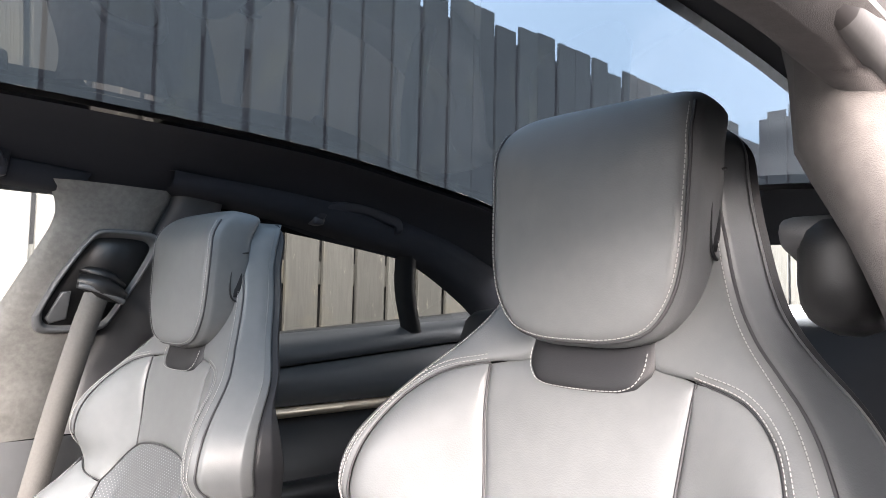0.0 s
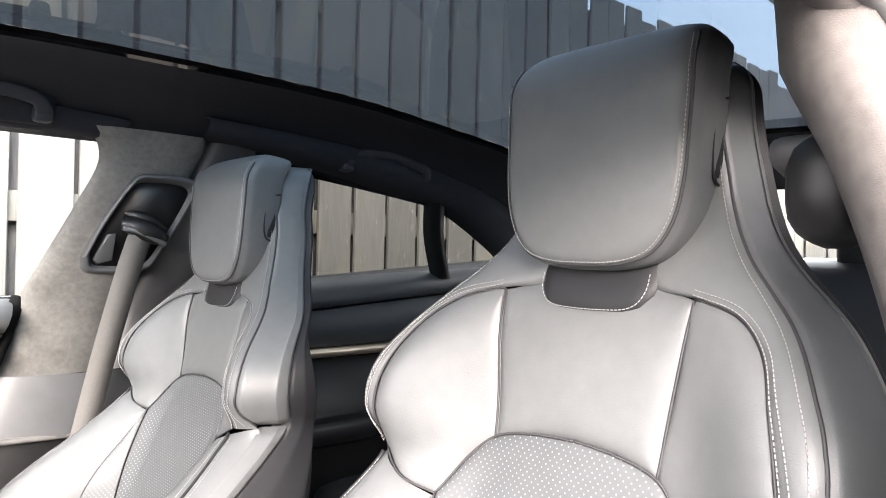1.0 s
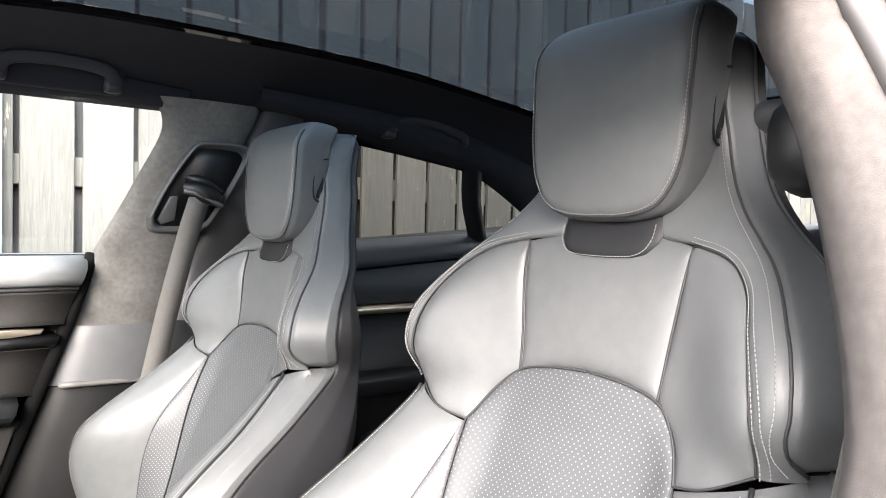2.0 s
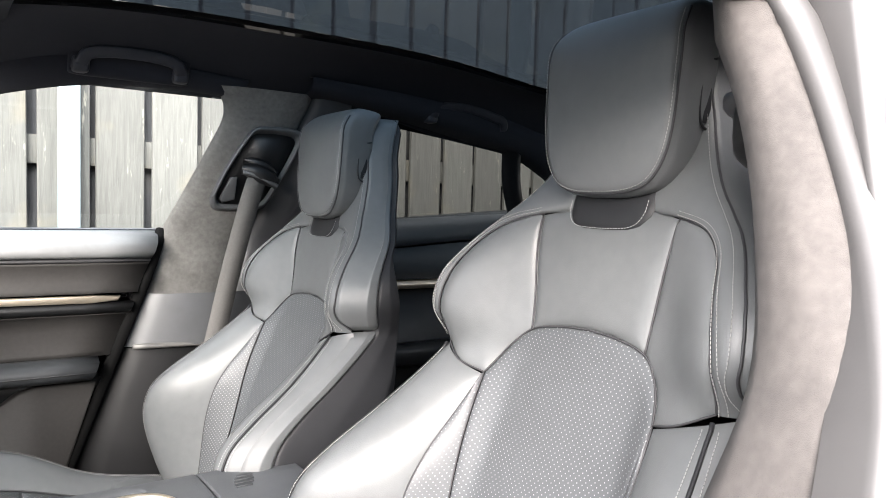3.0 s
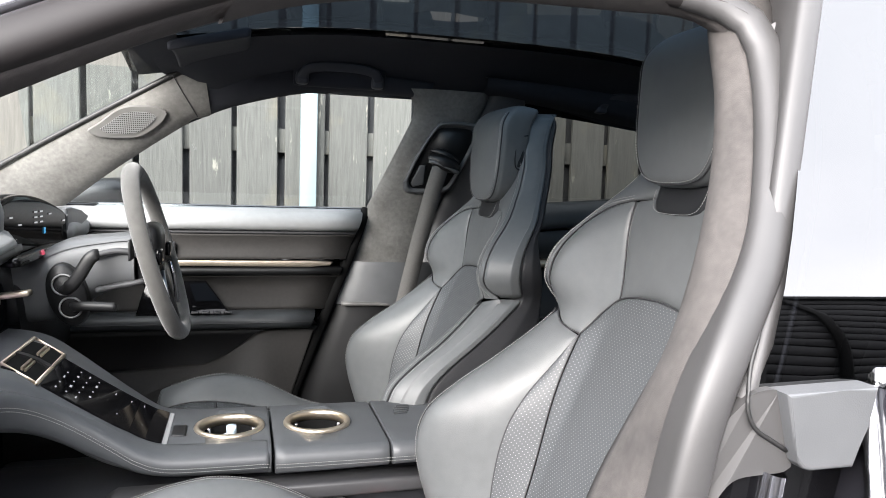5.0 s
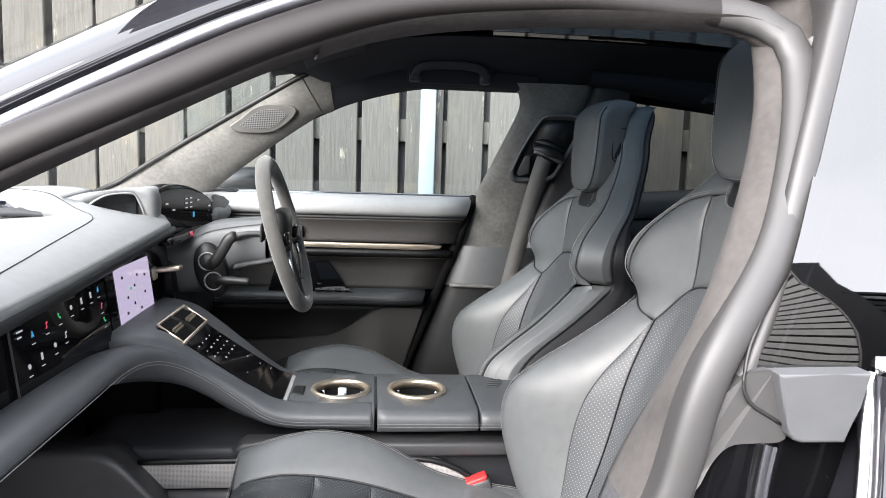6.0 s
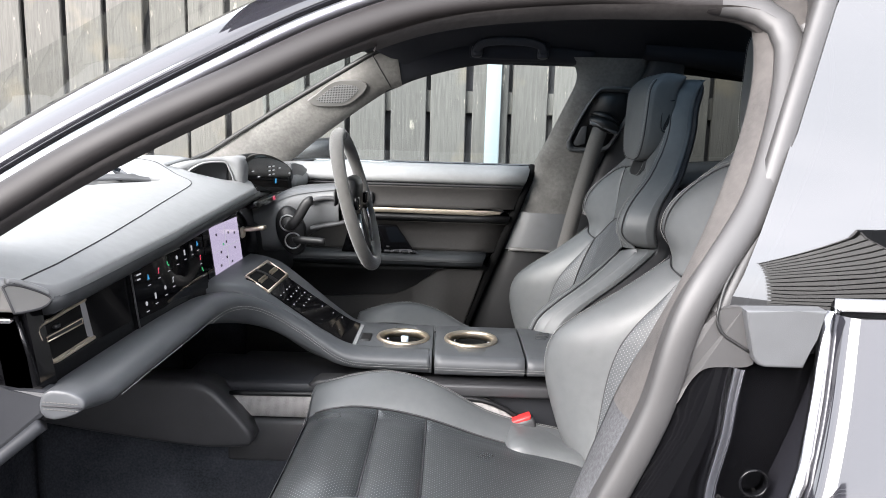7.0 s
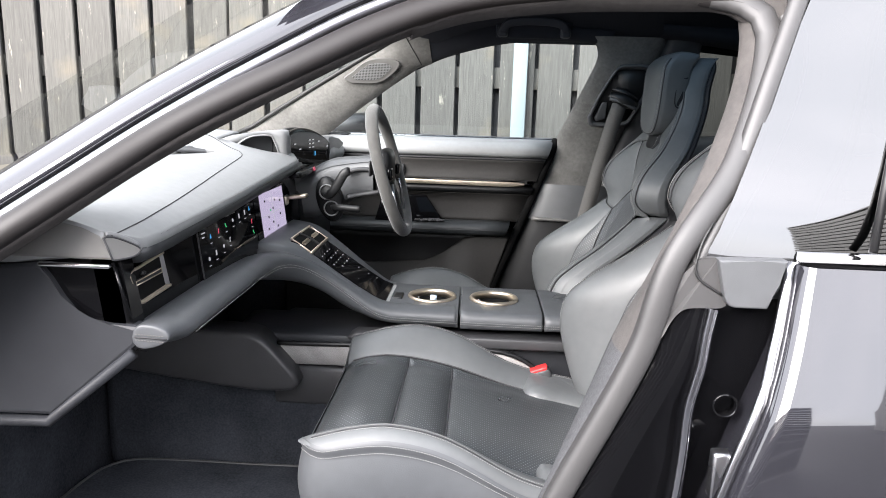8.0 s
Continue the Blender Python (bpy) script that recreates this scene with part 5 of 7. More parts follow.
part("pad_seam", tube([(p[0], p[1], pad_z(p[0], p[1]) + 0.0002) for p in seam_pts], 0.0010, 6), SEAM, dash)
cap_pts = spline([(-0.6729, -0.7081, 0.9184), (-0.6712, -0.7036, 0.9203), (-0.6652, -0.6938, 0.9178), (-0.6576, -0.6831, 0.9117), (-0.6496, -0.6726, 0.9042), (-0.6452, -0.6681, 0.8984), (-0.6453, -0.6711, 0.8941), (-0.6495, -0.6813, 0.8906), (-0.6580, -0.6975, 0.8900), (-0.6631, -0.7073, 0.8907)], 36)
cap_pts = [p + Vector((0.004, -0.004, 0)) for p in cap_pts]
part("end_cap", plate(cap_pts, (-0.02, 0.025, 0), 0.0015, 2), PLASTIC_MID, dash, "rounded grey end cap of the dashboard lip", smooth=False)
part("cap_seam", tube(cap_pts + cap_pts[:1], 0.0014, 6), SEAM, dash, "dark seam round the end cap")
part("cap_roll", tube([p + Vector((-0.004, 0.004, 0.003)) for p in cap_pts[2:20]], 0.0032, 8), PAD, dash, "padded roll over the end cap")
# underside in darker leather, with the lip's shade put into its colour
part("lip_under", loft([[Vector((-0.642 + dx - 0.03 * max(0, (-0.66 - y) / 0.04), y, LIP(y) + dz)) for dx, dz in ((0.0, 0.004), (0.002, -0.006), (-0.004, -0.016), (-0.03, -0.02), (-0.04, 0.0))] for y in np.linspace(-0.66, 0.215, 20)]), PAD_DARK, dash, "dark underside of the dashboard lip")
cut(upper, plate([(-0.943, -0.245, 0.962), (-0.888, -0.175, 0.962), (-0.833, -0.105, 0.962), (-0.788, -0.05, 0.962), (-0.776, -0.023, 0.962), (-0.78, -0.011, 0.962), (-0.808, -0.015, 0.962), (-0.888, -0.045, 0.962), (-0.968, -0.105, 0.962)], (0, 0, 0.2)))
for k in range(5):
    part("defrost_slat", sweep(spline([(-0.943 + 0.004 * k, -0.235 + 0.03 * k, 0.978), (-0.873 + 0.001 * k, -0.130 + 0.018 * k, 0.983), (-0.823, -0.070 + 0.012 * k, 0.983), (-0.790 - 0.008 * k, -0.037 + 0.006 * k, 0.978)], 14), lambda t: [(-0.0055, -0.004), (-0.005, 0.0), (0.005, 0.005), (0.0055, 0.001)], lambda p: (0, 0, 1)), PLASTIC, dash, "curved defroster slat")
part("slat_bed", plate([(-0.943, -0.245, 0.9635), (-0.833, -0.105, 0.9635), (-0.788, -0.05, 0.9635), (-0.776, -0.021, 0.9635), (-0.808, -0.015, 0.9635), (-0.968, -0.105, 0.9635)], (0, 0, -0.004)), PLASTIC_BLACK, dash, "black defroster grille", smooth=False)
part("dash_clock", ring_shape((-0.858, -0.015, 0.986), [(0.014, 0), (0.018, 0.006), (0.022, 0.0), (0.02, -0.03)], 28, (0.5, -0.3, 0.8)), CHROME, dash, "chrome ringed dashboard clock")
part("clock_face", disc((-0.858, -0.015, 0.986), 0.015, 0.004, 24, (0.5, -0.3, 0.8)), SCREEN, dash)


LEDGE_PATH = spline([(-0.587, -0.63, 0.797), (-0.587, -0.50, 0.797), (-0.588, -0.38, 0.796), (-0.592, -0.30, 0.793), (-0.594, -0.24, 0.790), (-0.588, -0.19, 0.787), (-0.574, -0.150, 0.780), (-0.553, -0.121, 0.767), (-0.525, -0.103, 0.748), (-0.49, -0.092, 0.722), (-0.45, -0.088, 0.692), (-0.425, -0.088, 0.674), (-0.40, -0.088, 0.662), (-0.37, -0.088, 0.6565), (-0.30, -0.088, 0.655), (-0.231, -0.088, 0.6545)], 110)


def ledge_frame(i):
    """Place on the ledge's outer edge, the way inwards, and how far it has become the console."""
    p = LEDGE_PATH[i]
    d = LEDGE_PATH[min(i + 1, 110)] - LEDGE_PATH[max(i - 1, 0)]
    inward = Vector((-d.y, d.x, 0)).normalized()
    return p, inward, ss((p.y + 0.30) / 0.17)


def lower_pad():
    """Padded ledge under the black band, flowing down into the console; its passenger end narrows to a squared-off tip."""
    full = [(0.081, -0.007), (0.058, 0.0), (0.025, 0.0), (0.007, -0.008), (0.0, -0.019), (0.007, -0.030), (0.031, -0.038), (0.093, -0.049)]
    tip = [(-0.645, 0.795), (-0.637, 0.805), (-0.612, 0.803), (-0.597, 0.795), (-0.593, 0.787), (-0.599, 0.778), (-0.634, 0.765), (-0.648, 0.776)]
    secs = []
    for y, k in [(-0.7025, 0.90), (-0.7015, 0.96), (-0.699, 1.0)] + [(y, 1.0) for y in np.linspace(-0.69, -0.635, 8)]:
        f = ss((-0.63 - y) / 0.065)
        sec = [(lerp(-0.587 - a[0], b[0], f), lerp(0.797 + a[1], b[1], f)) for a, b in zip(full, tip)]
        secs.append([Vector((-0.618 + (a + 0.618) * k, y, 0.786 + (b - 0.786) * k)) for a, b in sec])
    for i in range(111):
        p, inward, f = ledge_frame(i)
        h = lerp(0.058, 0.038, ss((p.x + 0.50) / 0.12))
        flat = [(0.058, 0.0015), (0.04, 0.002), (0.018, 0.0), (0.006, -0.005), (0.0, -0.014), (0.001, -0.6 * h), (0.004, -h), (0.05, -h - 0.002)]
        secs.append([p + inward * lerp(a[0], b[0], f) + Vector((0, 0, lerp(a[1], b[1], f))) for a, b in zip(full, flat)])
    return loft(secs)


def ledge_line(dz, i0=0, i1=110):
    out = []
    for i in range(i0, i1 + 1):
        p, inward, f = ledge_frame(i)
        out.append(p + inward * lerp(0.0008, -0.0008, f) + Vector((0, 0, lerp(dz - 0.004, dz, f))))
    return out


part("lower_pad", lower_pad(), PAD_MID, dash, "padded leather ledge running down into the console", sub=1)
part("ledge_end_seam", tube([(-0.641, -0.7035, 0.7865), (-0.62, -0.7035, 0.786), (-0.598, -0.7035, 0.7845)], 0.0012, 5), SEAM, dash)
part("ledge_end_stitching", merged([stitches([(lerp(-0.640, -0.599, f), -0.7035, lerp(0.7865, 0.7845, f) + dz) for f in np.linspace(0, 1, 8)]) for dz in (-0.004, 0.004)]), PLASTIC_MID, dash, "grey double stitching on the ledge's end", smooth=False)
part("ledge_stitching", merged([stitches(ledge_line(-0.020)), stitches(ledge_line(-0.025, 44))]), STITCH, dash, "pale double stitching along the ledge", smooth=False)


def slant(y0, y1, z0, z1, off=0.0, th=0.01):
    """A panel on the slanting black band: x follows the height."""
    f = lambda z: -0.652 - 0.13 * (z - 0.79) + off
    return plate([(f(z0), y0, z0), (f(z0), y1, z0), (f(z1), y1, z1), (f(z1), y0, z1)], (-th, 0, 0), 0)


part("glass_band", slant(-0.69, 0.25, 0.77, 0.893, -0.004, 0.03), GLOSS_BLACK, dash, "gloss black dashboard band", smooth=False)
part("dash_core", box((-0.90, 0.02, 0.82), (0.42, 1.36, 0.20), 0.02), PLASTIC, dash)
pdisp = part("passenger_display", slant(-0.425, -0.118, 0.787, 0.883), SCREEN, dash, "black passenger touchscreen with small icons", smooth=False)
mdisp = part("map_display", slant(-0.112, 0.215, 0.787, 0.905), SCREEN, dash, "central touchscreen showing a pale map", smooth=False)
part("map_picture", slant(-0.075, 0.105, 0.792, 0.892, 0.0012, 0.001), MAP_GLOW, mdisp, "pale lilac map", smooth=False)
random.seed(11)
for y, z in ((-0.045, 0.872), (0.03, 0.866), (-0.01, 0.848), (-0.03, 0.835), (0.01, 0.85), (0.07, 0.86), (-0.04, 0.81), (0.03, 0.806), (0.06, 0.83), (0.0, 0.82)):
    part("map_marker", slant(y, y + 0.006, z, z + 0.0045, 0.002, 0.0008), ICON_GREEN if y == -0.01 else SCREEN, mdisp, smooth=False)
part("map_road", slant(0.012, 0.0132, 0.80, 0.885, 0.0018, 0.0006), ICON_WHITE, mdisp, smooth=False)
part("map_road", slant(-0.07, 0.10, 0.842, 0.8428, 0.0018, 0.0006), ICON_WHITE, mdisp, smooth=False)
def badge(shape, y, z, material, k=0.0045):
    """A small flat sign on the passenger display."""
    outlines = {
        "arrow": [(-1, -1.2), (0, -0.6), (1, -1.2), (0, 1.4)],
        "note": [(-1, -1.2), (-0.2, -1.2), (-0.2, 0.8), (1, 1.2), (1, 0.5), (0.2, 0.3), (0.2, -1.2), (-0.2, -1.5), (-1, -1.5)],
        "phone": [(-1, 1.2), (-0.4, 1.3), (-0.2, 0.5), (-0.5, 0.2), (0.3, -0.6), (0.7, -0.4), (1.2, -0.8), (0.9, -1.3), (0.2, -1.2), (-0.9, 0.0)],
        "card": [(-0.7, -1.4), (0.7, -1.4), (0.7, 1.4), (-0.7, 1.4)],
        "round": [(math.cos(a), math.sin(a)) for a in [2 * math.pi * q / 14 for q in range(14)]],
    }
    f = lambda h: -0.652 - 0.13 * (h - 0.79) + 0.0009
    part("icon", plate([(f(z + b * 0.72 * k), y + a * 0.72 * k, z + b * 0.72 * k) for a, b in outlines[shape]], (-0.0008, 0, 0)), material, pdisp, smooth=False)
    part("icon_caption", slant(y - 0.0045, y + 0.0045, z - 0.0125, z - 0.0116, 0.0009, 0.0008), ICON_WHITE, pdisp, smooth=False)


for y, z, m, shape in ((-0.37, 0.858, ICON_BLUE, "arrow"), (-0.33, 0.861, ICON_RED, "note"), (-0.29, 0.864, ICON_GREEN, "phone"), (-0.25, 0.867, ICON_WHITE, "round"), (-0.213, 0.869, ICON_WHITE, "card"), (-0.178, 0.871, ICON_WHITE, "card"), (-0.148, 0.874, ICON_BLUE, "arrow"), (-0.143, 0.848, ICON_RED, "note"), (-0.139, 0.825, ICON_GREEN, "phone"), (-0.39, 0.822, ICON_WHITE, "round"), (-0.355, 0.826, ICON_WHITE, "card"), (-0.315, 0.83, ICON_WHITE, "round"), (-0.28, 0.836, ICON_WHITE, "note")):
    badge(shape, y, z, m)
part("status_bar", slant(-0.41, -0.395, 0.868, 0.870, 0.002, 0.0008), ICON_WHITE, pdisp, smooth=False)
part("status_bar", slant(-0.41, -0.40, 0.861, 0.863, 0.002, 0.0008), ICON_WHITE, pdisp, smooth=False)
part("banner", slant(-0.335, -0.235, 0.8795, 0.8815, 0.002, 0.0008), PLASTIC_MID, pdisp, smooth=False)
part("display_edge", slant(-0.428, -0.426, 0.785, 0.886, 0.002, 0.002), PLASTIC, dash, smooth=False)


def air_vent():
    """Outlet with a champagne frame, broad at its foot and inner side, and one framed vane."""
    f = lambda z, off=0.003: -0.652 - 0.13 * (z - 0.79) + off
    at = lambda y, z, off=0.003: Vector((f(z, off), y, z))
    edge = spline([tuple(at(y, z)) for y, z in ((-0.5646, 0.8704), (-0.60, 0.8688), (-0.645, 0.8662), (-0.668, 0.8648), (-0.6735, 0.860), (-0.671, 0.850), (-0.663, 0.830), (-0.6575, 0.821), (-0.650, 0.8183), (-0.61, 0.8188), (-0.5587, 0.8199))], 50)
    v = part("air_vent", tube(edge, 0.0024, 8), GOLD, dash, "champagne framed air vent")
    part("recess", plate([p + Vector((-0.002, 0, 0)) for p in edge], (-0.002, 0, 0)), VOID, v, "dark outlet", smooth=False)
    part("side_band", plate([at(-0.5646, 0.8704), at(-0.5587, 0.8199), at(-0.577, 0.8262, 0.0), at(-0.579, 0.8677, 0.0)], (-0.003, 0, 0), 0.0008), ALU, v, "satin grey inner side of the frame", smooth=False)
    part("foot_band", plate([at(-0.5587, 0.8199), at(-0.654, 0.8183), at(-0.656, 0.8235, -0.001), at(-0.577, 0.8265, -0.001)], (-0.003, 0, 0), 0.0008), GOLD, v, "broad champagne foot of the frame", smooth=False)
    loop = [at(-0.663, 0.8455, 0.006), at(-0.584, 0.8455, 0.006), at(-0.584, 0.8515, 0.006), at(-0.663, 0.8505, 0.006)]
    vane = part("vane", plate(loop, (-0.008, 0, 0), 0.001), PLASTIC_BLACK, v, "black vent vane", smooth=False)
    part("vane_edge", tube(loop + loop[:2], 0.0009, 6), GOLD, vane, "thin champagne edge")
    part("vane_knob", box((f(0.858) + 0.004, -0.642, 0.858), (0.006, 0.010, 0.005), 0.002), PLASTIC_BLACK, v)


air_vent()
# end of the dashboard towards the open door
part("side_cap", plate([(-1.0, -0.70, 0.86), (-0.767, -0.70, 0.882), (-0.751, -0.70, 0.86), (-0.737, -0.70, 0.836), (-0.722, -0.70, 0.816), (-0.704, -0.70, 0.805), (-0.675, -0.70, 0.8005), (-0.634, -0.70, 0.800), (-0.642, -0.70, 0.772), (-0.763, -0.70, 0.668), (-1.0, -0.70, 0.664)], (0, 0.03, 0), 0.006), SIDE_PLASTIC, dash, "dark grey plastic dashboard end", smooth=False)
part("side_rim", tube([(-0.645, -0.70, 0.763), (-0.768, -0.70, 0.660), (-1.0, -0.70, 0.655)], 0.008, 8), SIDE_PLASTIC, dash)
part("side_gloss", plate([(-0.79, -0.69, 0.888), (-0.66, -0.69, 0.888), (-0.646, -0.69, 0.79), (-0.79, -0.69, 0.79)], (0, 0.03, 0), 0), GLOSS_BLACK, dash, smooth=False)
part("side_chrome", box((-0.716, -0.70, 0.880), (0.096, 0.010, 0.006), 0.002), CHROME, dash, "thin chrome strip")
part("side_pin", tube([(-0.668, -0.695, 0.884), (-0.648, -0.695, 0.806)], 0.0025, 6), GLOSS_BLACK, dash)
part("side_upper", plate([(-0.86, -0.705, 0.889), (-0.663, -0.705, 0.889), (-0.676, -0.703, 0.923), (-0.70, -0.703, 0.930), (-0.731, -0.703, 0.937), (-0.80, -0.703, 0.955), (-0.86, -0.703, 0.96)], (0, 0.03, 0), 0.004), PLASTIC_MID, dash, "grey plastic corner", smooth=False)
# right-hand part, ahead of the driver
part("driver_pad", soft_box((-0.90, 0.46, 0.915), (0.40, 0.56, 0.09), 0.035, 6), PAD, dash, "leather dashboard top before the wheel")
part("right_pad", soft_box((-0.70, 0.62, 0.935), (0.16, 0.18, 0.045), 0.02, 5), PAD, dash)
part("under_panel", soft_box((-0.74, 0.45, 0.76), (0.16, 0.5, 0.2), 0.03, 5), PLASTIC_BLACK, dash, "black panel under the instruments")
# arched hood over a hollow beside the instruments
brow = spline([(-0.830, 0.055, 0.978), (-0.785, 0.085, 1.004), (-0.745, 0.112, 1.013), (-0.705, 0.140, 1.017), (-0.678, 0.152, 1.019), (-0.667, 0.157, 1.014), (-0.663, 0.162, 0.996), (-0.664, 0.170, 0.965), (-0.664, 0.176, 0.938)], 40)
inner = spline([(-0.762, 0.099, 0.985), (-0.752, 0.102, 0.994), (-0.738, 0.113, 1.003), (-0.722, 0.130, 1.0065), (-0.704, 0.143, 1.0065), (-0.697, 0.149, 1.003), (-0.693, 0.153, 0.990), (-0.686, 0.160, 0.962), (-0.682, 0.166, 0.938)], 40)
hood = part("display_hood", loft([[a, lerp(a, b, 0.5) + Vector((0.001, -0.001, 0.0)), b, b + Vector((-0.012, 0.09, 0)), lerp(a, b, 0.5) + Vector((-0.012, 0.12, 0)), a + Vector((-0.012, 0.12, -0.002))] for a, b in zip(brow, inner)]), PAD, dash, "leather hood arching up beside the instruments")
part("recess_frame", tube([lerp(b, a, 0.06) + Vector((0.0005, -0.001, 0)) for a, b in zip(brow, inner)], 0.0022, 6), FRAME_GREY, hood, "satin silver recess edge")
# wall of the hollow in darker leather than the hood: its shade is painted
part("hood_recess", plate([(-0.84, 0.135, 0.93), (-0.80, 0.135, 1.0), (-0.76, 0.15, 1.012), (-0.705, 0.19, 1.012), (-0.68, 0.20, 1.005), (-0.68, 0.20, 0.93)], (-0.002, 0.006, 0), 0), PAD_MID, hood, "wall of the hood's hollow, shade put into its colour", smooth=False)
lever = part("selector", soft_box((-0.668, 0.135, 0.853), (0.024, 0.03, 0.026), 0.006, 4), CREAM, dash, "cream drive selector block")
part("lever_tip", soft_box((-0.635, 0.14, 0.862), (0.05, 0.026, 0.010), 0.004, 4, lambda p: (p.x, p.y, p.z + 0.12 * p.x)), GOLD, lever, "champagne lever")
# ---- instrument display ----
part("display_wing", plate([(lerp(-0.640, -0.615, (y - 0.5) / 0.16), y, z) for y, z in ((0.53, 0.937), (0.53, 0.985), (0.56, 0.987), (0.61, 0.978), (0.65, 0.966), (0.655, 0.961), (0.64, 0.953), (0.59, 0.942))], (-0.03, 0, 0), 0.004, 3), PAD_MID, dash, "leather wing beside the instruments", smooth=False)
cluster = thing("instrument_display", (-0.66, 0.33, 0.93), "curved black glass instrument display with pale figures", "display")


def clus(s, z, off=0.0):
    """A place on the display: s from its passenger side to its door side."""
    f = (s + 1) / 2
    return Vector((lerp(-0.672, -0.635, f) + off, lerp(0.18, 0.556, f) - 0.1 * off, z))


egg = spline([clus(s, z, -0.018) for s, z in ((-1.0, 0.952), (-1.0, 0.976), (-0.975, 0.996), (-0.82, 1.012), (-0.41, 1.020), (0.05, 1.013), (0.54, 0.994), (0.86, 0.974), (1.0, 0.950), (0.995, 0.927), (0.80, 0.914), (0.15, 0.918), (-0.53, 0.931), (-0.88, 0.941), (-1.0, 0.952))], 72)
part("screen", puff(egg[:-1], (0.018, -0.0018, 0), 0.004), DISPLAY_GLASS, cluster, "curved black glass screen")
part("screen_back", puff([p + (p - clus(0, 0.965, -0.018)) * 0.012 for p in egg[:-1]], (-0.02, 0.002, 0), 0.008), PLASTIC_BLACK, cluster, "black screen back")
random.seed(5)
for s0, z in ((-0.1, 0.985), (-0.1, 0.975), (-0.1, 0.965), (0.05, 0.985), (0.05, 0.975), (0.05, 0.965), (0.3, 0.978), (0.75, 0.985), (0.72, 0.96), (-0.7, 0.98), (-0.5, 0.965), (0.85, 0.97)):
    a, b = clus(s0, z, 0.002), clus(s0 + 0.07, z, 0.002)
    part("readout", plate([a, b, b + Vector((0, 0, 0.003)), a + Vector((0, 0, 0.003))], (-0.0008, 0, 0)), ICON_WHITE, cluster, smooth=False)
a = clus(0.15, 0.942, 0.002)
part("readout", plate([a, a + Vector((0, 0.012, 0)), a + Vector((0, 0.012, 0.012)), a + Vector((0, 0, 0.012))], (-0.0008, 0, 0)), ICON_BLUE, cluster, smooth=False)
strip = part("switch_strip", soft_box((-0.645, 0.30, 0.912), (0.03, 0.30, 0.018), 0.007, 4), GLOSS_BLACK, cluster)
part("hazard_light", disc((-0.630, 0.30, 0.915), 0.005, 0.006, 16, (1, 0, 0.3)), ICON_RED, strip, "red hazard button light")

# ---- steering wheel and column ----
wheel = thing("steering_wheel", (-0.44, 0.38, 0.91), "grey suede rimmed three-spoke steering wheel", "steering wheel")
WA = math.atan2(0.096, 0.345)


def wheel_at(r, a, out=0.0, side=0.0):
    c = Vector((-0.439, 0.38, 0.909))
    up = Vector((-math.sin(WA), 0, math.cos(WA)))
    ax = Vector((math.cos(WA), 0, math.sin(WA)))
    return c + r * (math.cos(a) * up + math.sin(a) * Vector((0, 1, 0))) + out * ax + side * Vector((0, 1, 0))


part("rim", tube([wheel_at(0.167, 2 * math.pi * k / 72) for k in range(73)], lambda t: 0.0166 + 0.0012 * math.cos(4 * math.pi * t), 14), SUEDE_WHEEL, wheel, "grey suede rim")
part("rim_marker", tube([wheel_at(0.167, a) for a in np.linspace(-0.07, 0.07, 6)], 0.0172, 14), PLASTIC, wheel)
for a0 in (math.pi / 2 + 0.12, -math.pi / 2 - 0.12, math.pi):
    part("spoke", loft([[wheel_at(r, a0 + w / max(r, 0.02), o) for w, o in ((-h, -0.012), (h, -0.012), (h * 0.9, 0.004), (-h * 0.9, 0.004))] for r, h in ((0.035, 0.02), (0.08, 0.02), (0.12, 0.016), (0.155, 0.018))]), PLASTIC_BLACK, wheel, "black spoke")
part("hub", soft_box(wheel_at(0.0, 0, -0.012), (0.045, 0.12, 0.125), 0.022, 6), PLASTIC_BLACK, wheel, "black wheel centre")
for sg in (1, -1):
    part("switch_pad", soft_box(wheel_at(0.085, sg * (math.pi / 2 + 0.05), 0.012), (0.012, 0.04, 0.03), 0.005, 4), GLOSS_BLACK, wheel)
    part("spoke_trim", tube([wheel_at(0.08, sg * 2.0, 0.008), wheel_at(0.11, sg * 2.2, 0.006), wheel_at(0.14, sg * 2.6, 0.0)], 0.004, 6), ALU, wheel, "satin silver spoke trim")
    part("shift_paddle", soft_box(wheel_at(0.11, sg * 1.35, -0.03), (0.006, 0.05, 0.04), 0.003, 3), PLASTIC_BLACK, wheel)

column = thing("steering_column", (-0.58, 0.37, 0.86), "dark plastic steering column with two stalks", "steering column")


def shroud(u, v):
    x = lerp(-0.73, -0.475, v)
    a = 2 * math.pi * u
    hy, hz = lerp(0.085, 0.06, ss(v * 1.1)), lerp(0.052, 0.05, ss((v - 0.35) / 0.6)) + 0.022 * math.exp(-((v - 0.5) / 0.22) ** 2)
    zc = lerp(0.812, 0.895, ss(0.15 + 0.85 * v)) - 0.006 * math.exp(-((v - 0.5) / 0.22) ** 2)
    c, s = math.cos(a), math.sin(a)
    p = 0.55
    return (x, 0.375 + hy * math.copysign(abs(c) ** p, c), zc + hz * math.copysign(abs(s) ** p, s))


part("shroud", grid(shroud, 40, 14, True), FRAME_DARK, column, "dark grey plastic column cover")
part("top_cover", grid(lambda u, v: Vector(shroud(lerp(0.10, 0.40, u), lerp(0.02, 1, v))) + Vector((0, 0, 0.004)), 24, 14), FRAME_DARK, column, "grey upper column cover")
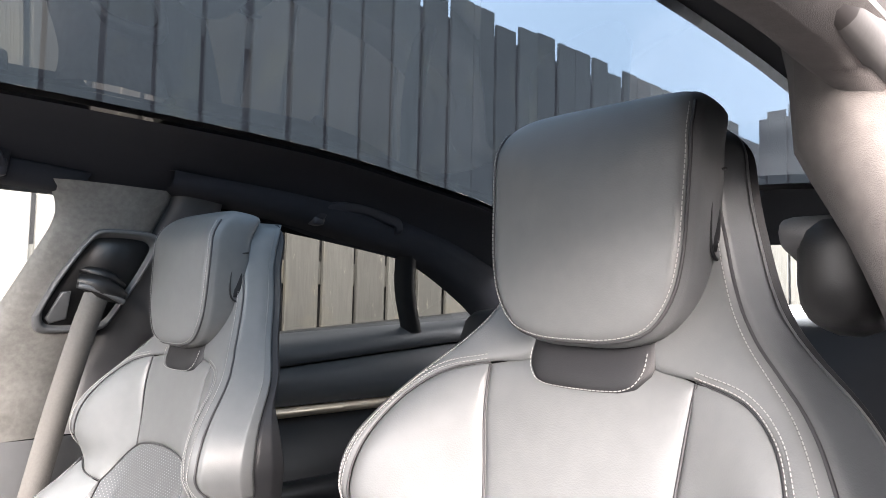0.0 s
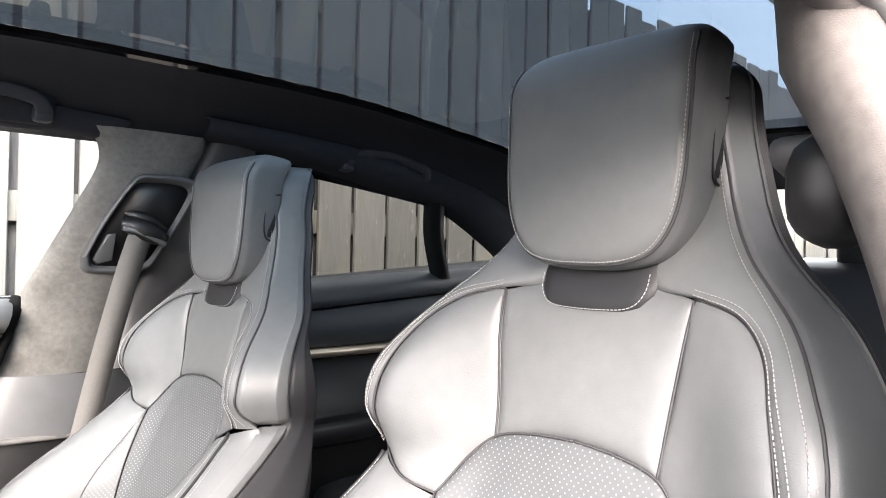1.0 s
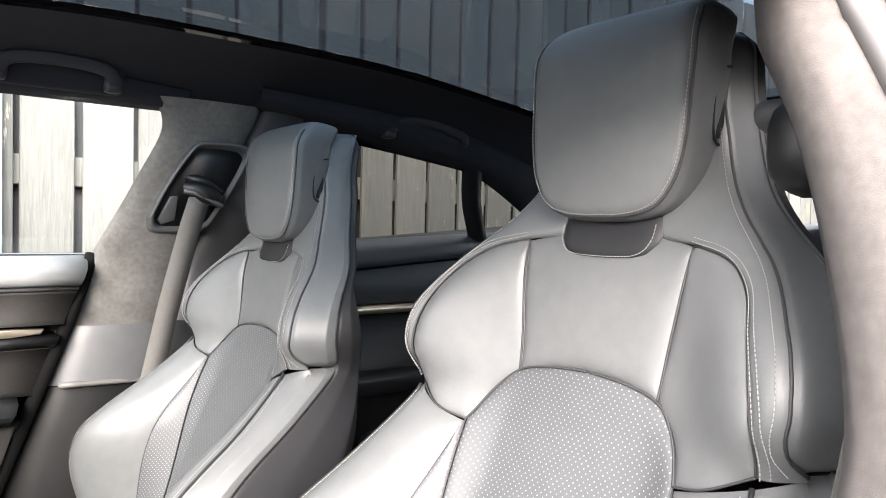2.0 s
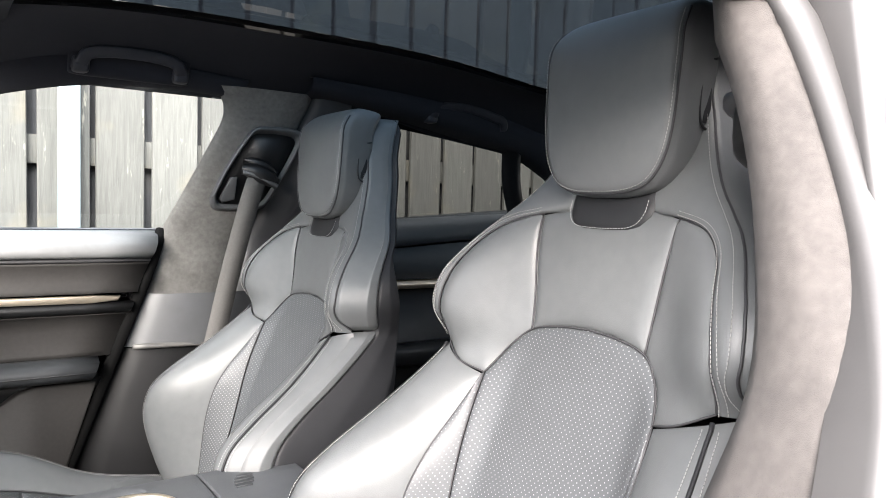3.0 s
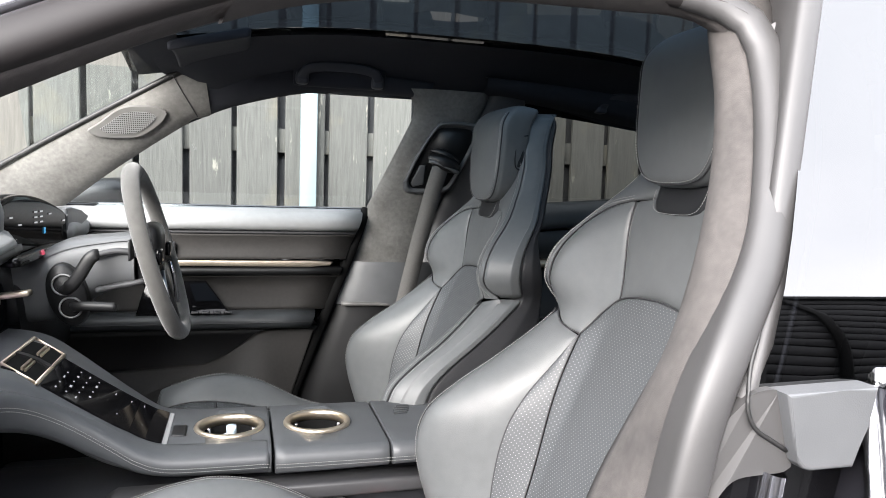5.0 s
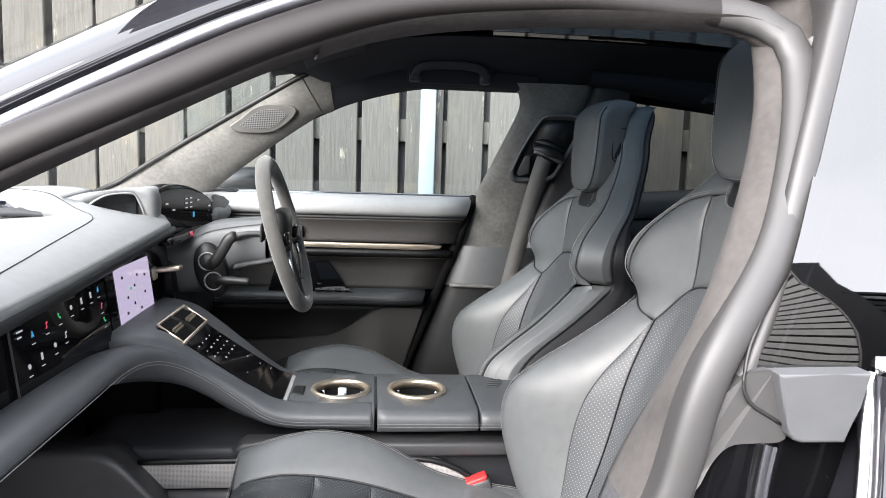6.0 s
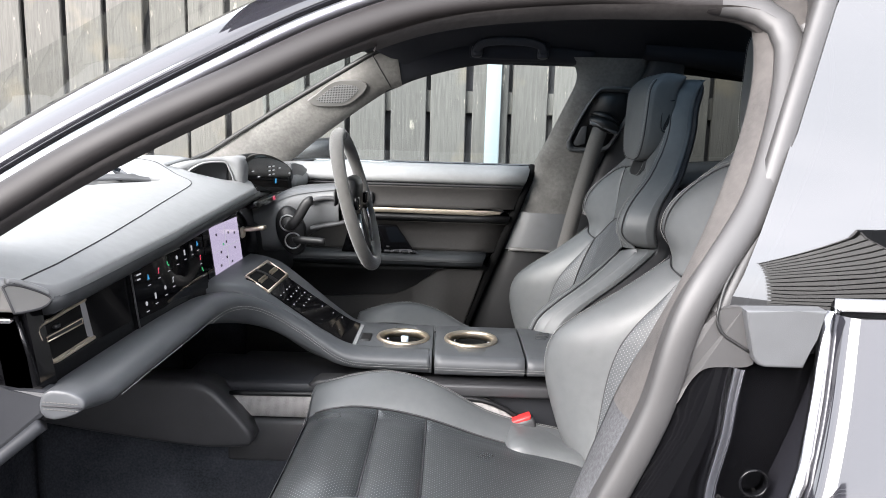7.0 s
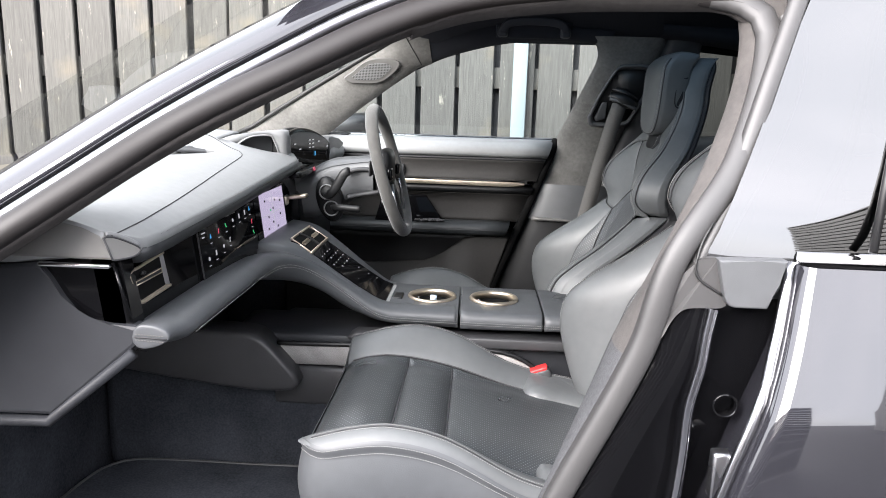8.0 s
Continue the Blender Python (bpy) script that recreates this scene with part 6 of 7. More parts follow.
part("stalk_bezel", loft([[Vector((-0.588 + 0.19 * (z - 0.838) * -1 + k * 0.034 * math.cos(a), y, 0.836 + k * 0.058 * math.sin(a))) for a in [2 * math.pi * q / 32 for q in range(32)] for z in (0.836 + 0.058 * math.sin(a),)] for y, k in ((0.31, 1.04), (0.288, 1.0), (0.284, 0.95))]), PLASTIC_BLACK, column, "oval black stalk plate")
for x, z in ((-0.592, 0.857), (-0.580, 0.814)):
    part("bezel_ring", ring_shape((x, 0.282, z), [(0.017, 0), (0.0185, 0.004), (0.021, 0)], 28, (0, -1, 0)), FRAME_GREY, column, "satin ring round the stalk")


def bar(path, w, h):
    """A flat stalk: rounded box section along a path."""
    p = spline(path, 20)
    secs = []
    for i, c in enumerate(p):
        d = (p[min(20, i + 1)] - p[max(0, i - 1)]).normalized()
        side = d.cross(Vector((0, 1, 0))).normalized()
        k = 1.0 if 0 < i < 20 else 0.85
        secs.append([c + side * a * w * k + Vector((0, 1, 0)) * b * h * k for a, b in ((-0.5, -0.25), (-0.25, -0.5), (0.25, -0.5), (0.5, -0.25), (0.5, 0.25), (0.25, 0.5), (-0.25, 0.5), (-0.5, 0.25))])
    return loft(secs)


part("stalk", bar([(-0.592, 0.284, 0.857), (-0.588, 0.268, 0.853), (-0.575, 0.253, 0.857), (-0.560, 0.249, 0.876), (-0.547, 0.248, 0.899), (-0.539, 0.248, 0.911), (-0.530, 0.249, 0.9165), (-0.526, 0.250, 0.9165)], 0.023, 0.017), PLASTIC_BLACK, column, "black indicator stalk")
part("stalk", bar([(-0.580, 0.284, 0.814), (-0.572, 0.268, 0.817), (-0.555, 0.257, 0.8205), (-0.526, 0.254, 0.820), (-0.506, 0.253, 0.819), (-0.498, 0.253, 0.8185)], 0.017, 0.016), PLASTIC_BLACK, column, "black wiper stalk")
for pth in ([(-0.545, 0.30, 0.909), (-0.507, 0.31, 0.917), (-0.478, 0.315, 0.914), (-0.452, 0.32, 0.898)], [(-0.54, 0.30, 0.843), (-0.505, 0.31, 0.850), (-0.474, 0.315, 0.855), (-0.455, 0.32, 0.859)]):
    part("column_collar", bar(pth, 0.011, 0.02), PLASTIC, column, "dark collar edge behind the wheel")

# ---- centre console ----
console = thing("centre_console", (-0.3, 0.03, 0.26), "dark leather centre console with two gold-ringed cup holders", "console")
ZT = smooth_table([(-0.70, 0.80), (-0.66, 0.80), (-0.62, 0.796), (-0.58, 0.785), (-0.54, 0.76), (-0.50, 0.73), (-0.45, 0.692), (-0.41, 0.665), (-0.38, 0.657), (-0.3, 0.655), (0.08, 0.652)])
ZL = smooth_table([(-0.70, 0.75), (-0.64, 0.752), (-0.60, 0.748), (-0.553, 0.71), (-0.479, 0.655), (-0.418, 0.63), (-0.356, 0.619), (-0.222, 0.615), (0.08, 0.618)])
YN = smooth_table([(-0.70, -0.13), (-0.61, -0.125), (-0.555, -0.105), (-0.53, -0.09), (-0.49, -0.082), (-0.45, -0.08), (-0.25, -0.08), (-0.228, -0.083), (-0.222, -0.088), (0.08, -0.088)])
YF = smooth_table([(-0.70, 0.19), (-0.62, 0.185), (-0.54, 0.165), (-0.4, 0.152), (0.08, 0.155)])


def con_section(x, k=1.0):
    zt, zl, yn, yf = ZT(x), ZL(x), YN(x), YF(x)
    pts = [(yn + 0.008, zl), (yn + 0.002, zl + 0.004), (yn, zl + 0.4 * (zt - zl)), (yn + 0.001, zt - 0.014), (yn + 0.007, zt - 0.004), (yn + 0.018, zt), (lerp(yn, yf, 0.35), zt + 0.001), (lerp(yn, yf, 0.65), zt + 0.001), (yf - 0.018, zt), (yf - 0.006, zt - 0.005), (yf, zt - 0.016), (yf, zl)]
    cy, cz = (yn + yf) / 2, (zt + zl) / 2
    return [Vector((x, cy + (y - cy) * k, cz + (z - cz) * k)) for y, z in pts]


def con_piece(x0, x1, n):
    secs = [con_section(x0 + 0.0015, 0.985)] + [con_section(x) for x in np.linspace(x0 + 0.003, x1 - 0.003, n)] + [con_section(x1 - 0.0015, 0.985)]
    return loft(secs)


front = part("front_tray", con_piece(-0.665, -0.228, 90), PAD_MID, console, "leather ramp and front cup holder section")
mid = part("middle_tray", con_piece(-0.226, -0.045, 12), PAD_MID, console, "leather rear cup holder section")
lid = part("armrest_lid", con_piece(-0.043, 0.10, 12), PAD_MID, console, "smooth leather armrest lid")
for x, host in ((-0.293, front), (-0.150, mid)):
    cut(host, disc((x, 0.03, 0.66), 0.047, 0.12))
    part("cup_ring", ring_shape((x, 0.03, 0.656), [(0.046, -0.012), (0.0462, 0.001), (0.049, 0.0045), (0.0545, 0.0045), (0.0565, 0.001), (0.056, -0.004)], 48), GOLD, console, "champagne gold cup holder ring")
    part("cup_wall", ring_shape((x, 0.03, 0.60), [(0.0465, -0.03), (0.0465, 0.05), (0.049, 0.05), (0.049, -0.03)], 36), VOID, console)
    part("cup_floor", disc((x, 0.03, 0.585), 0.047, 0.004), VOID, console)
    for a in (0.4, 2.5, 4.6):
        part("cup_spring", box((x + 0.042 * math.cos(a), 0.03 + 0.042 * math.sin(a), 0.632), (0.006, 0.006, 0.03), 0.002), ALU, console)
for off in (0.004, 0.009):
    part("console_stitching", stitches([(x, YN(x) - 0.0006, ZT(x) - 0.018 - off) for x in np.linspace(-0.223, 0.09, 70)]), STITCH, console, smooth=False)


def on_ramp(y0, y1, xa, xb, lift, n=8):
    """A thin sheet that lies on the console's ramp."""
    xs = np.linspace(xa, xb, n)
    skew = lambda x: 0.028 * (1 - ss((x + 0.55) / 0.155)) if x > -0.55 else 0.028
    top = [[Vector((x, y - skew(x) - 0.02, ZT(x) + 0.001 + lift)) for y in (y0, y1)] for x in xs]
    return loft([[a, b, b - Vector((0, 0, 0.004)), a - Vector((0, 0, 0.004))] for a, b in top])


touch = part("touch_panel", on_ramp(-0.024, 0.122, -0.547, -0.392, 0.003), DISPLAY_GLASS, console, "black glass climate touch panel with small symbols", smooth=False)
random.seed(9)
for r in range(5):
    for c in range(4):
        x, y = -0.533 + 0.0125 * c, -0.008 + 0.026 * r + 0.004 * (c % 2)
        if (r, c) in ((0, 3), (4, 0)):
            continue
        w = (0.0055, 0.0035, 0.008, 0.0035)[(r + c) % 4]
        part("symbol", on_ramp(y, y + w, x, x + 0.0016 + 0.001 * ((r * c) % 2), 0.0036, 2), ICON_WHITE, touch, smooth=False)
for x, y, w in ((-0.47, 0.088, 0.008), (-0.458, 0.014, 0.003), (-0.448, 0.092, 0.006), (-0.43, 0.098, 0.01), (-0.424, 0.02, 0.004), (-0.405, 0.105, 0.007), (-0.402, 0.06, 0.004), (-0.4, 0.03, 0.003), (-0.398, 0.006, 0.005)):
    part("symbol", on_ramp(y, y + w, x, x + 0.0013, 0.0036, 2), ICON_WHITE, touch, smooth=False)
vent = part("centre_vent", tube([Vector((x, y, ZT(x) + 0.003)) for x, y in ((-0.551, -0.078), (-0.551, 0.088), (-0.60, 0.112), (-0.60, -0.055), (-0.551, -0.078), (-0.551, 0.088))], 0.0032, 8), GOLD, console, "champagne framed centre air vent")
part("recess", on_ramp(-0.018, 0.143, -0.598, -0.553, 0.001, 4), VOID, vent, smooth=False)
part("bar", on_ramp(0.05, 0.062, -0.598, -0.552, 0.005, 4), PLASTIC_BLACK, vent, smooth=False)
for y in (0.02, 0.105):
    part("vane", on_ramp(y - 0.026, y + 0.026, -0.5765, -0.5738, 0.005, 2), GOLD, vent, smooth=False)
    part("vane_back", on_ramp(y - 0.026, y + 0.026, -0.572, -0.570, 0.004, 2), GOLD, vent, smooth=False)
part("release_button", soft_box((-0.370, 0.018, 0.657), (0.022, 0.05, 0.006), 0.003, 4), PLASTIC_BLACK, console, "black release button")
part("button_frame", on_ramp(-0.024, 0.122, -0.391, -0.384, 0.0012, 3), FRAME_GREY, console, smooth=False)
# embossed badge of plain bars on the lid
for k in range(4):
    part("emboss", box((0.0 + 0.004 * k, 0.075 + 0.012 * (k - 1.5), 0.6545), (0.03 - 0.004 * abs(k - 1.5), 0.008, 0.0025), 0.001), PAD_DARK, lid)
# console flank: ledge, weave strip, lower side
part("flank", box((-0.28, 0.03, 0.42), (0.74, 0.19, 0.34), 0.015), SIDE_PLASTIC, console)
part("ledge", plate([(-0.47, -0.10, 0.590), (-0.45, -0.10, 0.602), (0.10, -0.10, 0.602), (0.10, -0.10, 0.578), (-0.44, -0.10, 0.576)], (0, 0.05, 0), 0.005), PLASTIC, console, "dark grey ledge along the console")
part("weave_strip", plate([(-0.62, -0.108, 0.572), (-0.2, -0.108, 0.576), (-0.12, -0.108, 0.57), (-0.06, -0.108, 0.54), (-0.045, -0.108, 0.51), (-0.12, -0.108, 0.522), (-0.3, -0.108, 0.528), (-0.62, -0.108, 0.526)], (0, 0.03, 0), 0.004), CARBON, console, "silvery woven trim strip")
part("weave_rim", tube(spline([(-0.62, -0.109, 0.575), (-0.2, -0.109, 0.579), (-0.12, -0.109, 0.573), (-0.058, -0.109, 0.542), (-0.035, -0.109, 0.50)], 24), 0.005, 8), PLASTIC_BLACK, console)
part("lower_flank", box((-0.33, -0.095, 0.478), (0.60, 0.035, 0.090), 0.01), PLASTIC, console)
part("knee_pad", puff([Vector((p[0], -0.08, p[1])) for p in spline([(-1.09, 0.604), (-0.98, 0.606), (-0.84, 0.610), (-0.69, 0.609), (-0.655, 0.602), (-0.63, 0.585), (-0.572, 0.520), (-0.563, 0.503), (-0.566, 0.489), (-0.585, 0.482), (-0.67, 0.480), (-0.845, 0.500), (-0.98, 0.520), (-1.10, 0.535), (-1.10, 0.57), (-1.10, 0.60)], 60)], (0, -0.075, 0), 0.011, 5, 0.003), PLASTIC, console, "dark plastic side pad in the footwell")
part("tunnel_carpet", box((-0.72, -0.02, 0.38), (0.60, 0.18, 0.26), 0.03), CARPET, console, "black carpet on the tunnel side")
part("under_tray", soft_box((-0.56, 0.0, 0.575), (0.34, 0.18, 0.035), 0.012, 4), SIDE_PLASTIC, console, "black tray under the console bridge")

bottle = thing("small_bottle", (-0.293, 0.03, 0.59), "small clear bottle with a pale cap in the cup holder", "bottle")
part("flask", tube([(-0.30, 0.025, 0.590), (-0.296, 0.028, 0.62), (-0.293, 0.03, 0.636), (-0.291, 0.031, 0.642)], lambda t: lerp(0.02, 0.009, ss((t - 0.6) / 0.4)), 16), mat("cloudy_clear_plastic", (0.75, 0.78, 0.8), 0.2), bottle, "cloudy clear plastic")
part("cap", disc((-0.290, 0.032, 0.650), 0.008, 0.014, 16), mat("pale_cap", (0.55, 0.66, 0.75), 0.4), bottle, "pale blue cap")

# ---- driver's door, closed ----
ddoor = thing("driver_door", (-0.3, 0.75, 0.4), "closed dark grey leather driver's door with gold strip", "car door")


def door_end(z):
    return 0.042 - 0.39 * (0.985 - z)


def door_panel(prof, x0=-0.82, gap=0.004):
    """A door lining panel from its section (y, z); the rear end follows the slanting edge of the door."""
    pr = [(0.79, prof[0][1])] + prof + [(0.79, prof[-1][1])]
    return loft([[Vector((lerp(x0, door_end(z) - gap, f), y, z)) for y, z in pr] for f in np.linspace(0, 1, 10)])


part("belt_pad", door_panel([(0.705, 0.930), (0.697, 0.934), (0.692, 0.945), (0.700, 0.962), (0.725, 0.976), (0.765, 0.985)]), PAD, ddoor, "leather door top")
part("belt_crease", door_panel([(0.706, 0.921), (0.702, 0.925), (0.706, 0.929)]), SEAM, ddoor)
part("upper_panel", door_panel([(0.70, 0.858), (0.708, 0.866), (0.711, 0.89), (0.708, 0.915), (0.704, 0.920)]), DOOR_FABRIC, ddoor, "dark woven upper door panel")
part("gold_strip", plate([(-0.62, 0.694, 0.842), (-0.10, 0.694, 0.839), (-0.052, 0.694, 0.842), (-0.046, 0.694, 0.852), (-0.10, 0.694, 0.853), (-0.62, 0.694, 0.856)], (0, 0.02, 0), 0.003), GOLD, ddoor, "champagne gold strip")
part("strip_ledge", door_panel([(0.705, 0.815), (0.693, 0.822), (0.691, 0.832), (0.700, 0.838)]), PLASTIC_BLACK, ddoor)
part("middle_panel", door_panel([(0.712, 0.725), (0.716, 0.735), (0.718, 0.78), (0.714, 0.81), (0.706, 0.814)]), DOOR_FABRIC, ddoor, "dark leather door middle")
part("armrest", door_panel([(0.700, 0.682), (0.672, 0.684), (0.660, 0.694), (0.658, 0.708), (0.668, 0.720), (0.70, 0.726)], gap=0.03), PAD_DARK, ddoor, "padded leather armrest")
part("armrest_seam", door_panel([(0.6585, 0.7), (0.6572, 0.7015), (0.6585, 0.703)], gap=0.03), SEAM, ddoor)
sw = part("switch_panel", plate([(-0.30, 0.672, 0.722), (-0.52, 0.672, 0.722), (-0.50, 0.70, 0.802), (-0.36, 0.70, 0.802)], (0, 0.02, 0), 0.003), GLOSS_BLACK, ddoor, "gloss black switch panel")
for k in range(5):
    part("window_switch", box((-0.41 + 0.026 * k, 0.671, 0.728), (0.018, 0.012, 0.006), 0.002), PLASTIC, sw)
part("lower_panel", door_panel([(0.735, 0.33), (0.722, 0.36), (0.720, 0.50), (0.726, 0.60), (0.715, 0.66), (0.705, 0.68)]), PLASTIC_BLACK, ddoor, "dark lower door panel")
part("map_pocket", plate([(-0.82, 0.70, 0.572), (-0.36, 0.70, 0.578), (-0.325, 0.70, 0.592), (-0.235, 0.70, 0.668), (-0.20, 0.70, 0.676), (-0.09, 0.70, 0.676), (-0.165, 0.70, 0.44), (-0.23, 0.70, 0.36), (-0.82, 0.70, 0.36)], (0, 0.025, 0), 0.008, 3), DOOR_FABRIC, ddoor, "dark plastic door pocket")
# black tube: the rubber seal, with the shade of the door gap painted in
part("door_seal", tube([(door_end(z) + 0.006, lerp(0.722, 0.755, max(0, (z - 0.9) / 0.09)), z) for z in np.linspace(0.36, 0.988, 20)], 0.013, 8), VOID, ddoor, "black edge for the door's rubber and its shaded gap")
part("outer_skin", box((-0.28, 0.805, 0.66), (1.2, 0.02, 0.66), 0.004), PAINT, ddoor, "black outer door skin")
part("release_handle", soft_box((-0.50, 0.70, 0.885), (0.14, 0.02, 0.035), 0.008, 4), PLASTIC, ddoor, "inside door release")

# ---- mirror outside the driver's window ----
mir = thing("door_mirror", (-0.66, 0.93, 0.95), "black door mirror outside the driver's window", "mirror")
part("housing", soft_box((-0.635, 0.96, 1.0), (0.14, 0.20, 0.095), 0.042, 7, lambda p: (p.x, p.y, p.z * (1 + 1.2 * min(0, p.x)) + 0.1 * p.x)), PLASTIC_BLACK, mir, "black mirror housing")
part("mirror_glass", soft_box((-0.566, 0.965, 1.006), (0.006, 0.15, 0.07), 0.0028, 3), GLOSS_BLACK, mir, "dark mirror glass")
part("mirror_foot", soft_box((-0.66, 0.82, 0.975), (0.09, 0.14, 0.03), 0.012, 4), GLOSS_BLACK, mir)

# ---- belts, guides, buckle ----
belt = thing("seat_belt", (0.19, 0.63, 1.0), "grey driver's seat belt hanging from its pillar guide", "seat belt")


def webbing(pts, w=0.047, across=(1, 0, 0), th=0.0012):
    a = Vector(across).normalized() * w / 2
    p = spline(pts, 24)
    rows = []
    for k in p:
        n = Vector((0, 0, 0))
        rows.append([k - a, k + a, k + a + Vector((0, th, 0)), k - a + Vector((0, th, 0))])
    return loft(rows)


part("webbing", webbing([(0.214, 0.608, 1.108), (0.2, 0.620, 1.05), (0.168, 0.640, 0.90), (0.144, 0.650, 0.78), (0.11, 0.655, 0.62)], 0.045), WEBBING, belt, "woven grey webbing")
def on_pillar(x, z, out):
    return Vector((x, side_y(z, 1) - out, z))


fr_o = [(0.133, 1.066), (0.155, 1.130), (0.194, 1.206), (0.211, 1.216), (0.295, 1.214), (0.312, 1.197), (0.262, 1.06), (0.245, 1.042), (0.152, 1.037), (0.138, 1.045)]
fr_s = spline([(x, z, 0) for x, z in fr_o + fr_o[:1]], 72)


def frame_ring(k, out):
    return [on_pillar(0.217 + (p.x - 0.217) * k, 1.125 + (p.y - 1.125) * k, out) for p in fr_s]


part("recess_frame", loft([frame_ring(k, out) for k, out in ((1.03, 0.028), (1.02, 0.041), (0.99, 0.047), (0.945, 0.048), (0.915, 0.045), (0.88, 0.036), (0.84, 0.0335))], False, False), FRAME_DARK, belt, "grey plastic frame round the belt recess")
part("recess", plate(frame_ring(0.86, 0.0355)[:-1], (0, 0.01, 0)), PLASTIC_BLACK, belt, "black belt recess")
part("recess_pocket", plate([on_pillar(x, z, 0.046) for x, z in ((0.150, 1.062), (0.166, 1.108), (0.181, 1.110), (0.184, 1.06), (0.158, 1.052))], (0, 0.012, 0), 0.004, 3), FRAME_DARK, belt)
roll = spline([(0.186, 0.626, 1.128), (0.205, 0.619, 1.124), (0.235, 0.616, 1.112), (0.262, 0.624, 1.100)], 20)
part("guide", tube(roll, lambda t: 0.0075 + 0.0125 * math.sin(math.pi * min(0.92, max(0.08, t))) ** 0.6, 16), PLASTIC_BLACK, belt, "black rounded belt guide")
part("guide_wing", tube([p + Vector((0.004, 0.006, 0.020)) for p in roll], lambda t: 0.004 + 0.009 * math.sin(math.pi * min(0.95, max(0.05, t))), 14), PLASTIC_BLACK, belt)
part("guide_lip", tube([p + Vector((-0.002, -0.012, -0.008)) for p in roll], 0.0055, 10), FRAME_DARK, belt, "grey guide lip")

pbelt = thing("seat_belt", (0.2, -0.58, 1.0), "grey passenger seat belt hanging behind the pillar", "seat belt")
part("webbing", webbing([(0.24, -0.60, 1.11), (0.215, -0.635, 1.0), (0.175, -0.642, 0.93), (0.13, -0.638, 0.8), (0.10, -0.635, 0.5)], 0.045, (1, -0.35, 0)), WEBBING, pbelt, "woven grey webbing")
part("guide", soft_box((0.235, -0.570, 1.128), (0.06, 0.05, 0.07), 0.022, 6, lambda p: (p.x, p.y, p.z - 0.2 * p.x)), PLASTIC_BLACK, pbelt, "black belt guide")
part("guide_loop", soft_box((0.235, -0.561, 1.148), (0.05, 0.05, 0.022), 0.01, 5, lambda p: (p.x, p.y, p.z - 0.3 * p.x)), PLASTIC, pbelt, "dark plastic belt loop")

buckle = thing("belt_buckle", (-0.05, -0.10, 0.48), "belt buckle with a red release button beside the seat", "buckle")
part("housing", soft_box((-0.045, -0.118, 0.500), (0.056, 0.034, 0.09), 0.008, 4, lambda p: (p.x - 0.28 * p.z, p.y, p.z + 0.3 * p.x)), PLASTIC, buckle)
part("button", soft_box((-0.055, -0.120, 0.545), (0.040, 0.026, 0.010), 0.004, 4, lambda p: (p.x, p.y, p.z + 0.38 * p.x)), RED, buckle, "red release button")

# ---- roof fittings ----
def grab(x0, x1, y, z, tilt=0.0):
    g = thing("grab_handle", ((x0 + x1) / 2, y, z), "black grab handle folded against the headliner", "handle", "grab handles")
    p = spline([(x0 + 0.02, y + 0.02, z - 0.018), (x0 + 0.02, y - 0.004, z - 0.012), (x0 + 0.03, y - 0.012, z + 0.004), (x0 + 0.06, y - 0.014, z + 0.012), ((x0 + x1) / 2, y - 0.016, z + 0.014), (x1 - 0.06, y - 0.014, z + 0.012 + tilt), (x1 - 0.03, y - 0.012, z + 0.004 + tilt), (x1 - 0.02, y - 0.004, z - 0.012 + tilt), (x1 - 0.02, y + 0.02, z - 0.018 + tilt)], 40)
    rows = []
    for i, c in enumerate(p):
        d = (p[min(40, i + 1)] - p[max(0, i - 1)]).normalized()
        n = d.cross(Vector((0, 1, 0.35))).normalized()
        q = d.cross(n)
        rows.append([c + n * (0.0115 * math.copysign(abs(math.cos(a)) ** 0.6, math.cos(a))) + q * (0.0065 * math.copysign(abs(math.sin(a)) ** 0.6, math.sin(a))) for a in [2 * math.pi * k / 14 for k in range(14)]])
    part("bar", loft(rows), HANDLE, g)
    for x in (x0 + 0.02, x1 - 0.02):
        part("foot", soft_box((x, y + 0.006, z - 0.014), (0.03, 0.03, 0.03), 0.008, 4), HANDLE, g)
    part("bed", soft_box(((x0 + x1) / 2, y + 0.012, z), (x1 - x0, 0.02, 0.062), 0.009, 4, lambda q: (q.x, q.y - 0.35 * q.z, q.z + tilt * q.x / (x1 - x0))), HEADLINER, g)


grab(-0.162, 0.055, 0.548, 1.312)
grab(0.605, 0.865, 0.548, 1.287, -0.012)
visor = thing("sun_visor", (-0.36, 0.42, 1.33), "black sun visor folded up under the roof", "sun visor")
part("flap", soft_box((-0.335, 0.42, 1.335), (0.15, 0.34, 0.02), 0.008, 5, lambda p: (p.x, p.y, p.z + 0.25 * p.x - 0.06 * (p.y / 0.17) ** 2 * 0.3)), HEADLINER, visor)
part("pivot", tube([(-0.40, 0.58, 1.325), (-0.40, 0.60, 1.32)], 0.008, 8), PLASTIC_BLACK, visor)

tweeter = thing("pillar_speaker", (-0.52, 0.60, 1.18), "silver mesh tweeter set in the windscreen pillar", "speaker")
tw_n = Vector((0.15, -1, -0.5)).normalized()
tw_o = [Vector(p) for p in [(-0.613, 0.639, 1.164), (-0.591, 0.632, 1.178), (-0.537, 0.611, 1.215), (-0.478, 0.608, 1.222), (-0.443, 0.612, 1.213), (-0.453, 0.623, 1.193), (-0.503, 0.643, 1.158), (-0.557, 0.646, 1.152), (-0.60, 0.645, 1.154)]]
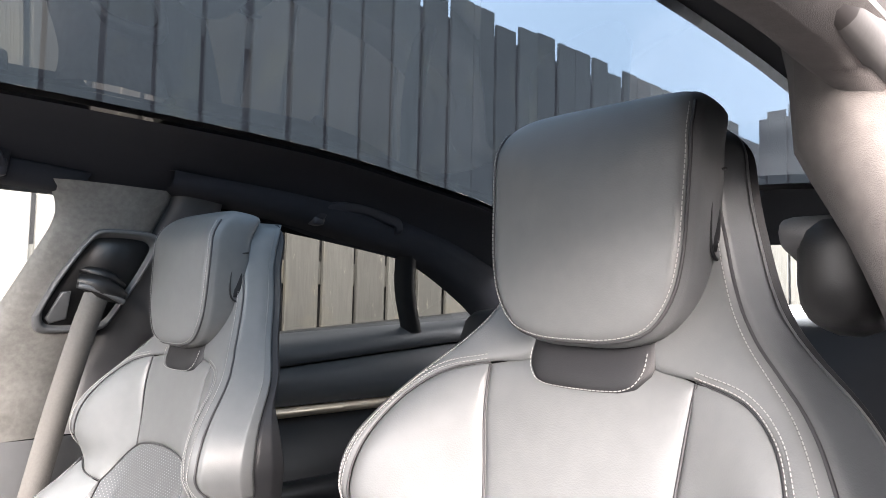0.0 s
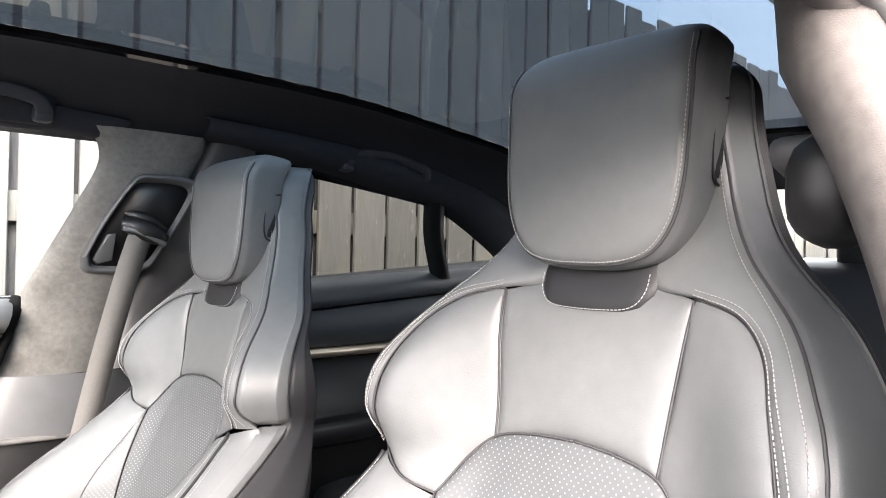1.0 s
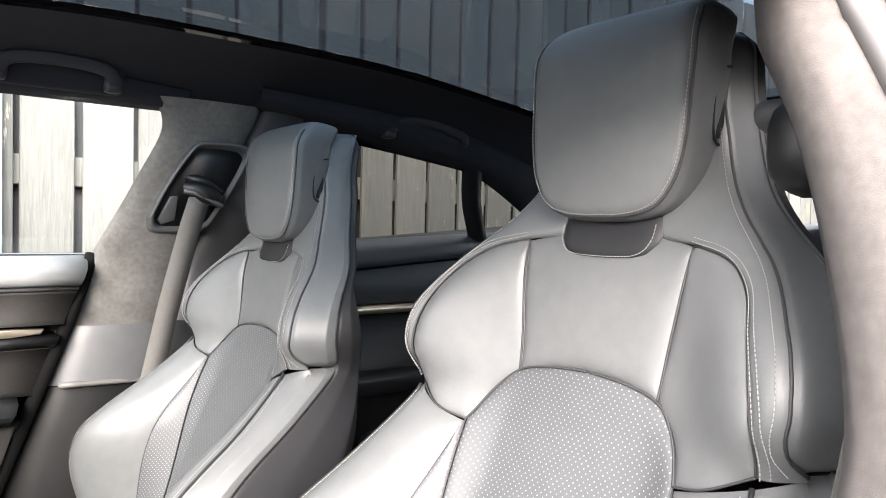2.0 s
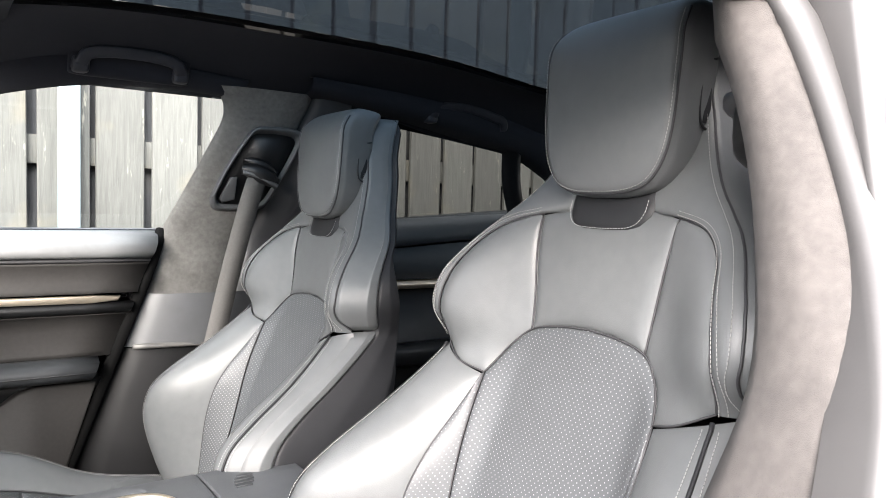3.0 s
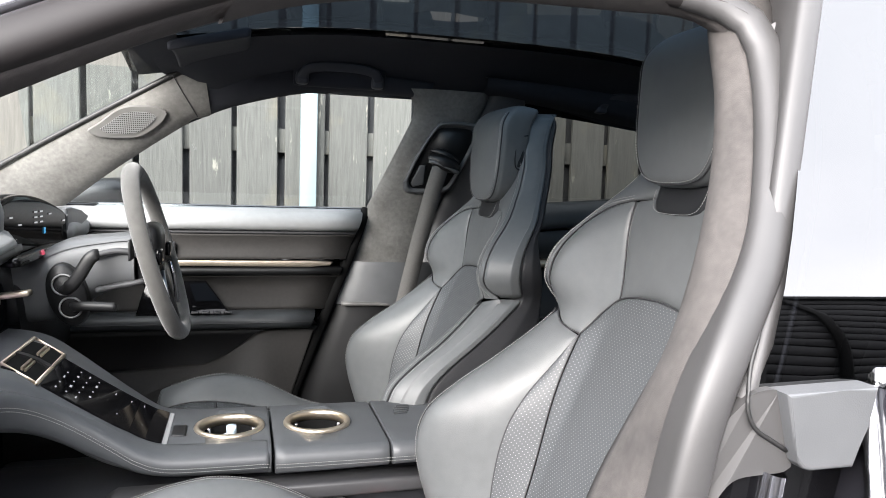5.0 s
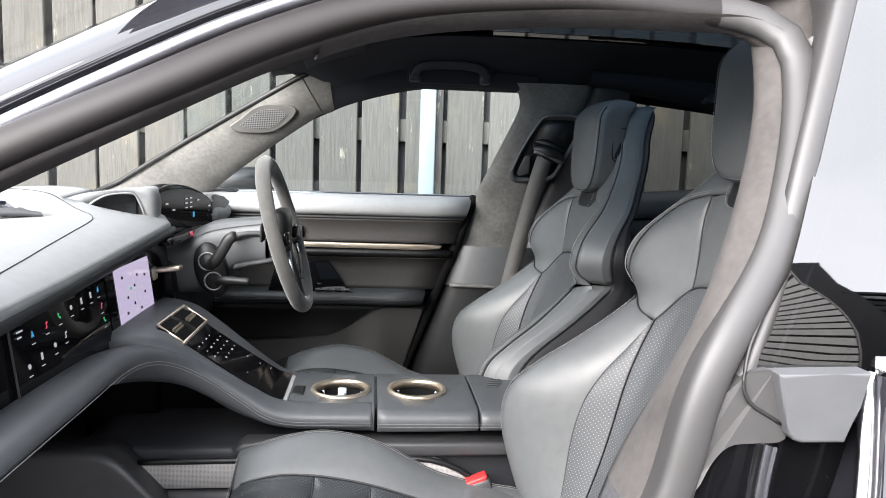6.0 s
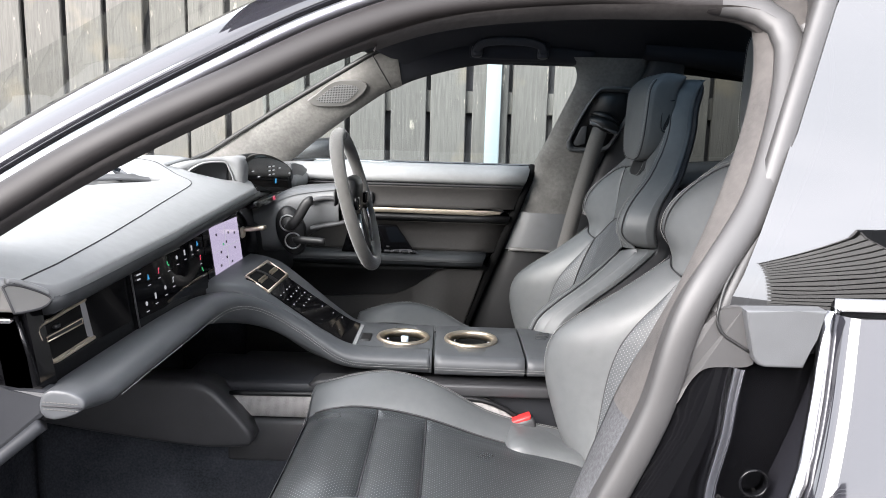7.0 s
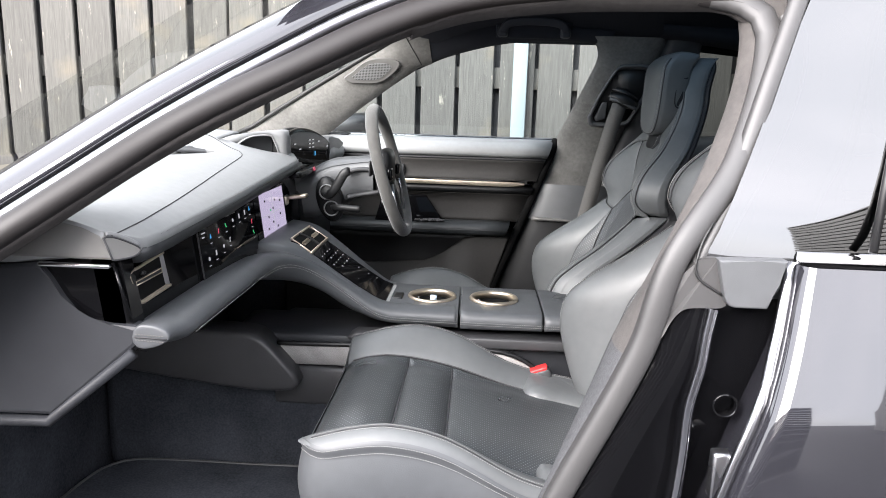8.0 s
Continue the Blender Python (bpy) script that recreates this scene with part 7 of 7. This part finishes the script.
tw_o = [p + 0.017 * tw_n for p in spline(tw_o + tw_o[:1], 40)[:-1]]
part("frame", plate(tw_o, -0.02 * tw_n, 0.0015, 2), PLASTIC_MID, tweeter, "satin silver speaker frame", smooth=False)
mid_p = sum(tw_o, Vector()) / len(tw_o)
part("mesh", plate([mid_p + 0.70 * (p - mid_p) + 0.002 * tw_n for p in tw_o], -0.004 * tw_n), GRILLE, tweeter, "dark speaker mesh", smooth=False)

# ---- rear bench ----
bench = thing("rear_bench", (0.95, 0, 0.3), "dark leather rear seat bench with raised headrests", "car seat")
for y in (-0.36, 0.36):
    part("backrest", soft_box((1.12, y, 0.78), (0.16, 0.56, 0.62), 0.06, 6, lambda p: (p.x + 0.35 * p.z, p.y, p.z)), LEATHER_SIDE, bench)
    part("cushion", soft_box((0.84, y, 0.50), (0.5, 0.58, 0.16), 0.06, 6), LEATHER_SIDE, bench)
    part("headrest", soft_box((1.22, y, 1.12), (0.09, 0.26, 0.13), 0.04, 5), LEATHER_SIDE, bench, "dark leather headrest")
part("backrest", soft_box((1.13, 0, 0.76), (0.14, 0.2, 0.56), 0.05, 5, lambda p: (p.x + 0.35 * p.z, p.y, p.z)), LEATHER_SIDE, bench)

# ---- rear door lining on the driver's side ----
rlin = thing("rear_door_lining", (0.7, 0.74, 0.5), "dark rear door lining with a thin gold strip", "car door")


def rear_panel(prof, x0=0.32, x1=1.4):
    pr = [(0.79, prof[0][1])] + prof + [(0.79, prof[-1][1])]
    return loft([[Vector((x, y, z + 0.03 * (x - 0.6) / 0.4 * (z > 0.93))) for y, z in pr] for x in np.linspace(x0, x1, 8)])


part("belt_pad", rear_panel([(0.71, 0.945), (0.70, 0.95), (0.698, 0.965), (0.708, 0.99), (0.74, 1.018)]), PAD_DARK, rlin, "leather door top")
part("upper_panel", rear_panel([(0.71, 0.86), (0.714, 0.90), (0.708, 0.94)]), PAD_DARK, rlin)
part("gold_strip", rear_panel([(0.70, 0.836), (0.696, 0.846), (0.70, 0.856)]), GOLD, rlin, "champagne gold strip")
part("lower_panel", rear_panel([(0.73, 0.35), (0.725, 0.6), (0.712, 0.832)]), PLASTIC_BLACK, rlin)
part("armrest", soft_box((0.62, 0.70, 0.66), (0.6, 0.08, 0.06), 0.025, 5), PLASTIC_BLACK, rlin)

# ---- floor mat in the passenger's footwell ----
floor_mat = thing("floor_mat", (-0.75, -0.4, 0.24), "black carpet floor mat with a grey bound edge", "floor mat")
mat_o = spline([(-1.0, -0.62, 0.29), (-1.015, -0.4, 0.292), (-1.0, -0.2, 0.292), (-0.965, -0.14, 0.291), (-0.90, -0.122, 0.29), (-0.7, -0.118, 0.288), (-0.45, -0.118, 0.285), (-0.43, -0.15, 0.285), (-0.43, -0.60, 0.285), (-0.46, -0.63, 0.285), (-0.95, -0.64, 0.288), (-1.0, -0.62, 0.29)], 80)
part("carpet", plate(mat_o[:-1], (0, 0, -0.048)), CARPET, floor_mat, "short black pile", smooth=False)
part("bound_edge", tube(mat_o, 0.0035, 6), PLASTIC, floor_mat, "grey bound edge")
